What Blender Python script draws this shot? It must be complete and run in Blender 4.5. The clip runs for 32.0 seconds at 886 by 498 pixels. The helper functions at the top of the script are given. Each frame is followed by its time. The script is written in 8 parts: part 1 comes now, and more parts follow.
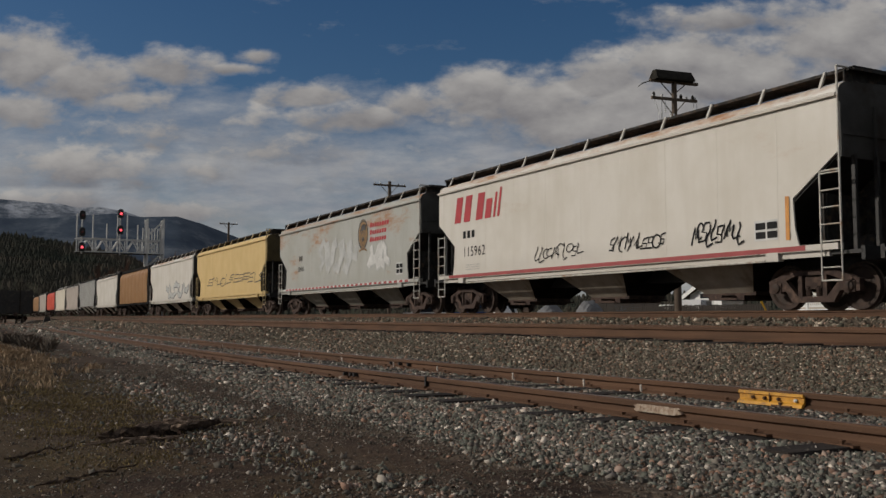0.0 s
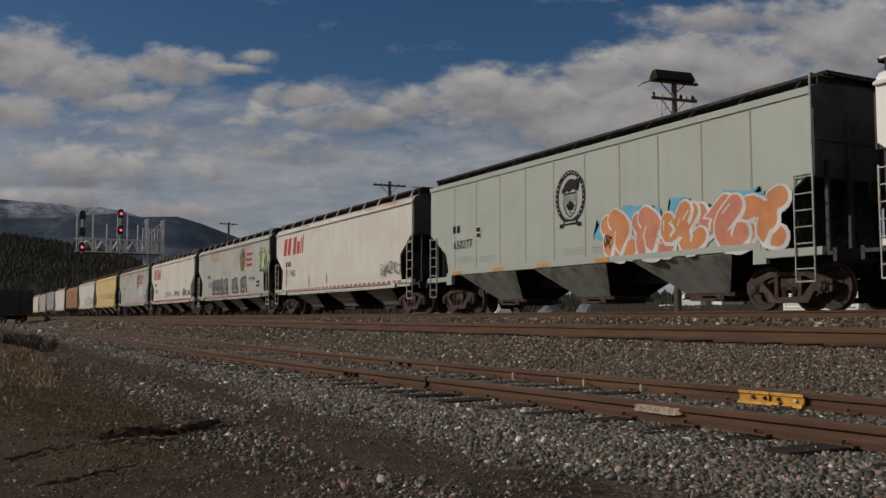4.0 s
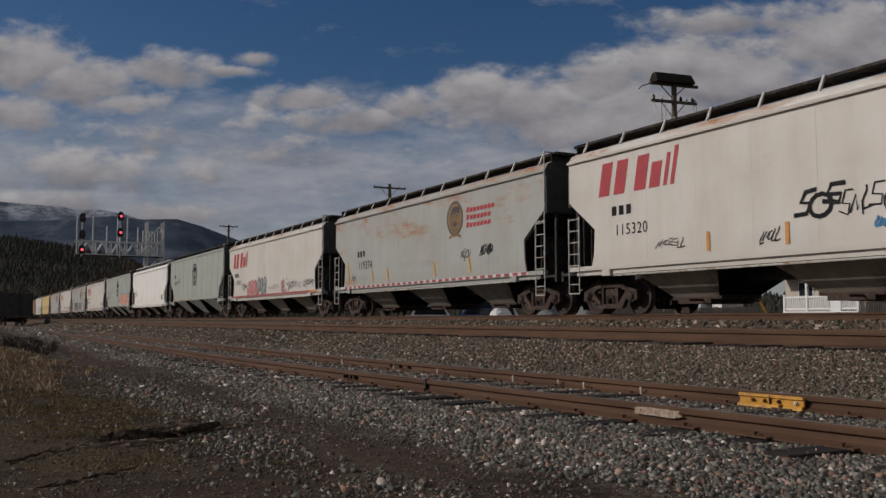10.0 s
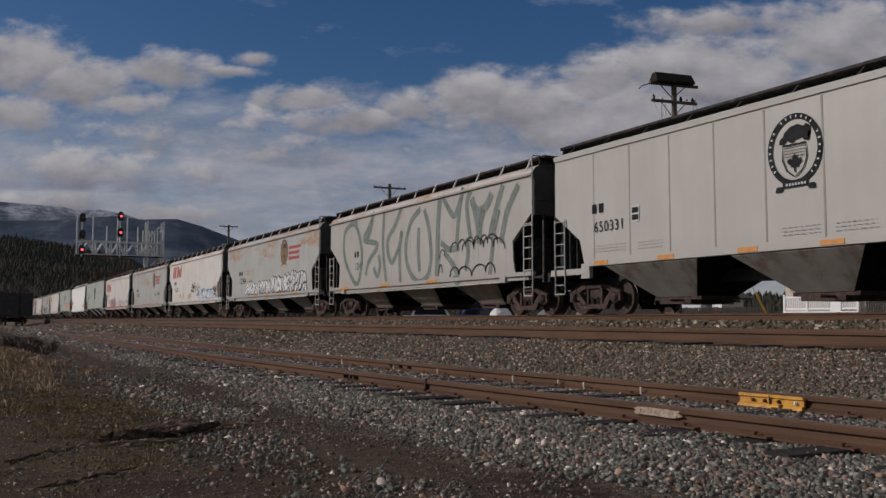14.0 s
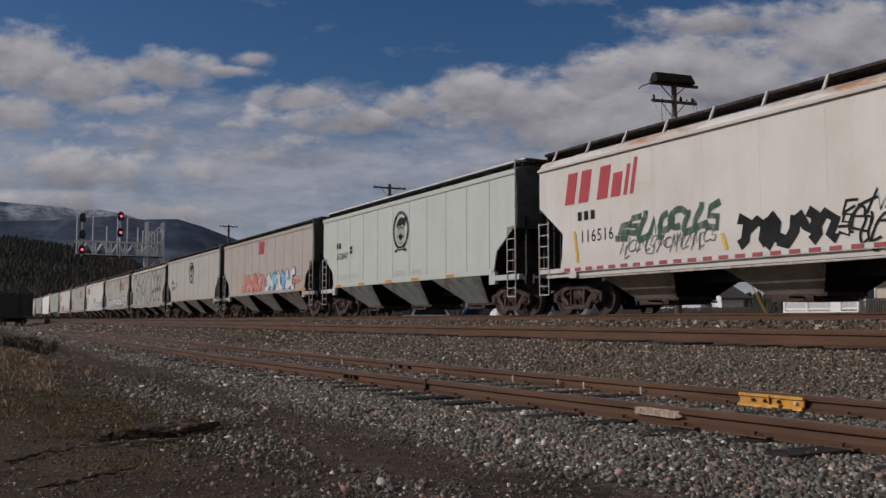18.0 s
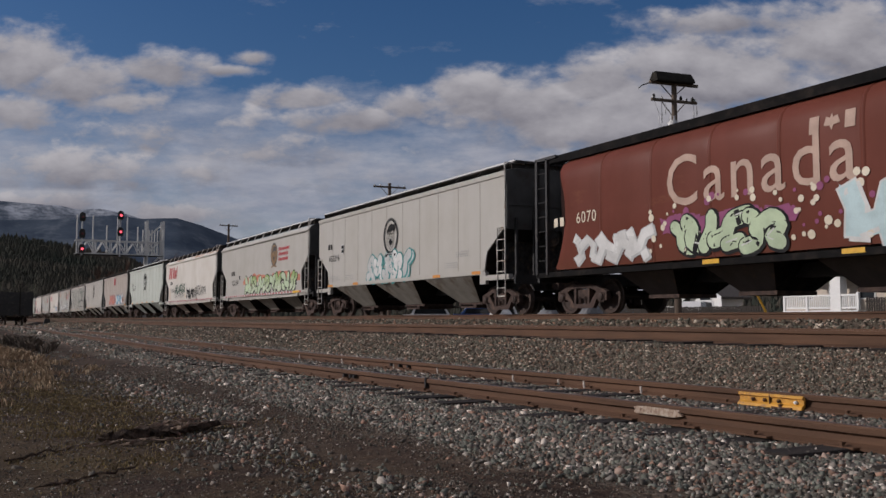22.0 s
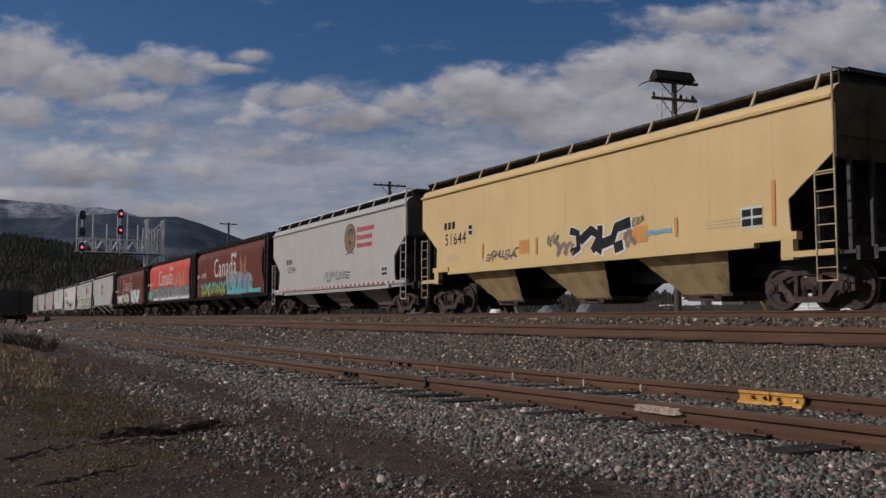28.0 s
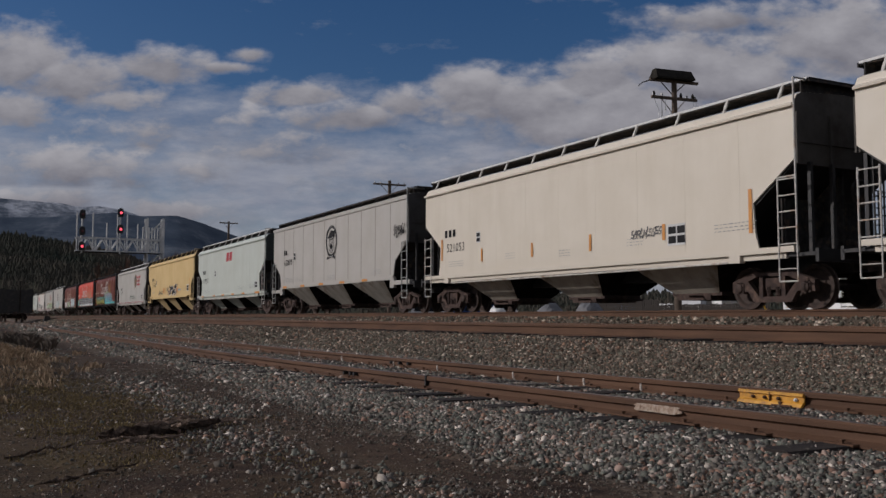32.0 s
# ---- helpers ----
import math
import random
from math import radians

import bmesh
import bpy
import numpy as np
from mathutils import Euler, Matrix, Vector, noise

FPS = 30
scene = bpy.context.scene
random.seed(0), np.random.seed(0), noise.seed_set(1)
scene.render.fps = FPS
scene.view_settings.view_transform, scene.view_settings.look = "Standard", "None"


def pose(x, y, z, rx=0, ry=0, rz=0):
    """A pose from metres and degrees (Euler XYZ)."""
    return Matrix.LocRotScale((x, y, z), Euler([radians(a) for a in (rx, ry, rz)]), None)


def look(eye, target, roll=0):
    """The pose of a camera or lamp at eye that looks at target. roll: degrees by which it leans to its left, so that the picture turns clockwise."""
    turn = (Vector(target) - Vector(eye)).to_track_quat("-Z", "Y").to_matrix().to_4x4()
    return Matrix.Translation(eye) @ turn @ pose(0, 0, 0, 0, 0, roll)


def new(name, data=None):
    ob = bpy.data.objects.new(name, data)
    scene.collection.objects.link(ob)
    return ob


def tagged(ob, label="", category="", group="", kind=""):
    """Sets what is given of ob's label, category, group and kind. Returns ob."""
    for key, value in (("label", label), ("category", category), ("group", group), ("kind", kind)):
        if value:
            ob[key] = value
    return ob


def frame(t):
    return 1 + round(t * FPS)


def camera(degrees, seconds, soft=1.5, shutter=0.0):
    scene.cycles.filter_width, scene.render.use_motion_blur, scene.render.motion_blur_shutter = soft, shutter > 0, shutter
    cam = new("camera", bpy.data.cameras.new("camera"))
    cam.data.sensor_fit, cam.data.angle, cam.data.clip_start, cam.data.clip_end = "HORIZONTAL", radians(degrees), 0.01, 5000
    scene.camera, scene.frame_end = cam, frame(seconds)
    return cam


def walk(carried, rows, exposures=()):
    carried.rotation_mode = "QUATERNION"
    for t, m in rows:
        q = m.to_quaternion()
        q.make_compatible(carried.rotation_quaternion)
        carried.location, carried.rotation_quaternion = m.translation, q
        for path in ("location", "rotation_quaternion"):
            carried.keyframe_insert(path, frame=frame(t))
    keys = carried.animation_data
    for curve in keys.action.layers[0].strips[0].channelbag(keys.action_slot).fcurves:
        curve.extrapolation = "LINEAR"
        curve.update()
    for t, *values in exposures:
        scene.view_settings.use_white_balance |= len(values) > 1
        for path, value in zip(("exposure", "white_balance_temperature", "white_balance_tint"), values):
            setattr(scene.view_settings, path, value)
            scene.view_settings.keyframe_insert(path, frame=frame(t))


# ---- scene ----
cam = camera(51.65, 32.0, soft=1.5, shutter=0.0)

# ---- the camera: on a low tripod, with a slight nod ----
EYE = (0.0, 0.0, 0.75)
HEADING, TILT = 27.84, 4.433


def aim(nod):
    return pose(EYE[0], EYE[1], EYE[2], 90 + TILT + nod * 0.0354, 0, -HEADING)


NODS = [(0, -4.5), (3, -4.4), (3.5, -5.4), (4.5, -2.5), (5.5, 0), (10, 0), (14.5, 0), (20.5, 0), (21, -0.4), (21.5, -2.5), (22, -1.4),
        (23, -1.4), (23.5, -2.4), (25.5, -2.4), (27.5, -4), (28, -4.4), (28.5, -6), (29, -0.8), (29.5, -1), (30, -6), (30.5, -4.3), (31, -6), (32, -6)]
walk(cam, [(t, aim(n)) for t, n in NODS], exposures=[(0, 0.06, 6620, 9.6), (3.5, 0.02, 6560, 10.2), (6, -0.18, 6500, 10.4), (9, -0.08, 6430, 12.8), (11, -0.04, 6300, 14), (13.5, 0.08, 6200, 15), (17, 0.15, 6150, 15.3), (20, 0.00, 6180, 16.2), (22, 0.25, 6180, 16.8), (23.5, 0.36, 6180, 17), (25.5, 0.36, 6180, 17), (28, 0.13, 6100, 16.3), (30, 0.02, 6080, 16), (32, 0.00, 6080, 16)])

# ---- daylight: low sun behind the camera, from the side towards which the train runs ----
SUN_TO = Vector((-0.80, 0.42, 0.46)).normalized()
world = bpy.data.worlds.new("daylight")
scene.world = world
world.use_nodes = True
wn, wl = world.node_tree.nodes, world.node_tree.links
sky = wn.new("ShaderNodeTexSky")
sky.sky_type, sky.sun_disc = "NISHITA", False
sky.sun_elevation = math.asin(SUN_TO.z)
sky.sun_rotation = math.atan2(SUN_TO.x, SUN_TO.y)
sky.air_density, sky.dust_density, sky.ozone_density = 1.0, 0.6, 2.0
wn["Background"].inputs["Strength"].default_value = 0.0385
deep = wn.new("ShaderNodeHueSaturation")
deep.inputs["Saturation"].default_value = 1.30
wl.new(sky.outputs[0], deep.inputs["Color"])
tint = wn.new("ShaderNodeMix")
tint.data_type, tint.blend_type = "RGBA", "MULTIPLY"
tint.inputs[0].default_value = 1.0
tint.inputs[7].default_value = (1.0, 1.02, 1.12, 1)
wl.new(deep.outputs[0], tint.inputs[6])
# broken cloud goes on over the rest of the sky, beyond the sheet that hangs before the camera
way = wn.new("ShaderNodeTexCoord").outputs["Generated"]
puffs = wn.new("ShaderNodeTexNoise")
puffs.inputs["Scale"].default_value, puffs.inputs["Detail"].default_value = 2.4, 6.0
wl.new(way, puffs.inputs["Vector"])
cloudy = wn.new("ShaderNodeMapRange")
cloudy.inputs["From Min"].default_value, cloudy.inputs["From Max"].default_value = 0.40, 0.58
wl.new(puffs.outputs["Fac"], cloudy.inputs["Value"])
ahead = wn.new("ShaderNodeVectorMath")
ahead.operation = "DOT_PRODUCT"
ahead.inputs[1].default_value = (math.sin(radians(HEADING)), math.cos(radians(HEADING)), 0)
wl.new(way, ahead.inputs[0])
beyond = wn.new("ShaderNodeMapRange")
beyond.inputs["From Min"].default_value, beyond.inputs["From Max"].default_value = 0.68, 0.45
wl.new(ahead.outputs["Value"], beyond.inputs["Value"])
share = wn.new("ShaderNodeMath")
share.operation = "MULTIPLY"
wl.new(cloudy.outputs[0], share.inputs[0]), wl.new(beyond.outputs[0], share.inputs[1])
overcast = wn.new("ShaderNodeMix")
overcast.data_type = "RGBA"
wl.new(share.outputs[0], overcast.inputs[0])
wl.new(tint.outputs[2], overcast.inputs[6])
overcast.inputs[7].default_value = (8.2, 7.9, 7.7, 1)
wl.new(overcast.outputs[2], wn["Background"].inputs["Color"])
sun = new("sun", bpy.data.lights.new("sun", "SUN"))
sun.data.energy, sun.data.angle, sun.data.color = 2.35, radians(0.5), (1.0, 0.93, 0.83)
sun.matrix_basis = look(SUN_TO * 60, (0, 0, 0))


# ---- materials ----
def tree_of(name):
    m = bpy.data.materials.new(name)
    m.use_nodes = True
    t = m.node_tree
    return m, t.nodes, t.links, t.nodes["Principled BSDF"]


def node(ns, kind, **inputs):
    n = ns.new(kind)
    for key, value in inputs.items():
        n.inputs[key.replace("_", " ")].default_value = value
    return n


def noise_of(ns, ls, coord, scale, detail=4.0, stretch=None, rough=0.55):
    n = node(ns, "ShaderNodeTexNoise", Scale=scale, Detail=detail, Roughness=rough)
    if stretch:
        mp = ns.new("ShaderNodeMapping")
        mp.inputs["Scale"].default_value = stretch
        ls.new(coord, mp.inputs["Vector"])
        coord = mp.outputs[0]
    ls.new(coord, n.inputs["Vector"])
    return n.outputs["Fac"]


def band(ns, ls, value, low, high):
    r = ns.new("ShaderNodeMapRange")
    r.inputs["From Min"].default_value, r.inputs["From Max"].default_value = low, high
    ls.new(value, r.inputs["Value"])
    return r.outputs[0]


def mixed(ns, ls, fac, a, b, mode="MIX"):
    m = ns.new("ShaderNodeMix")
    m.data_type, m.blend_type = "RGBA", mode
    for value, key in ((fac, 0), (a, 6), (b, 7)):
        if isinstance(value, (int, float)):
            m.inputs[key].default_value = value
        elif isinstance(value, tuple):
            m.inputs[key].default_value = (*value[:3], 1)
        else:
            ls.new(value, m.inputs[key])
    return m.outputs[2]


def maths(ns, ls, op, a, b=0.0):
    m = ns.new("ShaderNodeMath")
    m.operation = op
    for i, value in enumerate((a, b)):
        if isinstance(value, (int, float)):
            m.inputs[i].default_value = value
        else:
            ls.new(value, m.inputs[i])
    return m.outputs[0]


def surface(name, one, two, scale=4.0, rough=0.7, metal=0.0, bump=0.2, fine=60.0, stretch=None, stain=None, per_piece=0.0):
    """A surface with variation at two scales, stains and fine relief."""
    m, ns, ls, b = tree_of(name)
    co = ns.new("ShaderNodeTexCoord").outputs["Object"]
    big = noise_of(ns, ls, co, scale, 5, stretch)
    small = noise_of(ns, ls, co, fine, 3)
    c = mixed(ns, ls, band(ns, ls, big, 0.35, 0.65), one, two)
    c = mixed(ns, ls, 0.35, c, mixed(ns, ls, small, (0.2, 0.2, 0.2), (1.0, 1.0, 1.0)), "MULTIPLY")
    if stain:
        s = band(ns, ls, noise_of(ns, ls, co, scale * 0.7, 6, stretch, 0.65), 0.52, 0.68)
        c = mixed(ns, ls, s, c, stain)
    if per_piece:
        r = ns.new("ShaderNodeObjectInfo").outputs["Random"]
        c = mixed(ns, ls, per_piece, c, mixed(ns, ls, r, (0.15, 0.15, 0.15), (1.0, 1.0, 1.0)), "MULTIPLY")
    ls.new(c, b.inputs["Base Color"])
    b.inputs["Roughness"].default_value, b.inputs["Metallic"].default_value = rough, metal
    b.inputs["Specular IOR Level"].default_value = 0.08 if rough > 0.92 else (0.25 if rough > 0.6 else 0.5)
    if bump:
        bp = ns.new("ShaderNodeBump")
        bp.inputs["Strength"].default_value, bp.inputs["Distance"].default_value = bump, 0.02
        ls.new(small, bp.inputs["Height"])
        ls.new(bp.outputs[0], b.inputs["Normal"])
    return m


def car_paint(name, colour, rust=0.3, dirt=0.35, low=0.60, from_z=2.3, to_z=3.9):
    """Weathered paint of a freight car: streaks down the sheet, dust, rust that smears along the sheet and grows towards the roof."""
    m, ns, ls, b = tree_of(name)
    tc = ns.new("ShaderNodeTexCoord").outputs["Object"]
    own = ns.new("ShaderNodeVectorMath")
    own.operation = "ADD"
    away = maths(ns, ls, "MULTIPLY", ns.new("ShaderNodeObjectInfo").outputs["Random"], 60.0)
    cb = ns.new("ShaderNodeCombineXYZ")
    ls.new(away, cb.inputs[1])
    ls.new(tc, own.inputs[0]), ls.new(cb.outputs[0], own.inputs[1])
    co = own.outputs[0]
    up = ns.new("ShaderNodeSeparateXYZ")
    ls.new(tc, up.inputs[0])
    streak = noise_of(ns, ls, co, 1.0, 6, (2.0, 1.9, 0.25))
    cloud = noise_of(ns, ls, co, 0.55, 6, None, 0.6)
    smear = noise_of(ns, ls, co, 1.0, 6, (0.5, 0.36, 1.15), 0.62)
    core = noise_of(ns, ls, co, 1.0, 6, (1.0, 1.1, 5.0), 0.7)
    fine = noise_of(ns, ls, co, 26, 4)
    dull = tuple(v * 0.70 * w for v, w in zip(colour, (1.0, 0.94, 0.84)))
    c = mixed(ns, ls, maths(ns, ls, "MULTIPLY", band(ns, ls, streak, 0.46, 0.78), dirt * 0.7), colour, dull)
    c = mixed(ns, ls, maths(ns, ls, "MULTIPLY", band(ns, ls, cloud, 0.42, 0.68), dirt), c, tuple(v * 0.78 * w for v, w in zip(colour, (1.0, 0.97, 0.90))))
    # road dust thrown up along the lower edge
    spray = maths(ns, ls, "ADD", up.outputs["Z"], maths(ns, ls, "MULTIPLY", cloud, 1.2))
    c = mixed(ns, ls, maths(ns, ls, "MULTIPLY", band(ns, ls, spray, 2.35, 1.75), dirt * 0.8), c, tuple(v * 0.62 + u * 0.10 for v, u in zip(colour, (0.30, 0.21, 0.13))))
    high = maths(ns, ls, "MULTIPLY", maths(ns, ls, "SUBTRACT", 1.0, band(ns, ls, up.outputs["Z"], from_z, to_z)), 0.10)
    rusty = band(ns, ls, maths(ns, ls, "SUBTRACT", smear, high), low, low + 0.12)
    ochre = mixed(ns, ls, core, (0.42, 0.24, 0.11), (0.30, 0.115, 0.04))
    c = mixed(ns, ls, maths(ns, ls, "MULTIPLY", maths(ns, ls, "MULTIPLY", rusty, band(ns, ls, core, 0.36, 0.60)), rust), c, ochre)
    c = mixed(ns, ls, maths(ns, ls, "MULTIPLY", band(ns, ls, fine, 0.68, 0.76), rust * 0.7), c, (0.16, 0.07, 0.035))
    ls.new(c, b.inputs["Base Color"])
    ls.new(band(ns, ls, cloud, -0.4, 1.4), b.inputs["Roughness"])
    b.inputs["Specular IOR Level"].default_value = 0.12 if max(colour) > 2.5 * min(colour) else 0.3
    bp = ns.new("ShaderNodeBump")
    bp.inputs["Strength"].default_value, bp.inputs["Distance"].default_value = 0.3, 0.03
    ls.new(noise_of(ns, ls, co, 1.4, 2), bp.inputs["Height"])
    ls.new(bp.outputs[0], b.inputs["Normal"])
    return m


MAT = {}
MAT["steel_rail"] = surface("rusty_rail_steel", (0.140, 0.076, 0.045), (0.09, 0.050, 0.031), 3, 0.75, 0.2, 0.3, 90, (1, 0.3, 4))
MAT["rail_head"] = surface("worn_rail_head", (0.20, 0.16, 0.13), (0.13, 0.09, 0.07), 2, 0.4, 0.6, 0.1, 60)
MAT["tie"] = surface("creosoted_tie", (0.045, 0.036, 0.03), (0.025, 0.02, 0.018), 5, 0.9, 0, 0.6, 40, (0.4, 6, 6), per_piece=0.4)
MAT["truck"] = surface("dusty_truck_iron", (0.092, 0.062, 0.052), (0.045, 0.032, 0.028), 5, 0.9, 0.0, 0.5, 50, stain=(0.125, 0.082, 0.062))
MAT["wheel"] = surface("wheel_iron", (0.075, 0.05, 0.04), (0.04, 0.03, 0.026), 6, 0.7, 0.1, 0.2, 40)
MAT["tread"] = surface("worn_wheel_rim", (0.17, 0.13, 0.11), (0.10, 0.075, 0.062), 6, 0.5, 0.45, 0.05, 40)
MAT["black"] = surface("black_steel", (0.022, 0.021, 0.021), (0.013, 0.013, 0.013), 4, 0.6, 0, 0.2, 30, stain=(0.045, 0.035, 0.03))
# also stands for shade, on bay end slopes and over the bay gaps
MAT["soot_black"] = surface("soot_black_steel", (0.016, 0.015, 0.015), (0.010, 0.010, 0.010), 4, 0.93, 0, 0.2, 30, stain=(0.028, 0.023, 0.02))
MAT["grating"] = surface("weathered_grating", (0.07, 0.067, 0.064), (0.035, 0.033, 0.032), 6, 0.95, 0.0, 0.4, 80, stain=(0.11, 0.08, 0.06))
MAT["white_iron"] = surface("white_painted_iron", (0.62, 0.60, 0.55), (0.45, 0.43, 0.39), 5, 0.6, 0, 0.2, 50, stain=(0.30, 0.19, 0.12))
MAT["grey_iron"] = surface("grey_painted_iron", (0.46, 0.47, 0.44), (0.36, 0.37, 0.35), 5, 0.6, 0, 0.2, 50, stain=(0.2, 0.17, 0.14))
MAT["tan_iron"] = surface("tan_painted_iron", (0.55, 0.43, 0.22), (0.42, 0.33, 0.17), 5, 0.6, 0, 0.2, 50, stain=(0.28, 0.19, 0.10))
MAT["galvanised"] = surface("galvanised_steel", (0.74, 0.74, 0.72), (0.58, 0.58, 0.57), 8, 0.6, 0.0, 0.1, 50)
MAT["pole_wood"] = surface("weathered_pole_wood", (0.17, 0.13, 0.10), (0.09, 0.07, 0.055), 4, 0.9, 0, 0.5, 30, (8, 8, 0.5))
MAT["dark_metal"] = surface("dark_brown_metal", (0.040, 0.037, 0.031), (0.024, 0.022, 0.019), 4, 0.95, 0.0, 0.1, 30)
MAT["yellow_bar"] = surface("yellow_painted_bar", (0.72, 0.36, 0.035), (0.52, 0.25, 0.025), 14, 0.6, 0, 0.2, 120, stain=(0.22, 0.11, 0.04))
MAT["white_mark"] = surface("flaking_white_paint", (0.55, 0.46, 0.37), (0.36, 0.26, 0.19), 45, 0.85, 0, 0.4, 160, stain=(0.15, 0.08, 0.05))
MAT["red"] = surface("red_lettering", (0.50, 0.035, 0.045), (0.40, 0.03, 0.04), 3, 0.6, 0, 0.05, 40)
MAT["ink"] = surface("black_lettering", (0.022, 0.022, 0.024), (0.038, 0.038, 0.038), 3, 0.93, 0, 0.05, 40)
MAT["cream"] = surface("cream_lettering", (0.78, 0.70, 0.55), (0.66, 0.58, 0.44), 3, 0.6, 0, 0.05, 40)
MAT["gold"] = surface("faded_gold_crest", (0.30, 0.17, 0.055), (0.22, 0.12, 0.045), 9, 0.6, 0, 0.05, 40)
MAT["reflector_yellow"] = surface("yellow_reflector_tape", (0.80, 0.47, 0.04), (0.66, 0.37, 0.03), 6, 0.4, 0, 0, 40)
MAT["reflector_orange"] = surface("orange_stripe", (0.70, 0.30, 0.05), (0.55, 0.23, 0.05), 6, 0.5, 0, 0, 40)

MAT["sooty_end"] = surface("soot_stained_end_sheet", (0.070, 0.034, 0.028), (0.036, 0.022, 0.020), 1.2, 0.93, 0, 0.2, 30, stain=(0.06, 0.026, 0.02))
MAT["anchor"] = surface("pale_worn_anchor", (0.66, 0.60, 0.54), (0.46, 0.40, 0.34), 20, 0.8, 0, 0.2, 90)
PAINT = {}
for key, colour, rust, dirt in (
        ("white", (0.63, 0.60, 0.55), 0.35, 0.5), ("worn_white", (0.41, 0.39, 0.355), 0.2, 0.5), ("clean_white", (0.82, 0.80, 0.76), 0.05, 0.25), ("grey", (0.405, 0.41, 0.385), 0.9, 0.5),
        ("grey_clean", (0.385, 0.41, 0.37), 0.06, 0.35), ("pale_green", (0.50, 0.535, 0.485), 0.05, 0.3), ("yellow", (0.63, 0.465, 0.225), 0.1, 0.35),
        ("tan", (0.64, 0.585, 0.49), 0.06, 0.3), ("brown", (0.140, 0.041, 0.027), 0.3, 0.7), ("red", (0.56, 0.092, 0.06), 0.12, 0.45),
        ("bronze", (0.30, 0.17, 0.085), 0.2, 0.4), ("dun", (0.42, 0.37, 0.33), 0.2, 0.4), ("chalk_grey", (0.435, 0.42, 0.385), 0.12, 0.35), ("warm_grey", (0.435, 0.415, 0.38), 0.08, 0.35), ("dark_grey", (0.30, 0.30, 0.29), 0.15, 0.4)):
    PAINT[key] = car_paint(key + "_car_paint", colour, rust, dirt, 0.49 if key == "grey" else 0.58)
ROOF = {k: car_paint(k + "_rusted_roof_paint", c, 0.95, 0.6, 0.37, 4.20, 4.36) for k, c in (("white", (0.62, 0.60, 0.56)), ("grey", (0.42, 0.42, 0.39)), ("worn_white", (0.54, 0.51, 0.47)))}
# hopper bays: darker versions of the car colours, with brown stains
BAY_PAINT = {k: surface(k + "_hopper_bay_paint", tuple(v * 0.72 for v in c), tuple(v * 0.52 for v in c), 1.6, 0.8, 0, 0.2, 30, stain=(0.13, 0.085, 0.055))
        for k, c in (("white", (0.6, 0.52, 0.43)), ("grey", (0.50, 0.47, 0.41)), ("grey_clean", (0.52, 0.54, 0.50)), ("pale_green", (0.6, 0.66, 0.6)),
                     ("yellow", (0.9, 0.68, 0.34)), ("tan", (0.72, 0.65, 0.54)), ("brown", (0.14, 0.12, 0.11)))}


# ---- shapes ----
class Shape:
    """Collects plates, boxes, bars and discs into one mesh."""

    def __init__(self):
        self.v, self.f = [], []

    def add(self, vs, fs):
        n = len(self.v)
        self.v += [tuple(p) for p in vs]
        self.f += [tuple(i + n for i in f) for f in fs]
        return self

    def box(self, x0, x1, y0, y1, z0, z1):
        vs = [(x, y, z) for z in (z0, z1) for y in (y0, y1) for x in (x0, x1)]
        return self.add(vs, [(0, 2, 3, 1), (4, 5, 7, 6), (0, 1, 5, 4), (2, 6, 7, 3), (0, 4, 6, 2), (1, 3, 7, 5)])

    def prism(self, pts, axis, a, b):
        """A polygon pushed along an axis from a to b. Its points are the two other coordinates in x, y, z order."""
        def put(p, c):
            q = list(p)
            q.insert("xyz".index(axis), c)
            return q
        n = len(pts)
        vs = [put(p, a) for p in pts] + [put(p, b) for p in pts]
        fs = [tuple(range(n))[::-1], tuple(range(n, 2 * n))] + [(i, (i + 1) % n, (i + 1) % n + n, i + n) for i in range(n)]
        return self.add(vs, fs)

    def bar(self, p, q, r=0.02, n=6, r2=None):
        p, q = Vector(p), Vector(q)
        d = (q - p).normalized()
        a = d.orthogonal().normalized()
        b = d.cross(a)
        vs = []
        for c, rr in ((p, r), (q, r if r2 is None else r2)):
            vs += [c + (a * math.cos(2 * math.pi * i / n) + b * math.sin(2 * math.pi * i / n)) * rr for i in range(n)]
        return self.add(vs, [tuple(range(n))[::-1], tuple(range(n, 2 * n))] + [(i, (i + 1) % n, (i + 1) % n + n, i + n) for i in range(n)])

    def pipe(self, pts, r=0.02, n=6):
        for p, q in zip(pts, pts[1:]):
            self.bar(p, q, r, n)
        return self

    def turned(self, prof, axis="x", n=20, at=(0, 0, 0)):
        """A closed profile of (along, radius) turned round an axis."""
        vs = []
        for a, r in prof:
            for i in range(n):
                u, w = r * math.cos(2 * math.pi * i / n), r * math.sin(2 * math.pi * i / n)
                p = {"x": (a, u, w), "y": (u, a, w), "z": (u, w, a)}[axis]
                vs.append([c + o for c, o in zip(p, at)])
        m = len(prof)
        fs = [(j * n + i, j * n + (i + 1) % n, (j + 1) * n + (i + 1) % n, (j + 1) * n + i) for j in range(m - 1) for i in range(n)]
        return self.add(vs, fs + [tuple(range(n))[::-1], tuple(range((m - 1) * n, m * n))])

    def mesh(self, name, material, smooth=False):
        me = bpy.data.meshes.new(name)
        me.from_pydata(self.v, [], self.f)
        bm = bmesh.new()
        bm.from_mesh(me)
        bmesh.ops.recalc_face_normals(bm, faces=bm.faces)
        bm.to_mesh(me)
        bm.free()
        if smooth:
            me.shade_smooth()
            me.set_sharp_from_angle(angle=0.7)
        me.materials.append(material)
        return me


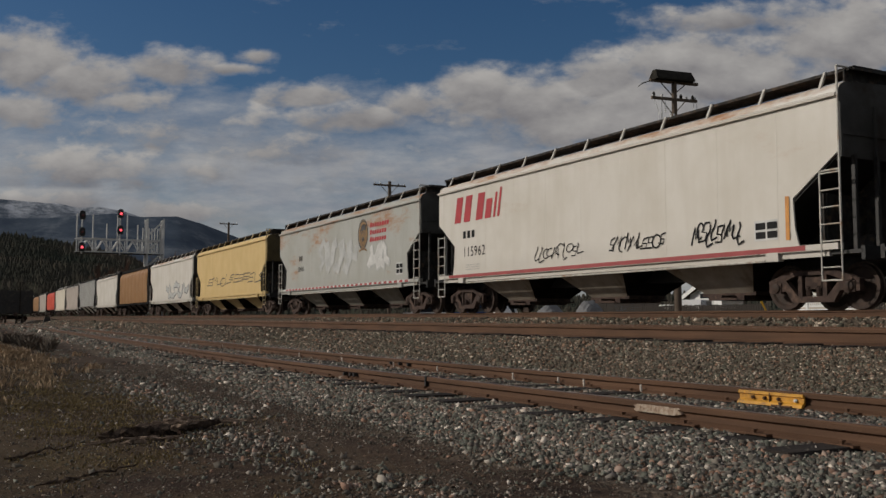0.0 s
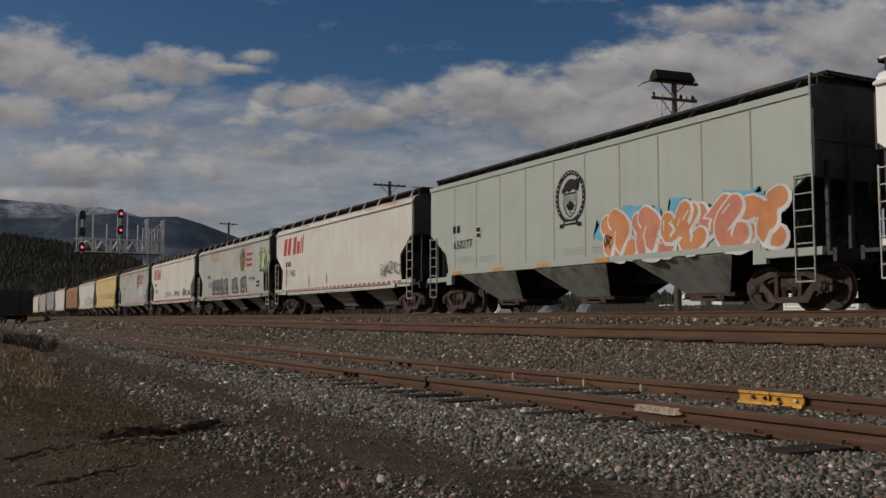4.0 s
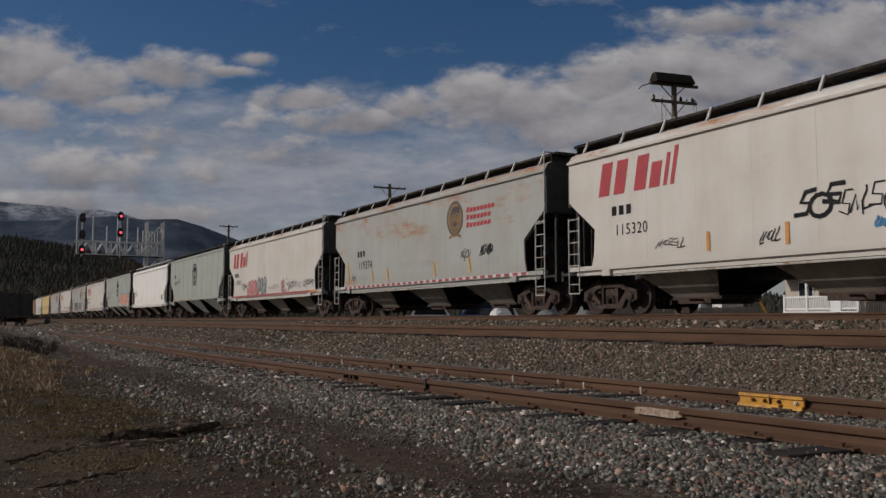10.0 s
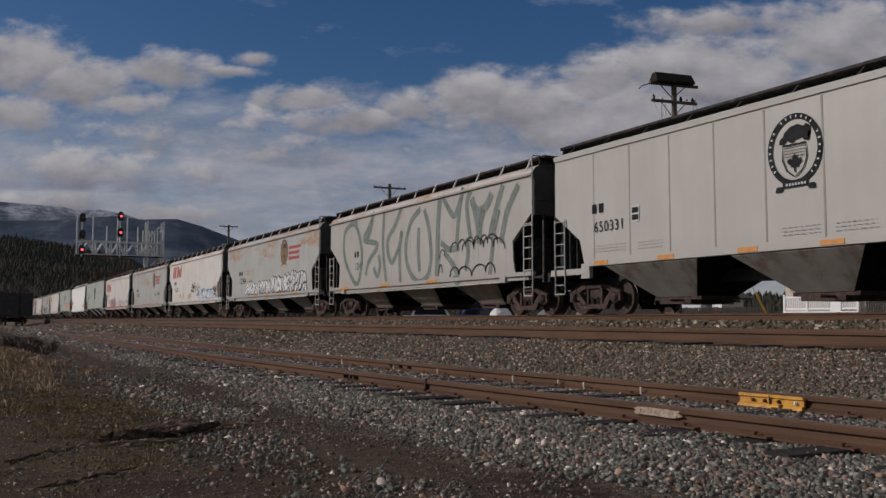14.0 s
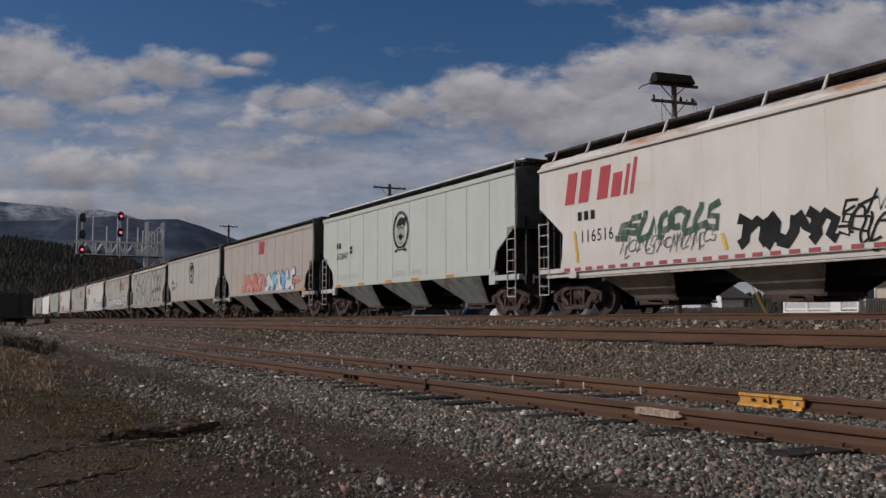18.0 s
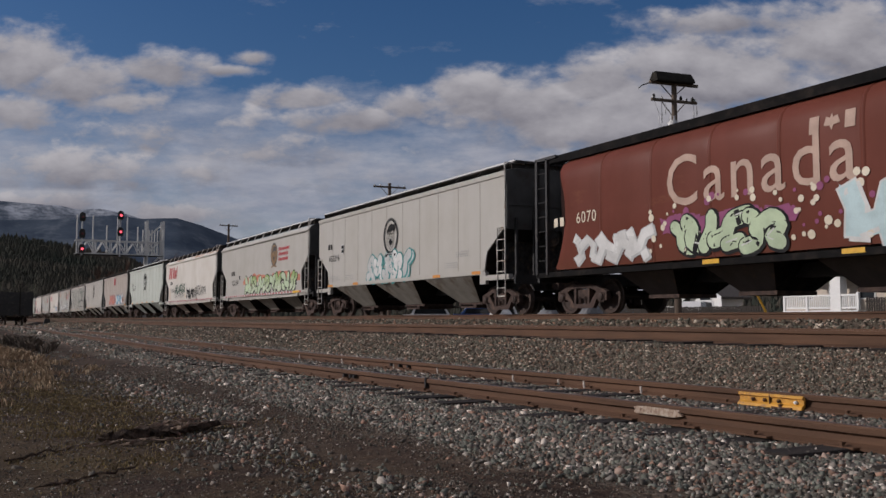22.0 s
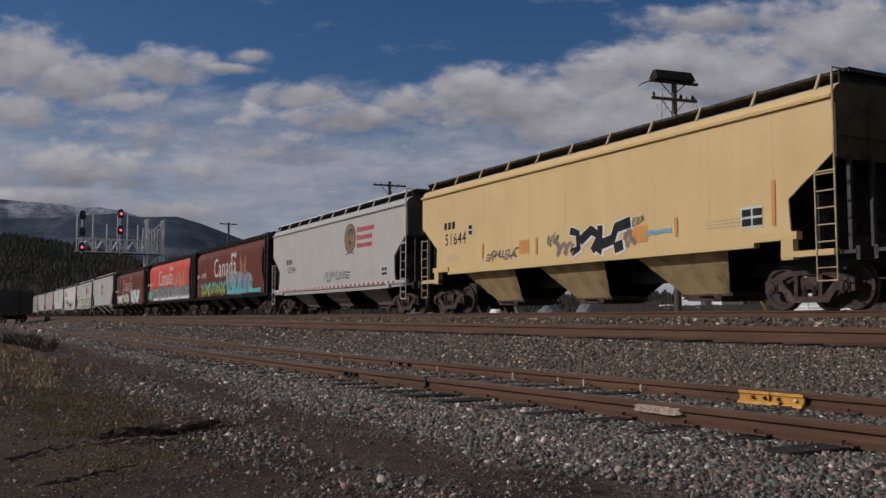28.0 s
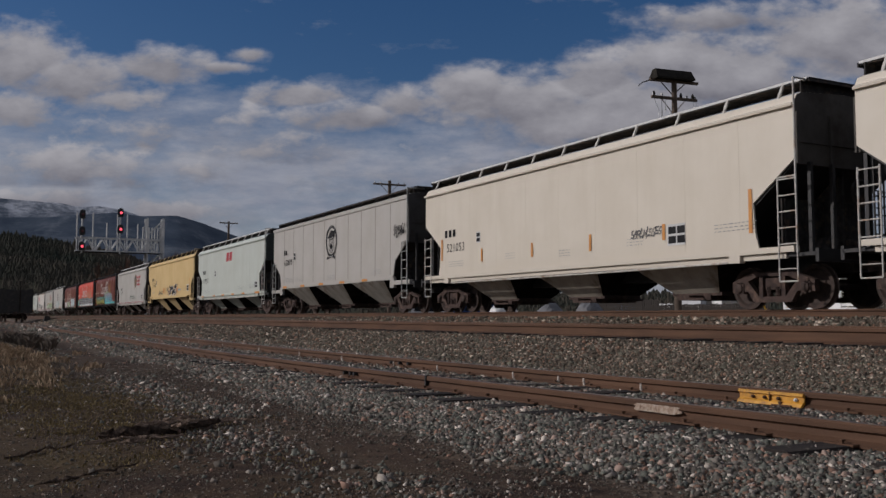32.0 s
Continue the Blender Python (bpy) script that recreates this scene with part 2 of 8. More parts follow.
def part(name, mesh, parent=None, label="", at=None, material=None):
    """Links a mesh as ONE object under a thing or under a part."""
    ob = new(name, mesh)
    if parent:
        ob.parent = parent
    if at is not None:
        ob.matrix_basis = at if isinstance(at, Matrix) else Matrix.Translation(at)
    if material:
        ob.material_slots[0].link = "OBJECT"
        ob.material_slots[0].material = material
    return tagged(ob, label) if label else ob


def thing(name, label, category, at=None, group="", kind="", mesh=None):
    ob = new(name, mesh)
    if at is not None:
        ob.matrix_basis = at if isinstance(at, Matrix) else Matrix.Translation(at)
    return tagged(ob, label, category, group, kind)


# ---- ground: one sheet from the tripod to the horizon ----
PROFILE = [(-9000, 0), (2.9, 0.0), (3.3, 0.050), (5.7, 0.052), (6.1, 0.07), (7.7, 0.43), (10.7, 0.44), (11.5, 0.42), (12.6, 0.52), (14.2, 0.70), (18.2, 0.70),
           (19.6, 0.30), (22, 0.12), (9000, 0.12)]
PX, PZ = zip(*PROFILE)


def ground_z(x, y):
    """The height of the ground: flat yard, low track bed, and the shoulder of the main line's ballast."""
    x, y = np.asarray(x, float), np.asarray(y, float)
    z = np.interp(x, PX, PZ)
    near = np.exp(-((x - 1.5) / 9) ** 2)
    bumps = 0.010 * np.sin(x * 1.9 + 0.7 * np.sin(y * 0.9)) * np.sin(y * 1.3 + 1.1 * np.sin(x * 0.7)) + 0.003 * np.sin(x * 4.3 + y * 2.1) * np.sin(y * 3.7 - x)
    off = 1 - np.clip((x - 2.6) / 0.8, 0, 1) * (1 - np.clip((x - 6.0) / 0.3, 0, 1) * (1 - np.clip((x - 7.4) / 0.3, 0, 1)))
    z = z + bumps * near * off
    bank = 0.22 * np.exp(-((x - 0.2) / 0.9) ** 2) * np.clip((y - 9) / 6, 0, 1) * np.clip((60 - y) / 20, 0, 1)
    return z + bank


def spaced(marks):
    out = []
    for (a, b, step) in marks:
        out += list(np.arange(a, b - step * 0.5, step))
    return np.array(out + [marks[-1][1]])


gx = np.concatenate([-np.geomspace(4500, 6, 22), spaced([(-5, 0, 0.25), (0, 8, 0.08), (8, 24, 0.25)]), np.geomspace(26, 4500, 22)])
gy = np.concatenate([-np.geomspace(4500, 8, 14), spaced([(-6, 2, 0.4), (2, 14, 0.09), (14, 40, 0.3), (40, 120, 1.5)]), np.geomspace(125, 4500, 22)])
GX, GY = np.meshgrid(gx, gy)
GZ = ground_z(GX, GY)
nx, ny = len(gx), len(gy)
idx = np.arange(nx * ny).reshape(ny, nx)
quads = np.stack([idx[:-1, :-1], idx[:-1, 1:], idx[1:, 1:], idx[1:, :-1]], -1).reshape(-1, 4)
ground_mesh = bpy.data.meshes.new("ground")
ground_mesh.from_pydata(np.stack([GX, GY, GZ], -1).reshape(-1, 3).tolist(), [], quads.tolist())
ground_mesh.shade_smooth()


def ground_material():
    m, ns, ls, b = tree_of("yard_ground")
    co = ns.new("ShaderNodeTexCoord").outputs["Object"]
    sx = ns.new("ShaderNodeSeparateXYZ")
    ls.new(co, sx.inputs[0])
    wob = noise_of(ns, ls, co, 0.55, 5)
    big = noise_of(ns, ls, co, 1.1, 6, None, 0.62)
    mid = noise_of(ns, ls, co, 7, 5)
    fine = noise_of(ns, ls, co, 60, 3)
    dirt = mixed(ns, ls, band(ns, ls, big, 0.35, 0.65), (0.026, 0.0155, 0.0105), (0.062, 0.039, 0.025))
    dirt = mixed(ns, ls, band(ns, ls, mid, 0.5, 0.75), dirt, (0.090, 0.060, 0.040))
    moss = mixed(ns, ls, mid, (0.045, 0.033, 0.010), (0.098, 0.068, 0.021))
    dirt = mixed(ns, ls, maths(ns, ls, "MULTIPLY", maths(ns, ls, "MULTIPLY", band(ns, ls, wob, 0.44, 0.60), 0.6), band(ns, ls, sx.outputs["X"], 2.1, 1.2)), dirt, moss)
    cells = node(ns, "ShaderNodeTexVoronoi", Scale=21.0)
    ls.new(co, cells.inputs["Vector"])
    grit = mixed(ns, ls, cells.outputs["Color"], (0.112, 0.095, 0.076), (0.310, 0.262, 0.206))
    grit = mixed(ns, ls, band(ns, ls, cells.outputs["Distance"], 0.2, 0.65), grit, (0.050, 0.040, 0.032))
    grit = mixed(ns, ls, band(ns, ls, big, 0.3, 0.7), grit, mixed(ns, ls, mid, (0.060, 0.043, 0.029), (0.185, 0.136, 0.093)))
    edge = maths(ns, ls, "ADD", sx.outputs["X"], maths(ns, ls, "MULTIPLY", maths(ns, ls, "SUBTRACT", wob, 0.5), 4.5))
    stony = maths(ns, ls, "MULTIPLY", band(ns, ls, edge, 1.5, 2.9), band(ns, ls, sx.outputs["X"], 30, 20))
    off = maths(ns, ls, "ABSOLUTE", maths(ns, ls, "ADD", maths(ns, ls, "SUBTRACT", sx.outputs["X"], 2.24), maths(ns, ls, "MULTIPLY", maths(ns, ls, "SUBTRACT", big, 0.5), 1.2)))
    stony = maths(ns, ls, "MULTIPLY", stony, maths(ns, ls, "MAXIMUM", 0.15, band(ns, ls, off, 0.12, 0.34)))
    c = mixed(ns, ls, stony, dirt, grit)
    far = band(ns, ls, sx.outputs["X"], 20, 26)
    c = mixed(ns, ls, far, c, mixed(ns, ls, big, (0.089, 0.072, 0.044), (0.153, 0.120, 0.077)))
    crumb = node(ns, "ShaderNodeTexVoronoi", Scale=75.0)
    ls.new(co, crumb.inputs["Vector"])
    speck = maths(ns, ls, "MULTIPLY", band(ns, ls, noise_of(ns, ls, co, 42, 4, None, 0.7), 0.56, 0.68), band(ns, ls, big, 0.25, 0.6))
    c = mixed(ns, ls, maths(ns, ls, "MULTIPLY", speck, band(ns, ls, sx.outputs["X"], 8.0, 6.5)), c, mixed(ns, ls, crumb.outputs["Color"], (0.07, 0.052, 0.038), (0.21, 0.168, 0.128)))
    ls.new(c, b.inputs["Base Color"])
    b.inputs["Roughness"].default_value = 0.95
    b.inputs["Specular IOR Level"].default_value = 0.15
    bp = ns.new("ShaderNodeBump")
    bp.inputs["Strength"].default_value, bp.inputs["Distance"].default_value = 0.8, 0.026
    h = maths(ns, ls, "ADD", maths(ns, ls, "MULTIPLY", mid, 1.2), maths(ns, ls, "MULTIPLY", fine, 0.5))
    h = maths(ns, ls, "SUBTRACT", h, maths(ns, ls, "MULTIPLY", maths(ns, ls, "MULTIPLY", cells.outputs["Distance"], stony), 1.2))
    ls.new(h, bp.inputs["Height"])
    ls.new(bp.outputs[0], b.inputs["Normal"])
    return m


ground_mesh.materials.append(ground_material())
thing("ground", "brown earth and grey gravel of a railway yard", "ground", kind="structure", mesh=ground_mesh)


# ---- railway tracks ----
NEAR_Y = [-60, 0, 3, 6, 9, 12, 16, 23, 36, 60, 130]
NEAR_X = [8.6, 5.18, 5.0, 4.82, 4.66, 4.54, 4.48, 4.56, 4.72, 4.8, 4.8]
TIE_START = -6.0


def near_x(y):
    """The centre line of the side track, which bends slightly."""
    return float(np.interp(y, NEAR_Y, NEAR_X))


def rail_mesh(name, xs, ys, top, height, head=0.07, foot=0.13):
    """A rail with head, web and foot, swept along a line."""
    h2, f2 = head / 2, foot / 2
    prof = [(-f2, 0), (f2, 0), (f2, 0.012), (0.014, 0.034), (0.010, height - 0.055), (h2, height - 0.040), (h2, height - 0.010), (h2 - 0.010, height),
            (-h2 + 0.010, height), (-h2, height - 0.010), (-h2, height - 0.040), (-0.010, height - 0.055), (-0.014, 0.034), (-f2, 0.012)]
    s, n = Shape(), len(prof)
    vs = [(x + px, y, top - height + pz) for x, y in zip(xs, ys) for px, pz in prof]
    fs = [(j * n + i, j * n + (i + 1) % n, (j + 1) * n + (i + 1) % n, (j + 1) * n + i) for j in range(len(ys) - 1) for i in range(n)]
    s.add(vs, fs + [tuple(range(n)), tuple(range((len(ys) - 1) * n, len(ys) * n))])
    me = s.mesh(name, MAT["steel_rail"])
    me.materials.append(MAT["rail_head"])
    for p in me.polygons:
        if p.normal.z > 0.9 and p.center.z > top - 0.003:
            p.material_index = 1
    return me


def tie_mesh():
    s = Shape()
    s.prism([(-0.105, 0), (0.105, 0), (0.11, 0.02), (0.11, 0.13), (0.095, 0.15), (-0.095, 0.15), (-0.11, 0.13), (-0.11, 0.02)], "x", -1.28, 1.28)
    return s.mesh("tie", MAT["tie"])


TIE = tie_mesh()
PLATE = Shape().box(-0.10, 0.10, -0.095, 0.095, 0, 0.012).mesh("tie_plate", MAT["steel_rail"])
SPIKE = Shape().box(-0.010, 0.010, -0.010, 0.010, 0, 0.018).box(-0.014, 0.018, -0.012, 0.012, 0.016, 0.025).mesh("spike", MAT["steel_rail"])
ANCHOR = Shape().prism([(-0.006, 0), (0.006, 0), (0.009, 0.03), (0.004, 0.072), (-0.004, 0.072), (-0.009, 0.03)], "x", -0.008, 0.008).mesh("rail_anchor", MAT["anchor"])
rng = random.Random(5)


def railway(label, centre, ys, top, height, tie_top, tie_range, plates=None, foot=0.13):
    t = thing("railway_track", label, "railway track", kind="structure")
    for side in (-0.753, 0.753):
        part("rail", rail_mesh("rail", [centre(y) + side for y in ys], ys, top, height, foot=foot), t)
    y, n = tie_range[0], 0
    while y < tie_range[1]:
        yaw = rng.uniform(-1.5, 1.5)
        c = centre(y)
        if n < 290:
            part("tie", TIE, t, at=pose(c + rng.uniform(-0.06, 0.06), y + rng.uniform(-0.02, 0.02), tie_top - 0.15 + rng.uniform(-0.012, 0.006), 0, 0, yaw))
        if plates and plates[0] < y < plates[1]:
            for side in (-0.753, 0.753):
                part("tie_plate", PLATE, t, at=pose(c + side, y, tie_top, 0, 0, yaw))
                for k in (-0.085, 0.085):
                    part("spike", SPIKE, t, at=pose(c + side + k, y + rng.uniform(-0.03, 0.03), tie_top + 0.008, 0, 0, 0 if k < 0 else 180))
        y += 0.55
        n += 1
    return t


near_ys = [-20, -10, -4] + [i * 0.5 for i in range(-4, 60)] + list(range(30, 131, 5))
near_track = railway("rusty side track half sunk in grey gravel", near_x, near_ys, 0.19, 0.125, 0.072, (TIE_START, 60), (1, 22))
main_ys = [-400, -100, -40, 0, 40, 100, 200, 400, 1200]
mid_track = railway("brown-railed main track on a ballast bed", lambda y: 9.15, main_ys, 0.63, 0.18, 0.468, (-4, 90), foot=0.15)
train_track = railway("main track under the moving grain train", lambda y: 16.22, main_ys, 0.90, 0.18, 0.715, (-6, 110), foot=0.15)

# ---- loose stones ----
def stones(name, label, spots, sizes, material, seed, small=False):
    """Angular stones, each one turned and squashed at random, in one mesh."""
    r = np.random.RandomState(seed)
    ico = np.array([(x, y, z) for z in (-1, 1) for y in (-1, 1) for x in (-1, 1)], float) * 0.72
    tri = np.array([(0, 2, 3), (0, 3, 1), (4, 5, 7), (4, 7, 6), (0, 1, 5), (0, 5, 4), (2, 6, 7), (2, 7, 3), (0, 4, 6), (0, 6, 2), (1, 3, 7), (1, 7, 5)])
    if small:
        ico = np.array([(-1, -0.8, 0), (1, -0.7, 0), (0.9, 0.9, 0), (-0.8, 1, 0), (0, 0, 1), (0, 0, -1)], float) * 1.1
        tri = np.array([(0, 1, 4), (1, 2, 4), (2, 3, 4), (3, 0, 4), (1, 0, 5), (2, 1, 5), (3, 2, 5), (0, 3, 5)])
    k, m = len(ico), len(tri)
    n = len(spots)
    shape = (ico[None] + r.uniform(-0.55, 0.55, (n, k, 3))) * r.uniform(0.5, 1.35, (n, 1, 3))
    a, b = r.uniform(0, 6.28, n), r.uniform(-1.2, 1.2, n)
    ca, sa, cb, sb = np.cos(a), np.sin(a), np.cos(b), np.sin(b)
    rot = np.stack([np.stack([ca, -sa * cb, sa * sb], -1), np.stack([sa, ca * cb, -ca * sb], -1), np.stack([0 * a, sb, cb], -1)], 1)
    v = np.einsum("nij,nkj->nki", rot, shape * sizes[:, None, None]) + spots[:, None, :]
    me = bpy.data.meshes.new(name)
    me.vertices.add(n * k)
    me.vertices.foreach_set("co", v.reshape(-1).astype(np.float32))
    f = (tri[None] + np.arange(n)[:, None, None] * k).reshape(-1)
    me.loops.add(len(f))
    me.loops.foreach_set("vertex_index", f.astype(np.int32))
    me.polygons.add(n * m)
    me.polygons.foreach_set("loop_start", np.arange(0, len(f), 3, dtype=np.int32))
    me.update(calc_edges=True)
    me.materials.append(material)
    return thing(name, label, "gravel", kind="stuff", mesh=me)


def stone_material(name, dark, light, warm):
    m, ns, ls, b = tree_of(name)
    rnd = ns.new("ShaderNodeNewGeometry").outputs["Random Per Island"]
    ramp = ns.new("ShaderNodeValToRGB")
    ramp.color_ramp.interpolation = "CONSTANT"
    e = ramp.color_ramp.elements
    e[0].position, e[0].color = 0.0, (*dark, 1)
    e[1].position, e[1].color = 0.965, (*light, 1)
    blend = lambda f: tuple(d + (l - d) * f for d, l in zip(dark, light))
    cold = lambda f: tuple(v * w for v, w in zip(blend(f), (0.86, 1.0, 0.98)))
    for p, c in ((0.12, blend(0.05)), (0.26, cold(0.08)), (0.40, blend(0.12)), (0.52, cold(0.16)), (0.62, blend(0.20)), (0.70, cold(0.28)), (0.76, tuple(v * 0.6 for v in warm)), (0.82, warm), (0.865, blend(0.36)), (0.91, tuple(v * w for v, w in zip(warm, (1.15, 1.35, 1.5)))), (0.94, blend(0.6))):
        e.new(p).color = (*c, 1)
    ls.new(rnd, ramp.inputs[0])
    co = ns.new("ShaderNodeTexCoord").outputs["Object"]
    c = mixed(ns, ls, 0.5, ramp.outputs[0], mixed(ns, ls, noise_of(ns, ls, co, 55, 4), (0.4, 0.4, 0.4), (1.3, 1.3, 1.3)), "MULTIPLY")
    ls.new(c, b.inputs["Base Color"])
    b.inputs["Roughness"].default_value = 0.9
    b.inputs["Specular IOR Level"].default_value = 0.25
    return m


MAT["stone"] = stone_material("grey_ballast_stone", (0.082, 0.073, 0.061), (0.70, 0.62, 0.53), (0.32, 0.20, 0.145))
MAT["stone_main"] = stone_material("brown_grey_ballast_stone", (0.068, 0.053, 0.039), (0.56, 0.47, 0.37), (0.28, 0.17, 0.115))
MAT["stone_pale"] = stone_material("trodden_pebble", (0.058, 0.044, 0.033), (0.46, 0.40, 0.34), (0.19, 0.125, 0.09))
rs = np.random.RandomState(11)


def scatter(n, xlo, xhi, ylo, yhi, smin, smax, keep):
    x, y = rs.uniform(xlo, xhi, n), rs.uniform(ylo, yhi, n)
    ok = keep(x, y) > rs.uniform(0, 1, n)
    x, y = x[ok], y[ok]
    s = rs.uniform(smin, smax, len(x)) * rs.choice([0.7, 0.85, 1.0, 1.0, 1.2, 1.2, 1.6], len(x))
    return np.stack([x, y, ground_z(x, y) + s * 0.15], -1), s


def stony(x, y):
    """How thickly gravel lies: full beside the track, thinning out into the bare earth, in patches."""
    wob = 0.7 * np.sin(x * 1.3 + y * 0.55) + 0.5 * np.sin(y * 1.7 - x * 2.2) + 0.35 * np.sin(x * 3.9 + y * 2.6)
    thick = np.clip((x - 2.42 - 0.012 * y + 0.20 * wob) / 0.6, 0.006, 1.0)
    patch = np.clip(0.1 + 0.7 * wob, 0, 1) * np.clip((x - 1.2) / 0.5, 0, 1) * np.clip((12 - y) / 6 + 0.4, 0.4, 1) * 0.42
    patch = np.maximum(patch, 0.18 * np.exp(-((x - 1.55 - 0.1 * wob) / 0.30) ** 2 - ((y - 5.3) / 0.9) ** 2) + 0.2 * np.exp(-((x - 1.75) / 0.3) ** 2 - ((y - 3.7) / 0.6) ** 2) + 0.25 * np.exp(-((x - 1.75) / 0.3) ** 2 - ((y - 9.5) / 2.0) ** 2))
    thick = np.maximum(thick, patch * np.clip(1.1 - np.exp(-((x - 2.2 - 0.05 * wob) / 0.22) ** 2) * 1.2, 0, 1))
    c = np.interp(y, NEAR_Y, NEAR_X)
    gap = np.abs(((y - TIE_START) / 0.55 + 0.5) % 1.0 - 0.5) * 0.55
    k = np.round((y - TIE_START) / 0.55)
    out = 0.86 + 0.42 * (0.5 + 0.5 * np.sin(k * 12.9))
    bare = (gap < 0.13) & (c - x < out) & (c - x > 0.60)
    part_bare = (gap < 0.09) & (np.abs(x - c) < 0.6) & (np.sin(k * 7.7) > 0.3)
    along = np.abs(((y + 4.0) / 0.55 + 0.5) % 1.0 - 0.5) * 0.55
    thick = np.where((along < 0.14) & (x > 7.78), 0.12, thick)
    return np.where(bare, 0.02 * thick, np.where(part_bare, 0.45 * thick, thick))


def wedge(x, y):
    """The part of the ground that lies before the tripod."""
    return ((x > y * -0.01 - 0.3) & (x < y * 1.45 + 1.5)).astype(float)


sp, sz = [], []
for n, box, size in ((200000, (0, 8.2, 2.2, 9), (0.006, 0.0135)), (110000, (0.5, 8.2, 9, 20), (0.010, 0.018)), (46000, (0.5, 8.0, 20, 46), (0.016, 0.027)), (22000, (0.8, 8.0, 46, 100), (0.036, 0.06)), (320, (2.3, 5.6, 2.4, 9), (0.013, 0.021))):
    a, b = scatter(n, *box, *size, lambda x, y: stony(x, y) * wedge(x, y))
    sp.append(a), sz.append(b)
sp, sz = np.concatenate(sp), np.concatenate(sz)
grey, close = sp[:, 0] < 6.3, sp[:, 1] < 8.0
a, b = scatter(60000, 0, 3.6, 2.2, 14, 0.002, 0.0045, lambda x, y: wedge(x, y) * (0.35 + 0.65 * (np.sin(x * 2.1 + y * 0.9) * np.sin(y * 1.3 - x) > -0.2)))
c, d = scatter(26000, 1.0, 3.3, 2.4, 16, 0.0035, 0.0085, lambda x, y: wedge(x, y) * np.clip(0.25 + 0.5 * np.sin(x * 2.7 - y * 0.8) * np.sin(y * 1.9 + x) + 0.35 * (x - 1.6), 0.05, 0.8))
e, f = scatter(240, 0.4, 3.2, 2.8, 15, 0.008, 0.013, lambda x, y: wedge(x, y))
stones("pebbles", "small pebbles trodden into brown earth", np.concatenate([a, c, e]), np.concatenate([b, d, f]), MAT["stone_pale"], 6, True)
stones("gravel", "grey crushed stone round the side track", sp[grey & close], sz[grey & close], MAT["stone"], 3)
stones("gravel", "grey crushed stone along the side track", sp[grey & ~close], sz[grey & ~close], MAT["stone"], 7, True)
a, b = scatter(14000, 10.6, 15.3, 3, 40, 0.020, 0.036, lambda x, y: wedge(x, y))
stones("ballast", "brown-grey ballast on the shoulder of the main tracks", np.concatenate([sp[~grey], a]), np.concatenate([sz[~grey], b]), MAT["stone_main"], 4, True)

# ---- freight cars: y is the way of travel, z from the rail, x across ----
HALF, WIDE = 8.18, 1.55


def both(fn):
    """One shape for each side of the car."""
    return [fn(-1), fn(1)]


def truck_meshes():
    out = {}
    s = Shape()
    s.box(-1.05, 1.05, -0.20, 0.20, 0.42, 0.66).box(-0.25, 0.25, -0.3, 0.3, 0.62, 0.80)
    out["bolster"] = s.mesh("truck", MAT["truck"])
    s = Shape()
    # one casting: pedestals, top chord, slanting members, columns and spring seat share their corners
    half = [(-1.10, 0.36), (-1.00, 0.36), (-1.10, 0.60), (-0.98, 0.58), (-0.80, 0.70), (-0.78, 0.57), (-0.66, 0.60), (-0.76, 0.38), (-0.66, 0.38), (-0.50, 0.80),
            (-0.46, 0.68), (-0.50, 0.15), (-0.35, 0.27), (-0.35, 0.70), (-0.25, 0.70), (-0.25, 0.27), (-0.25, 0.80)]
    faces = [(0, 1, 3, 2), (2, 3, 5, 4), (5, 7, 8, 6), (4, 5, 6), (4, 6, 10, 9), (6, 8, 11, 12), (10, 13, 14, 16, 9), (13, 12, 15, 14)]
    n = len(half)
    flat = half + [(-y, z) for y, z in half]
    cells = faces + [tuple(i + n for i in f[::-1]) for f in faces] + [(16, 14, 14 + n, 16 + n), (11, 11 + n, 12 + n, 15 + n, 15, 12)]
    rim = {}
    for f in cells:
        for a_, b_ in zip(f, f[1:] + f[:1]):
            rim.setdefault(frozenset((a_, b_)), []).append((a_, b_))
    m = len(flat)
    s.add([(-0.065, y, z) for y, z in flat] + [(0.065, y, z) for y, z in flat],
          cells + [tuple(i + m for i in f[::-1]) for f in cells] + [(e[0][0], e[0][1], e[0][1] + m, e[0][0] + m) for e in rim.values() if len(e) == 1])
    out["sideframe"] = s.mesh("sideframe", MAT["truck"])
    s = Shape()
    s.turned([(0.26 + j * 0.018, 0.05 if j % 2 else 0.075) for j in range(13)], "z", 9)
    out["spring"] = s.mesh("spring", MAT["truck"])
    s = Shape()
    s.bar((-1.12, 0, 0), (1.12, 0, 0), 0.075, 10)
    for k in (-1, 1):
        s.turned([(k * 0.672, 0.14), (k * 0.690, 0.40), (k * 0.690, 0.485), (k * 0.715, 0.485), (k * 0.720, 0.458), (k * 0.815, 0.452), (k * 0.818, 0.38), (k * 0.775, 0.34), (k * 0.765, 0.16), (k * 0.80, 0.12)], "x", 28)
        s.turned([(k * 1.00, 0.10), (k * 1.14, 0.10), (k * 1.16, 0.06)], "x", 10)
    me = s.mesh("wheelset", MAT["wheel"], True)
    me.materials.append(MAT["tread"])
    for p in me.polygons:
        r = math.hypot(p.center.y, p.center.z)
        if r > 0.435:
            p.material_index = 1
    out["wheelset"] = me
    s = Shape()
    s.box(-0.09, 0.09, -0.12, 0.12, 0.34, 0.56)
    s.bar((-0.12, 0, 0.457), (0.12, 0, 0.457), 0.085, 10)
    out["bearing"] = s.mesh("bearing_cap", MAT["truck"])
    return out


TRUCK = truck_meshes()
WHEELSETS = []


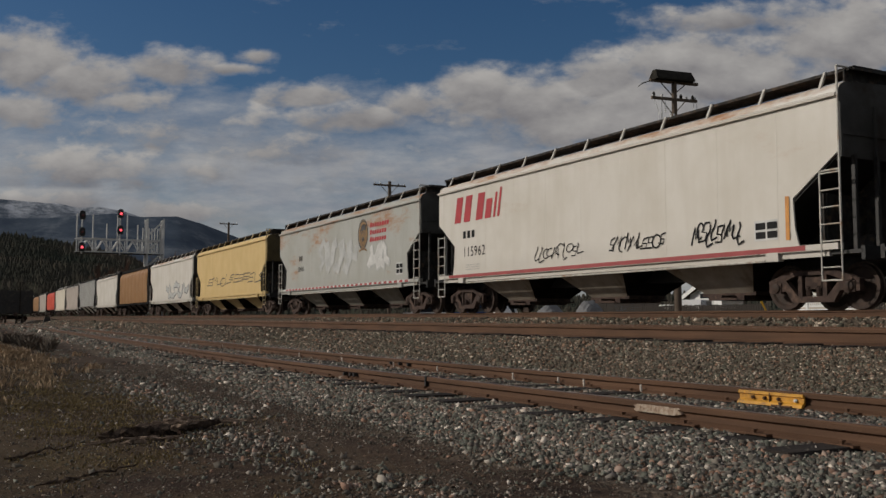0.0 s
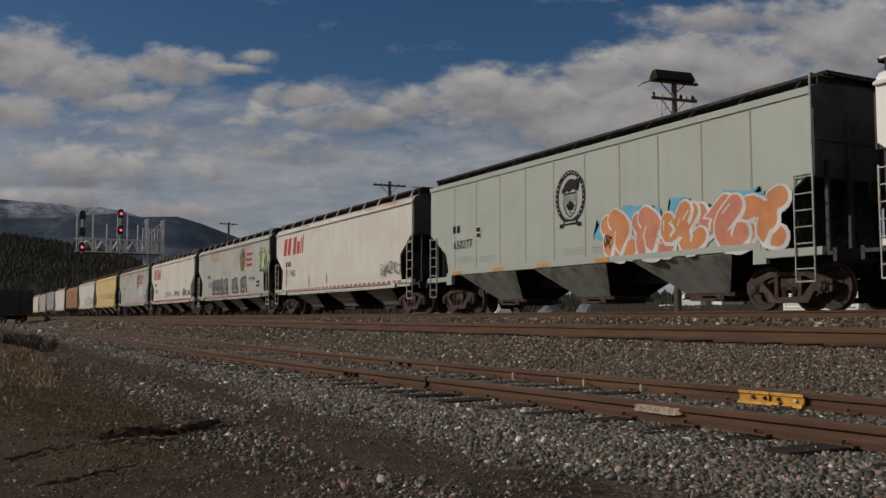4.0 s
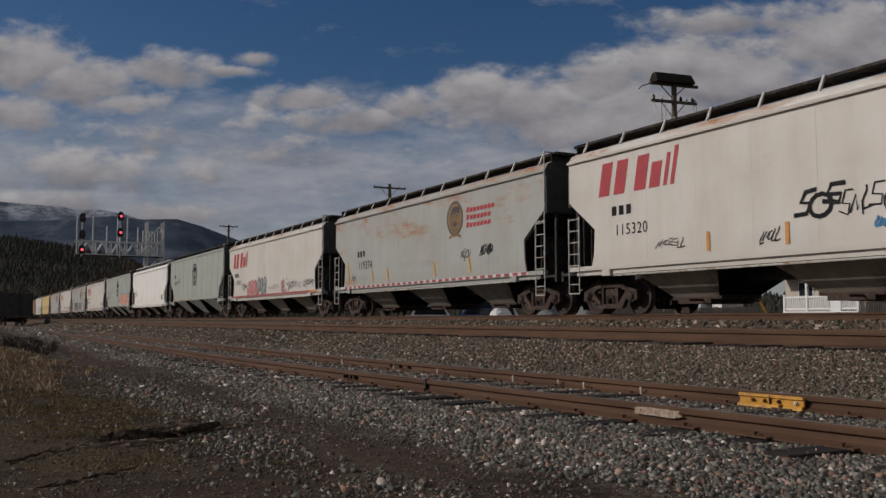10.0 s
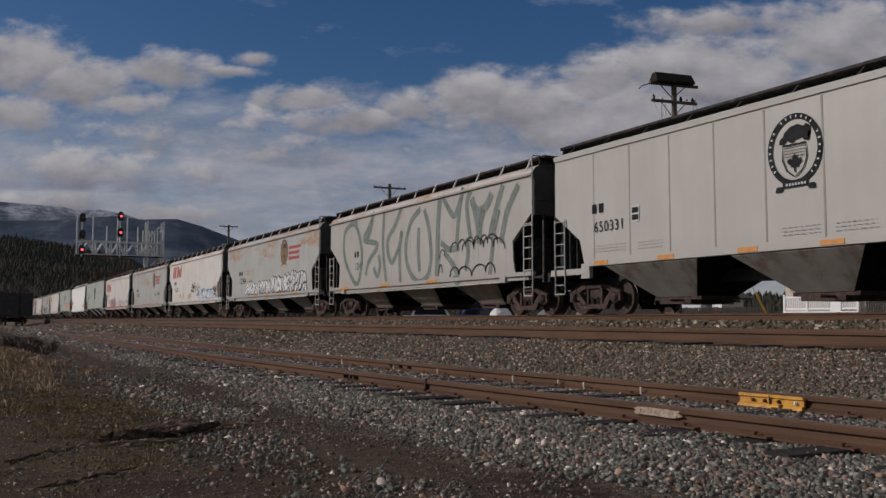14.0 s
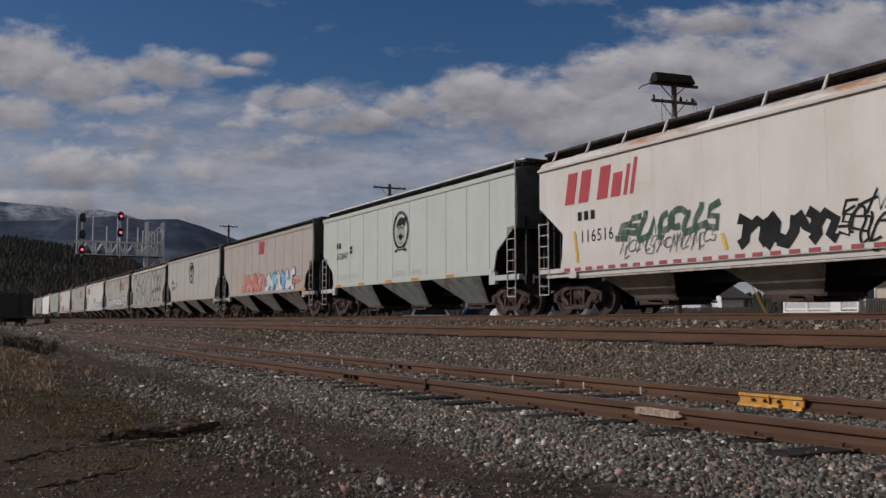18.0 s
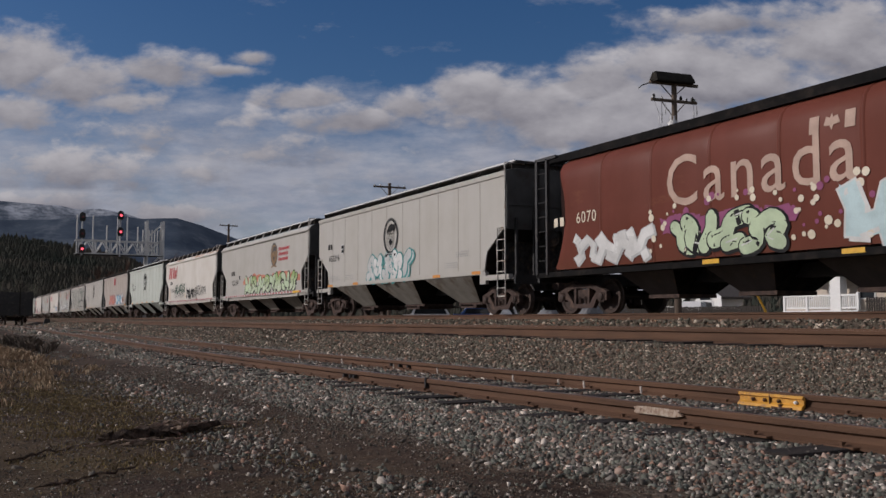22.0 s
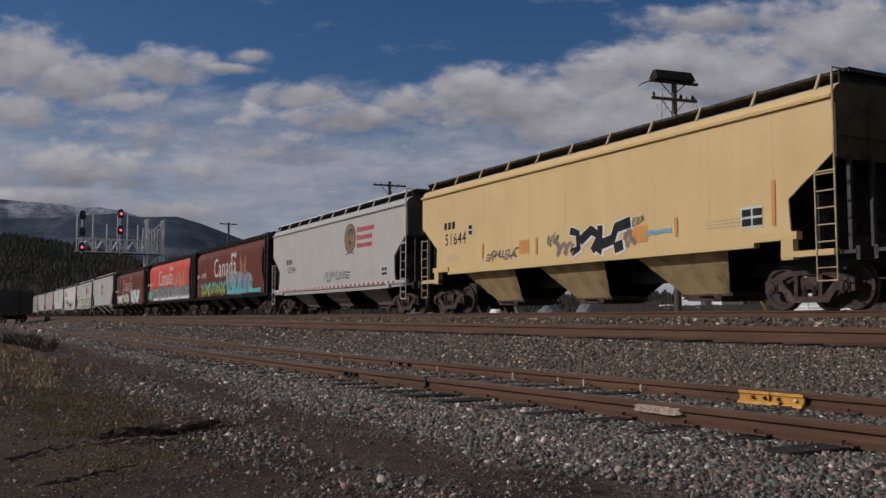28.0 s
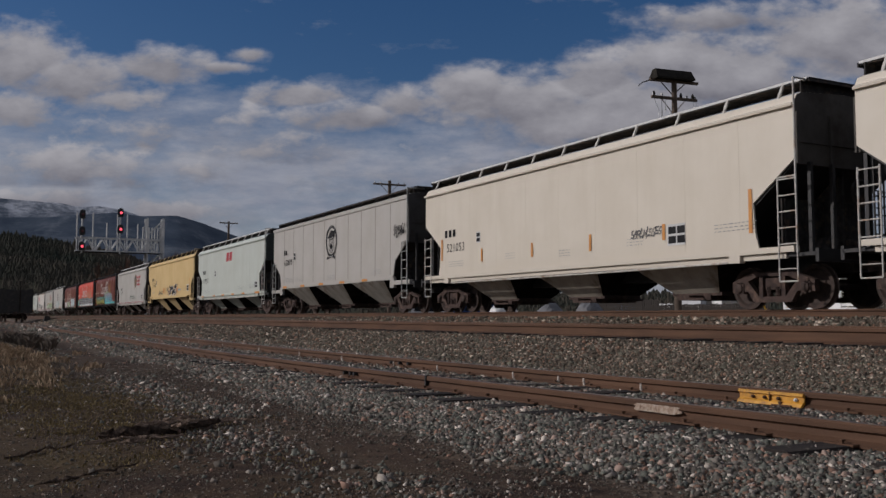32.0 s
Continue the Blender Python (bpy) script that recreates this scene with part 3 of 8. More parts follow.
def add_truck(car, y):
    t = part("truck", TRUCK["bolster"], car, "cast iron truck, brown with dust", at=(0, y, 0))
    for side in (-1, 1):
        part("sideframe", TRUCK["sideframe"], t, at=(side * 1.02, 0, 0))
        for k in (-0.12, 0.12):
            part("spring", TRUCK["spring"], t, at=(side * 1.02, k, 0))
        for k in (-0.889, 0.889):
            part("bearing_cap", TRUCK["bearing"], t, at=(side * 1.02, k, 0))
    for k in (-0.889, 0.889):
        w = part("wheelset", TRUCK["wheelset"], t, at=(0, k, 0.457))
        WHEELSETS.append((w, k))


def hopper_bay(length_top, length_bot, z_top, z_bot, w_top, w_bot):
    s = Shape()
    a, b = length_top / 2, length_bot / 2
    top = [(-w_top, -a, z_top), (w_top, -a, z_top), (w_top, a, z_top), (-w_top, a, z_top)]
    kne = [(-w_top, -a * 0.94, z_top - 0.1), (w_top, -a * 0.94, z_top - 0.1), (w_top, a * 0.94, z_top - 0.1), (-w_top, a * 0.94, z_top - 0.1)]
    bot = [(-w_bot, -b, z_bot), (w_bot, -b, z_bot), (w_bot, b, z_bot), (-w_bot, b, z_bot)]
    v = top + kne + bot
    f = [(3, 2, 1, 0), (8, 9, 10, 11)] + [(j + i, j + (i + 1) % 4, j + 4 + (i + 1) % 4, j + 4 + i) for j in (0, 4) for i in range(4)]
    return s.add(v, f)


def shaded_ends(me):
    """The slopes between the bays turn black, with their shade put into the colour."""
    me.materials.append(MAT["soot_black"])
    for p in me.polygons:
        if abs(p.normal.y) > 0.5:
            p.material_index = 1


def ladder(tall, low, rungs, y0, y1, x):
    s = Shape()
    s.bar((x, y0, 1.1), (x, y0, low), 0.022).bar((x, y1, 1.1), (x, y1, tall), 0.024)
    for i in range(rungs):
        z = 1.3 + i * (low - 1.35) / (rungs - 1)
        s.bar((x, y0, z), (x, y1, z), 0.016)
    s.bar((x, y0, 1.1), (x, y0, 0.55), 0.018).bar((x, y1, 1.1), (x, y1, 0.55), 0.018).bar((x, y0, 0.55), (x, y1, 0.55), 0.018).bar((x, y0, 0.80), (x, y1, 0.80), 0.014)
    if tall > low:
        s.bar((x, y0, low), (x, y1, low), 0.018)
        s.bar((x, y1, tall), (x * 0.55, y1, tall), 0.02)
    return s


def running_board(x0, x1, y0, y1, z):
    """A channel-shaped walkway board."""
    return Shape().prism([(x0, z), (x0, z - 0.06), (x0 + 0.03, z - 0.06), (x0 + 0.03, z - 0.03), (x1 - 0.03, z - 0.03), (x1 - 0.03, z - 0.06), (x1, z - 0.06), (x1, z)], "y", y0, y1)


KIT = {}


def end_wall(arc, e, h, low):
    """The sheet that closes a car's end, up to the curve of the roof, with corner posts and two stiffeners."""
    w, s = WIDE, Shape()
    edge = [(x - 0.004, z - 0.004) for x, z in arc]
    s.prism([(w - 0.045, low)] + edge + [(-x, z) for x, z in edge[-2::-1]] + [(-w + 0.045, low)], "y", *sorted((e * (h - 0.05), e * (h + 0.012))))
    for x in (-w + 0.05, -0.52, 0.52, w - 0.05):
        s.box(x - 0.035, x + 0.035, *sorted((e * (h + 0.010), e * (h + 0.055))), low, 3.95)
    s.box(-w + 0.09, w - 0.09, *sorted((e * (h + 0.010), e * (h + 0.035))), 3.34, 3.42)
    return s.mesh("end_wall", PAINT["white"])


def kit_angled(h, base):
    """Parts of the straight-sided hopper with cut-away ends and three bays; base: the sheet's lower edge."""
    k = {}
    w = WIDE

    def side(sgn):
        s = Shape()
        pts = [(-h, 3.02), (-h, 4.14), (h, 4.14), (h, 3.02), (h - 1.12, 2.22), (h - 1.08, 1.60), (h - 0.98, base), (-h + 0.98, base), (-h + 1.08, 1.60), (-h + 1.12, 2.22)]
        s.prism(pts, "x", sgn * (w - 0.04), sgn * w)
        return s.mesh("side_sheet", PAINT["white"])
    k["side"] = both(side)
    k["seam"] = Shape().prism([(-w + 0.004, -0.02), (-w - 0.004, -0.008), (-w - 0.004, 0.008), (-w + 0.004, 0.02)], "z", base + 0.1, 4.06).mesh("seam", PAINT["white"])
    k["seams_at"] = list(np.linspace(-h + 1.5, h - 1.5, 9))

    def eave(sgn):
        s = Shape()
        s.prism([(sgn * (w - 0.03), 4.07), (sgn * (w + 0.07), 4.07), (sgn * (w + 0.08), 4.12), (sgn * (w - 0.03), 4.18)], "y", -h, h)
        return s.mesh("eave", PAINT["white"])
    k["eave"] = both(eave)
    s = Shape()
    arc = [(w - 0.005, 4.13), (w - 0.03, 4.22), (w - 0.09, 4.31), (w - 0.22, 4.37), (w - 0.8, 4.41), (0, 4.45)]
    s.prism(arc + [(-x, z) for x, z in arc[-2::-1]], "y", -h, h)
    k["roof"] = s.mesh("roof", PAINT["white"])
    k["ends"] = [end_wall(arc, e, h, 2.9) for e in (-1, 1)]
    k["walkway"] = Shape().box(-1.25, 1.25, -0.34, 0.16, 4.625, 4.655).box(-1.25, 1.25, 0.13, 0.16, 4.58, 4.66).box(-1.30, 1.30, -0.05, -0.02, 4.34, 4.63).mesh("end_walkway", MAT["grating"])
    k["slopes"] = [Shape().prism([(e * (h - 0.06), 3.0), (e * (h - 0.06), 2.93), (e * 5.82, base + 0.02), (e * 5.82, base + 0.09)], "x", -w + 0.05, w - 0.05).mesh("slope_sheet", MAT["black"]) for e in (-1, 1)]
    k["bay"] = hopper_bay(3.3, 1.5, base + 0.04, 0.40, w - 0.08, 0.62).mesh("hopper_bay", BAY_PAINT["white"])
    shaded_ends(k["bay"])
    # added flat sheet that closes the gaps between bays, black for their shade
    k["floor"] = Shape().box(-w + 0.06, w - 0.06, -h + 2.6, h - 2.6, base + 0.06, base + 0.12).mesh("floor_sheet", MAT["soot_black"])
    k["web"] = [Shape().prism([(e * (h - 0.12), 1.05), (e * (h - 0.12), 2.88), (e * 5.85, base), (e * 5.85, 1.05)], "x", -0.02, 0.02).mesh("web_plate", MAT["grating"]) for e in (-1, 1)]
    k["bulkhead"] = Shape().box(-1.28, 1.28, -0.02, 0.02, 1.1, 2.28).box(-1.22, -1.10, -0.05, 0.05, 1.1, 2.28).box(-0.45, -0.33, -0.05, 0.05, 1.1, 2.28).box(0.33, 0.45, -0.05, 0.05, 1.1, 2.28).box(1.10, 1.22, -0.05, 0.05, 1.1, 2.28).mesh("end_bulkhead", MAT["grating"])
    k["gate"] = Shape().box(-0.62, 0.62, -0.82, 0.82, 0.34, 0.43).box(-0.7, 0.7, -0.55, 0.55, 0.24, 0.35).bar((-1.15, -0.3, 0.32), (1.15, -0.3, 0.32), 0.03).mesh("outlet_gate", BAY_PAINT["white"])
    k["bays_at"] = (-4.35, 0.0, 4.35)

    def sill(sgn):
        s = Shape()
        if base > 1.3:
            s.box(*sorted((sgn * (w - 0.12), sgn * (w + 0.05))), -h + 2.0, h - 2.0, base - 0.12, base)
            for e in (-1, 1):
                s.box(*sorted((sgn * (w - 0.12), sgn * (w + 0.05))), *sorted((e * (h - 2.0), e * (h - 0.9))), base - 0.02, base + 0.14)
                s.box(*sorted((sgn * (w - 0.12), sgn * (w + 0.04))), *sorted((e * (h - 1.3), e * (h - 1.0))), 1.0, base)
                s.box(*sorted((sgn * (w - 0.12), sgn * (w + 0.05))), *sorted((e * (h - 1.3), e * (h - 0.02))), 1.04, 1.16)
            return s.mesh("side_sill", PAINT["white"])
        s.box(*sorted((sgn * (w - 0.12), sgn * (w + 0.05))), -h + 0.05, h - 0.05, 1.14, 1.26)
        s.box(*sorted((sgn * (w - 0.10), sgn * (w - 0.02))), -h + 0.3, h - 0.3, 1.02, 1.14)
        for y in (-6.55, 6.55):
            s.box(*sorted((sgn * (w - 0.1), sgn * (w + 0.06))), y - 0.16, y + 0.16, 0.98, 1.16)
        return s.mesh("side_sill", PAINT["white"])
    k["sill"] = both(sill)
    k["pipe"] = None if base > 1.3 else Shape().pipe([(-w + 0.02, -6.3, 1.0), (-w + 0.02, -2, 0.98), (-w + 0.02, 6.3, 0.98)], 0.025).mesh("brake_pipe", MAT["white_iron"])
    k["centre_sill"] = Shape().box(-0.3, 0.3, -h - 0.3, h + 0.3, 0.75, 1.05).mesh("centre_sill", MAT["black"])
    s = Shape()
    s.box(-1.5, 1.5, -0.6, 0.42, 1.05, 1.12).box(-1.5, 1.5, 0.38, 0.46, 0.92, 1.18)
    k["end_post"] = Shape().box(-0.04, 0.04, -0.04, 0.04, 1.1, 2.95).mesh("end_post", MAT["black"])
    k["half"] = h
    k["brake_wheel"] = Shape().turned([(0.0, 0.26), (0.03, 0.29), (0.06, 0.26), (0.03, 0.23)], "y", 18).bar((-0.26, 0.03, 0), (0.26, 0.03, 0), 0.015).bar((0, 0.03, -0.26), (0, 0.03, 0.26), 0.015).bar((0, -0.12, 0), (0, 0.05, 0), 0.03).mesh("brake_wheel", MAT["grating"])
    k["reservoir"] = Shape().bar((-0.5, 0, 0), (0.5, 0, 0), 0.17, 14).mesh("air_reservoir", MAT["grating"], True)
    k["board_edge"] = Shape().box(-1.275, -1.25, -h - 0.1, h + 0.1, 4.63, 4.68).mesh("board_edge", MAT["galvanised"])
    k["platform"] = s.mesh("end_platform", MAT["black"])
    k["coupler"] = Shape().box(-0.09, 0.09, -0.4, 0.15, 0.80, 0.94).box(-0.16, 0.16, 0.10, 0.36, 0.74, 1.0).mesh("coupler", MAT["truck"])
    k["ladder_tail"] = [ladder(4.64, 2.66, 5, -h + 0.42, -h - 0.04, -w - 0.05).mesh("ladder", MAT["white_iron"]), ladder(4.64, 2.66, 5, h - 0.42, h + 0.04, w + 0.05).mesh("ladder", MAT["white_iron"])]
    k["ladder_head"] = [ladder(2.6, 2.6, 5, h - 0.5, h - 0.04, -w - 0.05).mesh("ladder", MAT["white_iron"]), ladder(2.6, 2.6, 5, -h + 0.5, -h + 0.04, w + 0.05).mesh("ladder", MAT["white_iron"])]
    k["end_ladder"] = Shape().bar((-1.0, 0, 1.1), (-1.0, 0, 4.5), 0.022).bar((-0.6, 0, 1.1), (-0.6, 0, 4.5), 0.022).add(*rung_pack(-1.0, -0.6, 1.4, 4.3, 9)).mesh("end_ladder", MAT["black"])
    k["hatch"] = Shape().prism([(-0.42, 4.42), (0.42, 4.42), (0.42, 4.56), (0.3, 4.62), (-0.3, 4.62), (-0.42, 4.56)], "y", -h + 0.6, h - 0.6).mesh("hatch_trough", MAT["grating"])
    k["boards"] = [running_board(*sorted((sg * 0.62, sg * 1.25)), -h - 0.1, h + 0.1, 4.66).mesh("running_board", MAT["grating"]) for sg in (-1, 1)]
    s = Shape()
    s.prism([(-w + 0.06, 4.22), (-w + 0.11, 4.24), (-1.22, 4.68), (-1.27, 4.68)], "y", -0.03, 0.03)
    k["post"] = s.mesh("board_post", MAT["white_iron"])
    k["posts_at"] = list(np.linspace(-h + 0.5, h - 0.5, 11))
    return k


def rung_pack(x0, x1, z0, z1, n):
    s = Shape()
    for z in np.linspace(z0, z1, n):
        s.bar((x0, 0, z), (x1, 0, z), 0.015)
    return s.v, s.f


def kit_ribbed():
    """Parts of the newer grey hopper: full-height sheets with seams and deep bays."""
    k = dict(KIT["angled"])
    h, w = HALF, WIDE
    k["floor"] = Shape().box(-w + 0.06, w - 0.06, -h + 2.6, h - 2.6, 1.36, 1.42).mesh("floor_sheet", MAT["soot_black"])

    def side(sgn):
        s = Shape()
        pts = [(-h, 2.72), (-h, 4.27), (h, 4.27), (h, 2.72), (h - 1.12, 1.98), (h - 1.22, 1.66), (h - 1.30, 1.34), (-h + 1.30, 1.34), (-h + 1.22, 1.66), (-h + 1.12, 1.98)]
        s.prism(pts, "x", sgn * (w - 0.04), sgn * w)
        return s.mesh("side_sheet", PAINT["grey_clean"])
    k["side"] = both(side)
    k["seam"] = Shape().prism([(-w + 0.004, -0.042), (-w - 0.008, -0.020), (-w - 0.008, 0.012), (-w + 0.004, 0.034)], "z", 1.45, 4.21).mesh("seam", PAINT["grey_clean"])
    k["seams_at"] = [h - 1.75 - 1.45 * i for i in range(10)]

    def eave(sgn):
        return Shape().prism([(sgn * (w - 0.03), 4.25), (sgn * (w + 0.04), 4.25), (sgn * (w + 0.05), 4.38), (sgn * (w - 0.03), 4.42)], "y", -h, h).mesh("eave", PAINT["grey_clean"])
    k["eave"] = both(eave)
    arc = [(w - 0.02, 4.41), (w - 0.12, 4.45), (w - 0.4, 4.49), (0, 4.55)]
    k["roof"] = Shape().prism(arc + [(-x, z) for x, z in arc[-2::-1]], "y", -h, h).mesh("roof", PAINT["grey_clean"])
    k["ends"] = [end_wall([(w - 0.005, 4.2)] + arc, e, h, 2.6) for e in (-1, 1)]
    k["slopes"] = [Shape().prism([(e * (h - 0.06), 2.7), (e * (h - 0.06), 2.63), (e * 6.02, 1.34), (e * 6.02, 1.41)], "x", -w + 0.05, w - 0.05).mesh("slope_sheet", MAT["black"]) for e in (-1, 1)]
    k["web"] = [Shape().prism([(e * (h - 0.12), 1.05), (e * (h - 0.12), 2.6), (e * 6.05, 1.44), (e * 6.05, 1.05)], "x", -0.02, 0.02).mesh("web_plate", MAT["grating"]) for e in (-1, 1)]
    k["bay"] = hopper_bay(3.5, 1.4, 1.32, 0.42, w - 0.03, 0.64).mesh("hopper_bay", BAY_PAINT["grey_clean"])
    shaded_ends(k["bay"])

    def sill(sgn):
        s = Shape()
        s.box(*sorted((sgn * (w - 0.12), sgn * (w + 0.03))), -h + 1.34, h - 1.34, 1.26, 1.40)
        for e in (-1, 1):
            s.box(*sorted((sgn * (w - 0.12), sgn * (w + 0.03))), *sorted((e * (h - 1.5), e * (h + 0.2))), 1.06, 1.22)
            s.box(*sorted((sgn * (w - 0.10), sgn * (w + 0.02))), *sorted((e * (h - 1.55), e * (h - 1.2))), 0.95, 1.34)
        return s.mesh("side_sill", PAINT["grey_clean"])
    k["sill"] = both(sill)
    k["pipe"] = None
    k["hatch"] = Shape().prism([(-0.42, 4.53), (0.42, 4.53), (0.42, 4.64), (0.3, 4.69), (-0.3, 4.69), (-0.42, 4.64)], "y", -h + 0.6, h - 0.6).mesh("hatch_trough", MAT["grating"])
    k["board_edge"] = Shape().box(-1.275, -1.25, -h - 0.1, h + 0.1, 4.69, 4.74).mesh("board_edge", MAT["galvanised"])
    k["post"] = Shape().prism([(-w + 0.10, 4.43), (-w + 0.14, 4.43), (-1.08, 4.72), (-1.13, 4.72)], "y", -0.02, 0.02).mesh("board_post", MAT["grating"])
    k["boards"] = [running_board(*sorted((sg * 0.62, sg * 1.25)), -h - 0.1, h + 0.1, 4.72).mesh("running_board", MAT["grating"]) for sg in (-1, 1)]
    return k


def shell_x(z):
    """Half the width of the cylindrical car at a height: round above, nearly straight below."""
    if z > 2.6:
        return 1.58 * max(0.0, 1 - ((z - 2.6) / 1.86) ** 8) ** 0.5
    return 1.58 - 0.10 * ((2.6 - z) / 1.4) ** 2


def kit_round():
    """Parts of the cylindrical government hopper with open end frames."""
    k = {}
    h, w = 8.15, 1.58
    ring = []
    for i in range(40):
        a = 2 * math.pi * i / 40
        z = 2.82 - 1.62 * math.copysign(abs(math.cos(a)) ** 0.86, math.cos(a))
        ring.append((math.copysign(shell_x(z), math.sin(a)) if i % 20 else 0.0, z))
    s = Shape()
    secs = [(-h, 0.955), (-h + 0.12, 0.99), (-h + 0.3, 1.0)]
    ys = list(np.linspace(-h + 0.3, h - 0.3, 9))
    for y in ys[1:-1]:
        secs += [(y - 0.10, 1.0), (y - 0.05, 0.994), (y - 0.015, 1.007), (y + 0.015, 1.007), (y + 0.05, 0.994), (y + 0.10, 1.0)]
    secs += [(h - 0.3, 1.0), (h - 0.12, 0.99), (h, 0.955)]
    n = len(ring)
    # the sheets end in a hollow curve between sill and roof
    scoop = lambda y, z: math.copysign(0.62 * math.sin(math.pi * min(1.0, max(0.0, (z - 1.2) / 3.2))) ** 0.8, y) if abs(y) > h - 0.5 else 0.0
    vs = [(x * f, y - scoop(y, z), 2.82 + (z - 2.82) * f) for y, f in secs for x, z in ring]
    fs = [(j * n + i, j * n + (i + 1) % n, (j + 1) * n + (i + 1) % n, (j + 1) * n + i) for j in range(len(secs) - 1) for i in range(n)]
    s.add(vs, fs + [tuple(range(n)), tuple(range((len(secs) - 1) * n, len(secs) * n))])
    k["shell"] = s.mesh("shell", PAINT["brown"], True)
    # end faces take a dark brown in place of the shell's paint
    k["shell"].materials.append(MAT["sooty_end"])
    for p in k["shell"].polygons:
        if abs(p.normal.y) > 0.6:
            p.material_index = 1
    k["slopes"] = []
    k["bay"] = hopper_bay(2.35, 1.0, 1.25, 0.46, w - 0.25, 0.6).mesh("hopper_bay", BAY_PAINT["brown"])
    shaded_ends(k["bay"])
    k["floor"] = Shape().box(-w + 0.4, w - 0.4, -h + 2.2, h - 2.2, 1.14, 1.20).mesh("floor_sheet", MAT["soot_black"])
    k["gate"] = Shape().box(-0.62, 0.62, -0.55, 0.55, 0.38, 0.47).mesh("outlet_gate", BAY_PAINT["brown"])
    k["bays_at"] = (-4.6, -1.55, 1.55, 4.6)

    def sill(sgn):
        s = Shape()
        s.box(*sorted((sgn * (w - 0.25), sgn * (w + 0.0))), -h - 0.75, h + 0.75, 1.02, 1.16)
        return s.mesh("side_sill", MAT["soot_black"])
    k["sill"] = both(sill)

    def bolster_end(e):
        s = Shape()
        for x in (-w + 0.02, w - 0.02):
            s.box(x - 0.05, x + 0.05, *sorted((e * (h + 0.62), e * (h + 0.72))), 1.1, 4.42)
            s.box(x - 0.05, x + 0.05, *sorted((e * (h + 0.12), e * (h + 0.20))), 1.1, 4.42)
            for z in np.linspace(1.5, 4.0, 7):
                s.bar((x, e * (h + 0.16), z), (x, e * (h + 0.67), z), 0.016)
            s.box(x - 0.05, x + 0.05, *sorted((e * (h - 0.3), e * (h + 0.72))), 4.36, 4.44)
        s.box(-w, w, *sorted((e * (h + 0.62), e * (h + 0.72))), 4.36, 4.44)
        for x in (-0.6, 0.6):
            s.box(x - 0.05, x + 0.05, *sorted((e * (h + 0.3), e * (h + 0.4))), 1.1, 4.4)
        s.box(-1.5, 1.5, *sorted((e * (h - 0.2), e * (h + 0.74))), 1.04, 1.12)
        s.box(-1.5, 1.5, *sorted((e * (h + 0.68), e * (h + 0.78))), 0.90, 1.2)
        return s.mesh("end_frame", MAT["black"])
    k["frames"] = [bolster_end(-1), bolster_end(1)]
    k["centre_sill"] = Shape().box(-0.3, 0.3, -8.96, 8.96, 0.75, 1.05).mesh("centre_sill", MAT["black"])
    k["coupler"] = KIT["angled"]["coupler"]
    k["hatch"] = Shape().prism([(-0.5, 4.20), (0.5, 4.20), (0.5, 4.38), (0.35, 4.44), (-0.35, 4.44), (-0.5, 4.38)], "y", -7.4, 7.4).mesh("hatch_trough", MAT["black"])
    k["boards"] = [running_board(*sorted((sg * 0.62, sg * 1.30)), -h - 0.72, h + 0.72, 4.50).mesh("running_board", MAT["soot_black"]) for sg in (-1, 1)]
    k["rail"] = [Shape().box(*sorted((sg * 1.22, sg * 1.30)), -h - 0.7, h + 0.7, 4.28, 4.48).mesh("board_rail", MAT["soot_black"]) for sg in (-1, 1)]
    return k


KIT["angled"] = kit_angled(HALF, 1.22)
KIT["long"] = kit_angled(8.77, 1.42)
KIT["short"] = kit_angled(7.86, 1.22)
KIT["ribbed"] = kit_ribbed()
KIT["round"] = kit_round()
TRIM = {"white": "white_iron", "worn_white": "white_iron", "clean_white": "white_iron", "yellow": "tan_iron", "tan": "white_iron", "grey": "white_iron", "chalk_grey": "white_iron", "pale_green": "white_iron", "grey_clean": "grey_iron", "warm_grey": "grey_iron", "dun": "grey_iron"}
BAY = {"white": "white", "worn_white": "white", "clean_white": "white", "grey": "grey", "grey_clean": "grey_clean", "pale_green": "pale_green", "yellow": "yellow", "tan": "tan",
       "dun": "grey", "chalk_grey": "grey", "warm_grey": "grey", "dark_grey": "grey", "bronze": "brown", "brown": "brown", "red": "brown"}
CARS, KIND = [], {}
SEAM = {k: surface(k + "_dusty_weld", tuple(v * 0.86 * w for v, w in zip(c, (1.0, 0.96, 0.90))), tuple(v * 0.62 * w for v, w in zip(c, (1.0, 0.93, 0.84))), 0.8, 0.8, 0, 0.1, 40) for k, c in (("grey_clean", (0.40, 0.43, 0.40)), ("pale_green", (0.5, 0.56, 0.52)), ("dun", (0.42, 0.37, 0.33)), ("dark_grey", (0.3, 0.3, 0.29)), ("warm_grey", (0.45, 0.44, 0.42)), ("chalk_grey", (0.5, 0.5, 0.48)))}
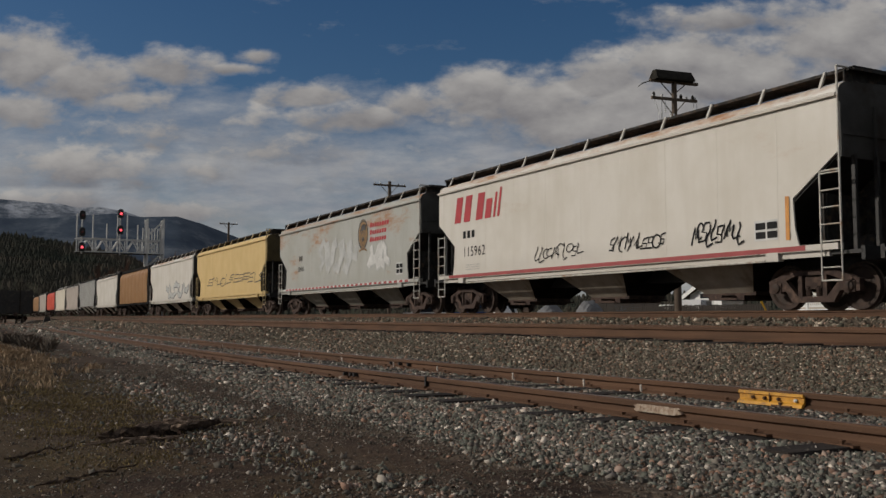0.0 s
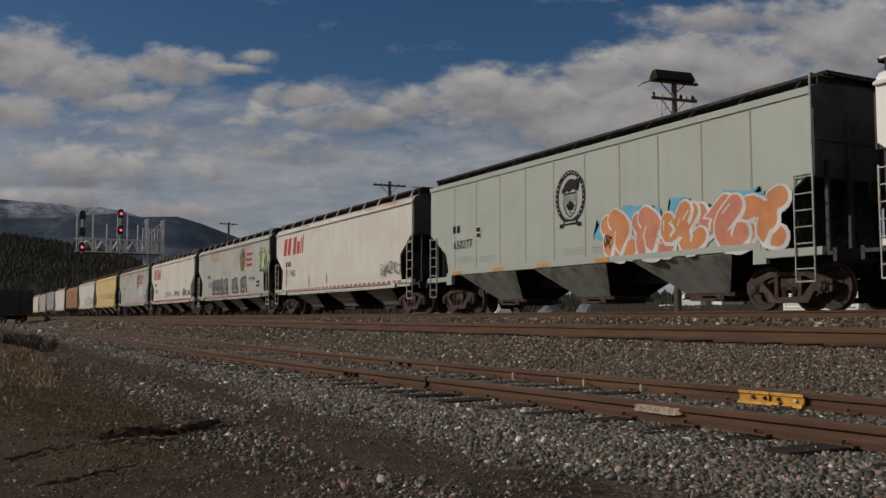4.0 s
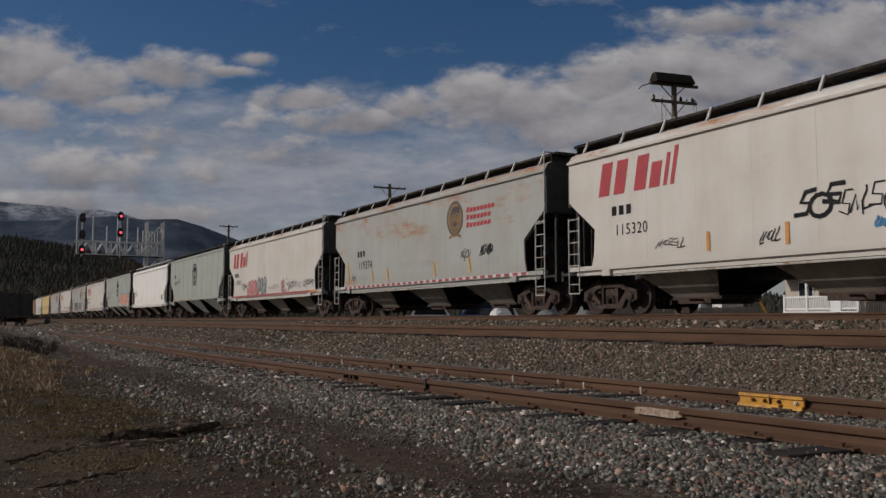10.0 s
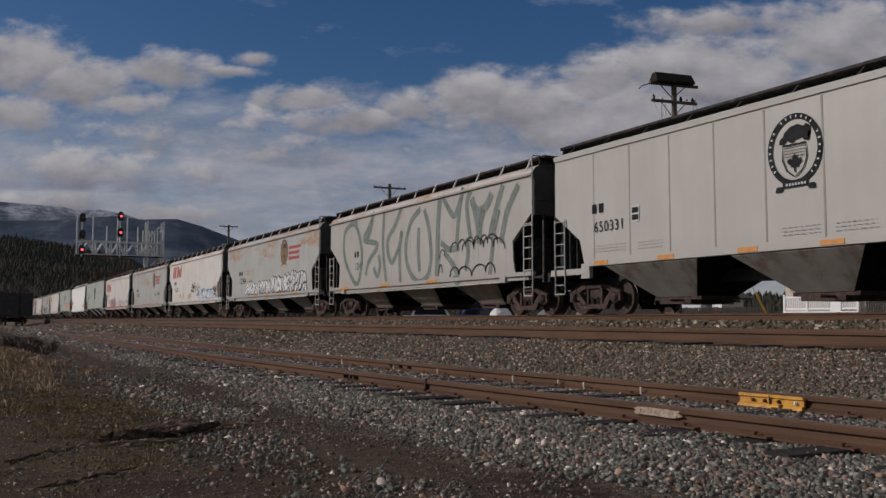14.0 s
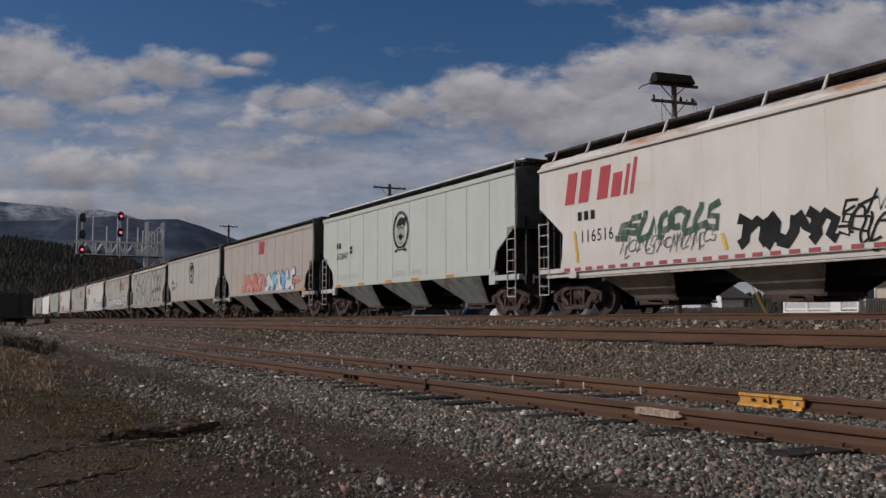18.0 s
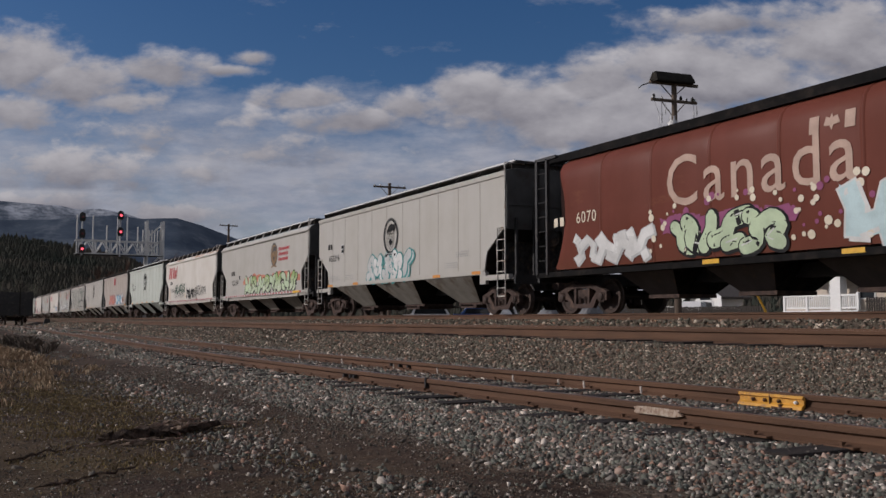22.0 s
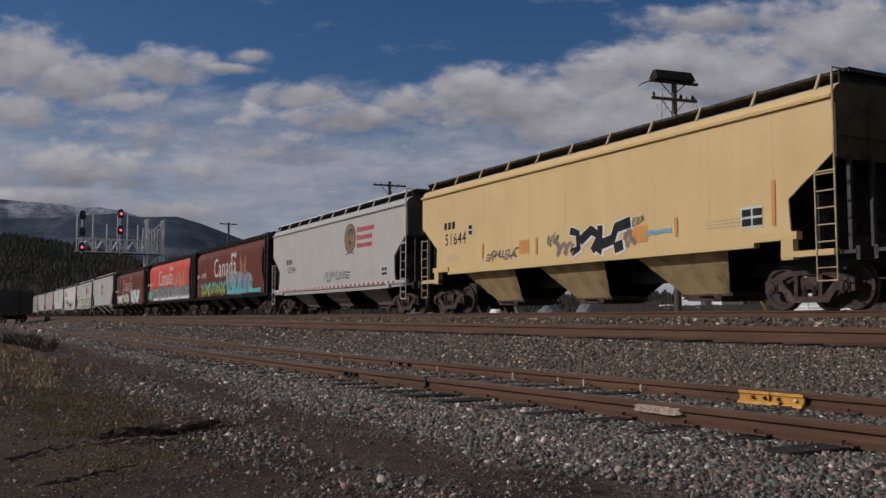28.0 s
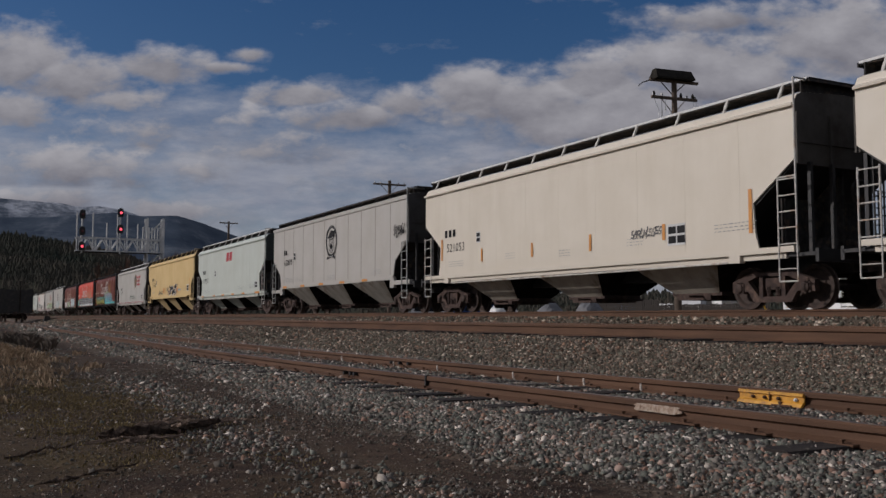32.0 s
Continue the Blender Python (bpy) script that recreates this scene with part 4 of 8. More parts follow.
# end-wall paints: each colour darkened for the end's shade, with dark stains
SHADED_END = {key: surface(key + "_sooty_end", tuple(0.30 * v + 0.01 for v in c), tuple(0.18 * v + 0.01 for v in c), 1.4, 0.85, 0, 0.2, 30, stain=(0.05, 0.04, 0.034))
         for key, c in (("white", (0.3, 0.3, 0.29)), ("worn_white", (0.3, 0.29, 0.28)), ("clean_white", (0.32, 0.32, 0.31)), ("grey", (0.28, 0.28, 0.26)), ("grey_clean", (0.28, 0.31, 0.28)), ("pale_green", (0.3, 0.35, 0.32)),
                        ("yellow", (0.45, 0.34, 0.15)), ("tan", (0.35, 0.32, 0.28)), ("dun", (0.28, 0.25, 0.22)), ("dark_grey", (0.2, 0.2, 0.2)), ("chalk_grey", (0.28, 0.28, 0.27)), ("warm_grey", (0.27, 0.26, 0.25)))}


def freight_car(kind, paint, lead, label):
    """A car whose leading side edge stands at y = lead when the clip starts."""
    half = 8.15 if kind == "round" else KIT[kind]["half"]
    car = thing("hopper_car", label, "freight car", group="cars of the grain train")
    CARS.append((car, lead - half))
    KIND[car.name] = kind
    k, coat = KIT[kind], PAINT[paint]
    trim = MAT[TRIM.get(paint, "black")]
    if kind == "round":
        part("shell", k["shell"], car, material=coat)
        for m in k["frames"]:
            part("end_frame", m, car)
        for m in k["rail"]:
            part("board_rail", m, car)
    else:
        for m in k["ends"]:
            part("end_wall", m, car, material=SHADED_END[paint])
        for name in ("side", "eave", "sill"):
            for m in k[name]:
                part(m.name.split(".")[0], m, car, material=coat)
        part("roof", k["roof"], car, material=ROOF.get(paint, coat))
        for y in k["seams_at"]:
            part("seam", k["seam"], car, at=(0, y, 0), material=SEAM[paint] if kind == "ribbed" else coat)
        for e in (-1, 1):
            part("end_platform", k["platform"], car, at=pose(0, e * half, 0, 0, 0, 0 if e > 0 else 180))
            part("end_ladder", k["end_ladder"], car, at=pose(0, e * (half + 0.08), 0, 0, 0, 0 if e > 0 else 180))
            part("end_walkway", k["walkway"], car, at=pose(0, e * half, 0 if kind != "ribbed" else 0.06, 0, 0, 0 if e > 0 else 180))
        for m in k["web"]:
            part("web_plate", m, car)
        for e in (-1, 1):
            part("end_bulkhead", k["bulkhead"], car, at=(0, e * (half - 0.62), 0))
        part("brake_wheel", k["brake_wheel"], car, at=pose(-0.1, -half - 0.32, 2.35, 0, 0, 180))
        part("air_reservoir", k["reservoir"], car, at=(0.1, -half + 0.35, 1.32))
        if paint in ("clean_white", "pale_green", "tan", "chalk_grey"):
            part("board_edge", k["board_edge"], car)
        for e in (-1, 1):
            for x in (-1.2, -0.55, 0.55, 1.2):
                part("end_post", k["end_post"], car, at=(x, e * (half + 0.06), 0))
        for m in k["ladder_tail"] + k["ladder_head"]:
            part("ladder", m, car, material=trim)
        for y in k["posts_at"]:
            part("board_post", k["post"], car, at=(0, y, 0), material=trim if kind != "ribbed" else MAT["grating"])
        if k["pipe"]:
            part("brake_pipe", k["pipe"], car, material=trim)
    if kind == "round":
        for m in k["sill"]:
            part("side_sill", m, car)
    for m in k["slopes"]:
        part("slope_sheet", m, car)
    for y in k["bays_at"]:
        b = part("hopper_bay", k["bay"], car, at=(0, y, 0), material=BAY_PAINT[BAY[paint]])
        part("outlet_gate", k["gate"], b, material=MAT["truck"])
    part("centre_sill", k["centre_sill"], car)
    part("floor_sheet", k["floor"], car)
    for e in (-1, 1):
        part("coupler", k["coupler"], car, at=pose(0, e * (half + 0.42), 0, 0, 0, 0 if e > 0 else 180))
        add_truck(car, e * (half - 1.1 if kind != "round" else 7.4))
    part("hatch_trough", k["hatch"], car)
    for m in k["boards"]:
        part("running_board", m, car)
    return car


# the train, car by car, from its far head to its tail: kind, paint, leading edge at the start, look
TRAIN = [
    ("angled", "clean_white", 240.9, "plain white three-bay grain hopper car"), ("round", "bronze", 223.2, "orange-brown cylindrical hopper car"),
    ("angled", "dun", 205.5, "dull olive-grey grain hopper car"), ("round", "red", 187.9, "faded red cylindrical hopper car"),
    ("angled", "tan", 170.3, "cream grain hopper car"), ("angled", "dun", 152.7, "beige grain hopper car with worn paint"),
    ("ribbed", "dark_grey", 135.1, "dark grey ribbed grain hopper car"), ("angled", "white", 117.4, "white grain hopper car with red lettering and scrawls"),
    ("round", "bronze", 99.8, "bronze-brown cylindrical hopper car"), ("angled", "white", 82.16, "white grain hopper car with grey scrawls"),
    ("angled", "yellow", 64.6, "mustard yellow grain hopper car with scrawls"), ("angled", "grey", 45.89, "pale grey hopper car with crest and white graffiti"),
    ("angled", "white", 28.05, "white hopper car with red lettering and thin tags"), ("angled", "grey", 10.45, "rust-streaked grey hopper car with dark graffiti"),
    ("angled", "white", -7.11, "white hopper car with large red lettering"), ("ribbed", "grey_clean", -24.93, "grey-green ribbed hopper car with blue and orange graffiti"),
    ("angled", "clean_white", -42.74, "clean white hopper car with small orange stripes"), ("ribbed", "grey_clean", -60.39, "grey-green ribbed hopper car with black crest"),
    ("angled", "white", -78.1, "white hopper car with red lettering and red and grey tags"), ("angled", "grey", -96.09, "rusty pale grey hopper car with gold crest"),
    ("angled", "white", -113.62, "white hopper car with bright blue graffiti"), ("angled", "grey", -131.28, "grey hopper car with gold crest and white graffiti"),
    ("angled", "worn_white", -149.06, "white hopper car covered by large green strokes"), ("ribbed", "warm_grey", -166.56, "warm grey ribbed hopper car with black crest"),
    ("ribbed", "dun", -184.03, "dull brownish hopper car with red and blue graffiti"), ("ribbed", "pale_green", -201.74, "pale grey-green ribbed hopper car with black crest"),
    ("angled", "white", -219.38, "white hopper car with red lettering and black graffiti"), ("angled", "chalk_grey", -237.02, "light grey hopper car with orange and green graffiti"),
    ("ribbed", "chalk_grey", -254.76, "light grey ribbed hopper car with crest and teal graffiti"), ("round", "brown", -273.55, "brown cylindrical hopper car with white wordmark and graffiti"),
    ("round", "red", -292.18, "bright red cylindrical hopper car with silver graffiti"), ("round", "brown", -310.26, "maroon cylindrical hopper car with turquoise graffiti"),
    ("angled", "chalk_grey", -328.17, "light grey hopper car with gold crest and red lettering"), ("long", "yellow", -345.86, "mustard yellow hopper car with black and white graffiti"),
    ("short", "pale_green", -364.62, "pale mint green hopper car with small red emblem"), ("ribbed", "warm_grey", -381.86, "grey ribbed hopper car with black crest and a small tag"),
    ("angled", "tan", -399.72, "cream tan hopper car with orange stripes"), ("angled", "tan", -417.5, "cream tan hopper car at the end of the view"),
]
HOPPERS = [freight_car(*row) for row in TRAIN]

# ---- poles beside the line ----
def utility_pole(at, height, arms, label):
    p = thing("utility_pole", label, "utility pole", at=at, group="poles along the line")
    part("shaft", Shape().bar((0, 0, 0), (0, 0, height), 0.17, 12, 0.12).mesh("shaft", MAT["pole_wood"], True), p)
    for z, half in arms:
        a = part("crossarm", Shape().box(-half, half, -0.06, 0.06, z - 0.06, z + 0.06).bar((-half * 0.55, 0.08, z), (0, 0.10, z - 0.7), 0.02).bar((half * 0.55, 0.08, z), (0, 0.10, z - 0.7), 0.02).mesh("crossarm", MAT["pole_wood"]), p)
        for x in (-0.92, -0.55, 0.55, 0.92):
            part("insulator", Shape().turned([(z + 0.06, 0.03), (z + 0.10, 0.05), (z + 0.14, 0.06), (z + 0.18, 0.04)], "z", 8, (x * half, 0, 0)).mesh("insulator", MAT["galvanised"]), a)
    return p


def hood(half, top):
    """A long hood of sheet metal: wide below, narrow above, slightly shorter along its top."""
    s = Shape()
    low = [(-half, -0.36, 0.0), (half, -0.36, 0.0), (half, 0.36, 0.0), (-half, 0.36, 0.0)]
    mid = [(-half, -0.36, 0.07), (half, -0.36, 0.07), (half, 0.36, 0.07), (-half, 0.36, 0.07)]
    upp = [(-top, -0.13, 0.46), (top, -0.13, 0.46), (top, 0.13, 0.46), (-top, 0.13, 0.46)]
    s.add(low + mid + upp, [(3, 2, 1, 0), (8, 9, 10, 11)] + [(j + i, j + (i + 1) % 4, j + 4 + (i + 1) % 4, j + 4 + i) for j in (0, 4) for i in range(4)])
    for x in (-half * 0.5, 0.0, half * 0.5):
        s.prism([(-0.375, 0.0), (-0.345, 0.07), (-0.145, 0.455), (-0.12, 0.47), (-0.12, 0.44)], "x", x - 0.02, x + 0.02)
    return s


pole = utility_pole(pose(28.5, 31.4, 0.1, 0, 0, -8), 11.35, [(10.55, 1.2)], "tall wooden utility pole with a long dark hood and cross-arm")
part("beam", Shape().box(-1.28, 1.26, -0.07, 0.07, 11.28, 11.40).mesh("beam", MAT["pole_wood"]), pole)
for k in (-1, 1):
    part("brace", Shape().bar((k * 0.62, 0.09, 11.28), (0, 0.14, 10.75), 0.025, 6).mesh("brace", MAT["dark_metal"]), pole)
part("panel", hood(1.0, 0.95).mesh("panel", MAT["dark_metal"]), pole, "long dark sloping hood, open below", at=(-0.10, 0, 11.37))
for x, z in ((-1.08, 10.61), (0.35, 10.61), (0.98, 10.61)):
    part("arm_bolt", Shape().turned([(z, 0.05), (z + 0.10, 0.075), (z + 0.16, 0.05), (z + 0.22, 0.02)], "z", 8, (x, 0, 0)).mesh("arm_bolt", MAT["dark_metal"]), pole)
part("drop_wire", Shape().pipe([(-1.10, 0, 10.58), (-0.98, -0.05, 10.2), (-0.86, -0.08, 9.9), (-0.92, -0.1, 9.5), (-0.62, -0.1, 9.2)], 0.012, 5).mesh("drop_wire", MAT["galvanised"]), pole)
part("stub", Shape().bar((-1.18, 0, 11.34), (-1.62, 0.1, 11.18), 0.025, 6).bar((-1.62, 0.1, 11.18), (-1.80, 0.1, 11.02), 0.02, 5).mesh("stub", MAT["dark_metal"]), pole)
for x, z0, z1 in ((-0.75, 10.4, 9.5), (-0.55, 10.4, 9.9), (0.95, 10.4, 9.85), (1.12, 10.4, 9.95), (-0.45, 9.5, 9.2)):
    part("hanging_insulator", Shape().turned([(z1 + (z0 - z1) * j / 10, 0.012 if j % 2 else (0.045 if j < 5 else 0.014)) for j in range(11)], "z", 7, (x, -0.12, 0)).mesh("hanging_insulator", MAT["galvanised"]), pole)
utility_pole(pose(28.5, 62.6, 0.1, 0, 0, -4), 10.9, [(10.6, 1.3)], "wooden utility pole with one cross-arm")
utility_pole(pose(28.5, 109.4, 0.1, 0, 0, 0), 12.1, [(11.9, 1.1)], "far wooden utility pole with one cross-arm")


# ---- signal gantry over the tracks ----
def signal_gantry():
    g = thing("signal_gantry", "galvanised lattice gantry with red signal lights", "railway signal", at=(0, 102.8, 0.2))
    s = Shape()
    for x in (17.8, 19.5):
        for y in (-0.6, 0.6):
            s.box(x - 0.09, x + 0.09, y - 0.09, y + 0.09, 0, 11.2)
    for i in range(6):
        z = 0.8 + i * 1.7
        for y in (-0.6, 0.6):
            s.bar((17.8, y, z), (19.5, y, z + 1.7), 0.05, 5)
    part("tower", s.mesh("tower", MAT["galvanised"]), g)
    s = Shape()
    for y in (-0.6, 0.6):
        for z in (7.45, 8.85):
            s.box(10.6, 19.5, y - 0.07, y + 0.07, z - 0.06, z + 0.06)
        for i in range(5):
            x = 11.0 + i * 1.55
            s.bar((x, y, 7.45), (x + 0.78, y, 8.85), 0.06, 5).bar((x + 0.78, y, 8.85), (x + 1.55, y, 7.45), 0.06, 5).bar((x, y, 7.45), (x, y, 8.85), 0.055, 5)
    part("truss", s.mesh("truss", MAT["galvanised"]), g)
    part("catwalk", Shape().box(10.6, 19.5, -0.8, 0.6, 7.34, 7.38).mesh("catwalk", MAT["dark_metal"]), g)
    for x in (10.8, 12.4, 13.8, 14.9, 15.9, 17.0, 17.55, 17.9, 18.2, 18.5, 18.8, 19.1, 19.35, 19.6):
        top = 10.3 if x > 17 else (11.6 if x in (10.8, 12.4, 14.9, 15.9) else 10.6)
        part("railing_post", Shape().bar((x, 0.7, 7.4), (x, 0.7, top), 0.075, 5).mesh("railing_post", MAT["galvanised"]), g)
    glow = bpy.data.materials.new("red_signal_glow")
    glow.use_nodes = True
    b = glow.node_tree.nodes["Principled BSDF"]
    b.inputs["Base Color"].default_value = (0.6, 0.02, 0.03, 1)
    b.inputs["Emission Color"].default_value = (1.0, 0.10, 0.13, 1)
    b.inputs["Emission Strength"].default_value = 1.6
    lens = surface("dark_red_lens", (0.12, 0.012, 0.012), (0.08, 0.01, 0.01), 5, 0.3, 0, 0, 40)
    for x, lights in ((11.15, ((11.2, 0), (9.45, 0), (7.85, 1))), (14.95, ((11.55, 1), (9.8, 1)))):
        m = part("signal_mast", Shape().bar((x, -0.75, 7.2), (x, -0.75, 12.1 if x > 12 else 11.6), 0.08, 8).mesh("signal_mast", MAT["galvanised"]), g)
        for z, lit in lights:
            part("signal_head", Shape().prism([(x - 0.26, z - 0.42), (x + 0.26, z - 0.42), (x + 0.32, z), (x + 0.26, z + 0.40), (x + 0.1, z + 0.52), (x - 0.1, z + 0.52), (x - 0.26, z + 0.40), (x - 0.32, z)], "y", -1.0, -0.85).turned([(-1.0, 0.16), (-1.25, 0.18)], "y", 12, (x, 0, z)).mesh("signal_head", MAT["black"]), m)
            part("signal_lens", Shape().turned([(-1.255, 0.14), (-1.29, 0.08)], "y", 12, (x, 0, z)).mesh("signal_lens", glow if lit else lens), m)
    return g


signal_gantry()

# ---- mountains and wooded hill ----
def hill(name, label, near, far, left, right, crest, rough, material, seed, steps=(150, 26)):
    """Land that rises from a near line to a crest; crest gives its height by bearing (degrees from the track)."""
    az = np.linspace(left, right, steps[0])
    rr = np.linspace(0, 1, steps[1])
    v = []
    for f in rr:
        for a in az:
            d = near + (far - near) * f
            x, y = d * math.sin(radians(a)), d * math.cos(radians(a))
            n = sum(noise.noise(Vector((x * o, y * o, seed * 9.0)) * (9.0 / far)) / o for o in (1, 2, 4, 8, 16))
            rise = f ** 1.15 * crest(a) * far
            v.append((x, y, -2 + rise * (1 + rough * n * (0.35 + 0.65 * f * (1 - f) * 4)) * 1.0))
    m, n = steps
    q = [(j * m + i, j * m + i + 1, (j + 1) * m + i + 1, (j + 1) * m + i) for j in range(n - 1) for i in range(m - 1)]
    me = bpy.data.meshes.new(name)
    me.from_pydata(v, [], q)
    me.shade_smooth()
    me.materials.append(material)
    return thing(name, label, "mountain", kind="structure", mesh=me)


def skyline(points):
    """Heights over the eye as a share of the distance, between a few bearings."""
    b, h = zip(*points)
    return lambda a: float(np.interp(a, b, h))


def snowy(name):
    """Bare slopes, blue-grey from distance haze put into their colour, with snow lying above a ragged line."""
    m, ns, ls, b = tree_of(name)
    co = ns.new("ShaderNodeTexCoord").outputs["Object"]
    sp = ns.new("ShaderNodeSeparateXYZ")
    ls.new(co, sp.inputs[0])
    n1, n2 = noise_of(ns, ls, co, 0.006, 6, None, 0.65), noise_of(ns, ls, co, 0.03, 4)
    line = maths(ns, ls, "ADD", sp.outputs["Z"], maths(ns, ls, "MULTIPLY", maths(ns, ls, "SUBTRACT", n1, 0.5), 140.0))
    gully = noise_of(ns, ls, co, 0.012, 6, (1.0, 0.5, 0.35), 0.7)
    snow = maths(ns, ls, "MULTIPLY", band(ns, ls, line, 330, 460), maths(ns, ls, "MULTIPLY", band(ns, ls, n2, 0.15, 0.55), band(ns, ls, gully, 0.36, 0.60)))
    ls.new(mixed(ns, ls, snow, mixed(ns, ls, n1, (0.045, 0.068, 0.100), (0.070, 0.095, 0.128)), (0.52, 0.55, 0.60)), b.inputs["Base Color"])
    b.inputs["Roughness"].default_value, b.inputs["Specular IOR Level"].default_value = 1.0, 0.05
    return m


MAT["snow_peak"] = snowy("snowy_mountain")
# the blue of distant haze is mixed into the ridge's own colour
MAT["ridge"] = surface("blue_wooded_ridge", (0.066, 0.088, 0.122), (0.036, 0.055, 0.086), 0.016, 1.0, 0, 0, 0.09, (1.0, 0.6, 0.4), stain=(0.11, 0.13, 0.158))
MAT["hill_floor"] = surface("dark_hill_floor", (0.04, 0.045, 0.028), (0.06, 0.056, 0.036), 0.03, 1.0, 0, 0, 0.5)
MAT["conifer"] = surface("dark_conifer", (0.034, 0.042, 0.034), (0.082, 0.070, 0.056), 0.010, 1.0, 0, 0, 0.25)
hill("snow_mountain", "far haze-blue mountain with snow along its crest", 2900, 4300, -25, 12, skyline([(-25, 0.11), (-2, 0.117), (2, 0.117), (5, 0.116), (6, 0.112), (7.2, 0.114), (8.5, 0.110), (10, 0.102), (12, 0.085)]), 0.03, MAT["snow_peak"], 3)
hill("blue_ridge", "dark haze-blue wooded mountain ridge", 1700, 2800, -25, 30, skyline([(-25, 0.10), (0, 0.097), (4, 0.101), (8, 0.108), (9.5, 0.105), (11.6, 0.107), (13, 0.100), (14.5, 0.090), (16, 0.08), (20, 0.05), (30, 0.03)]), 0.03, MAT["ridge"], 7)
wood = skyline([(-25, 0.085), (0, 0.080), (3, 0.079), (6, 0.071), (8, 0.064), (10, 0.053), (12, 0.04), (16, 0.028), (24, 0.022), (62, 0.026)])
hill("wooded_hill", "dark hill under conifer forest", 420, 1150, -25, 62, wood, 0.05, MAT["hill_floor"], 11)


def conifers(n, seed):
    """Firs on the hill, each a stack of ragged cones."""
    r = random.Random(seed)
    vs, fs = [], []
    for _ in range(n):
        f, a = r.random() ** 0.7, r.uniform(-8, 20) if r.random() < 0.75 else r.uniform(20, 60)
        d = 420 + 730 * f
        x, y = d * math.sin(radians(a)), d * math.cos(radians(a))
        z = -4 + f ** 1.15 * wood(a) * 1150
        h = d * r.choice((0.005, 0.006, 0.008, 0.010)) * r.uniform(0.8, 1.2)
        for j in range(2):
            k, base, top, rad = 6, z + h * (0.05 + 0.36 * j), z + h * (0.62 + 0.38 * j), h * (0.36 - 0.12 * j)
            s, b = r.uniform(0, 6.28), len(vs)
            vs.append((x, y, top))
            for i in range(k):
                q = rad * r.uniform(0.6, 1.25)
                vs.append((x + q * math.cos(s + i * 6.283 / k), y + q * math.sin(s + i * 6.283 / k), base + r.uniform(-0.04, 0.04) * h))
            fs += [(b, b + 1 + i, b + 1 + (i + 1) % k) for i in range(k)]
    me = bpy.data.meshes.new("forest")
    me.from_pydata(vs, [], fs)
    me.materials.append(MAT["conifer"])
    return thing("forest", "dense dark green conifer forest on the hillside", "forest", kind="stuff", mesh=me)


conifers(22000, 8)


# ---- clouds: a far sheet of sky that drifts ----
def cloud_material():
    m = bpy.data.materials.new("drifting_clouds")
    m.use_nodes = True
    ns, ls = m.node_tree.nodes, m.node_tree.links
    ns.clear()
    out = ns.new("ShaderNodeOutputMaterial")
    co = ns.new("ShaderNodeTexCoord").outputs["Object"]
    sp = ns.new("ShaderNodeSeparateXYZ")
    ls.new(co, sp.inputs[0])
    px, pz = maths(ns, ls, "DIVIDE", sp.outputs["X"], sp.outputs["Y"]), maths(ns, ls, "DIVIDE", sp.outputs["Z"], sp.outputs["Y"])
    cv = ns.new("ShaderNodeCombineXYZ")
    ls.new(px, cv.inputs[0]), ls.new(pz, cv.inputs[1])
    flat = cv.outputs[0]
    w1 = noise_of(ns, ls, flat, 8, 5, (0.8, 1.35, 1), 0.52)
    w2 = noise_of(ns, ls, flat, 26, 7, (0.8, 1.4, 1), 0.58)
    lump = shade = None
    # (across, up, half width, half height, strength) of the larger clouds; shade: how high in its cloud a point lies
    for cx, cz, rx, rz, k in CLOUDS:
        dx = maths(ns, ls, "DIVIDE", maths(ns, ls, "SUBTRACT", px, cx), rx)
        dz = maths(ns, ls, "DIVIDE", maths(ns, ls, "SUBTRACT", pz, cz), rz)
        d = maths(ns, ls, "SQRT", maths(ns, ls, "ADD", maths(ns, ls, "MULTIPLY", dx, dx), maths(ns, ls, "MULTIPLY", dz, dz)))
        e = maths(ns, ls, "MULTIPLY", maths(ns, ls, "SUBTRACT", 1.0, d), k)
        if lump is None:
            lump, shade = e, dz
            continue
        lead = band(ns, ls, maths(ns, ls, "SUBTRACT", e, lump), -0.15, 0.15)
        shade = maths(ns, ls, "ADD", shade, maths(ns, ls, "MULTIPLY", maths(ns, ls, "SUBTRACT", dz, shade), lead))
        lump = maths(ns, ls, "SMOOTH_MAX", lump, e)
        lump.node.inputs[2].default_value = 0.15
    rag = maths(ns, ls, "ADD", maths(ns, ls, "MULTIPLY", maths(ns, ls, "SUBTRACT", w1, 0.5), 2.5), maths(ns, ls, "MULTIPLY", maths(ns, ls, "SUBTRACT", w2, 0.5), 2.5))
    dens = maths(ns, ls, "ADD", lump, rag)
    cover = band(ns, ls, dens, -0.36, 0.72)
    cover.node.interpolation_type = "SMOOTHSTEP"
    # thin streaked haze that thickens towards the mountains
    wisp = noise_of(ns, ls, flat, 6, 8, (1.0, 2.6, 1), 0.66)
    streaks = noise_of(ns, ls, flat, 9, 7, (1.0, 4.2, 1), 0.6)
    thick = maths(ns, ls, "ADD", band(ns, ls, pz, 0.285, 0.165), maths(ns, ls, "MULTIPLY", maths(ns, ls, "SUBTRACT", wisp, 0.52), 2.6))
    veil = maths(ns, ls, "MULTIPLY", band(ns, ls, thick, 0.12, 1.05), 0.86)
    haze = mixed(ns, ls, band(ns, ls, streaks, 0.32, 0.66), (0.215, 0.228, 0.262), (0.345, 0.345, 0.352))
    whole = maths(ns, ls, "MAXIMUM", cover, veil)
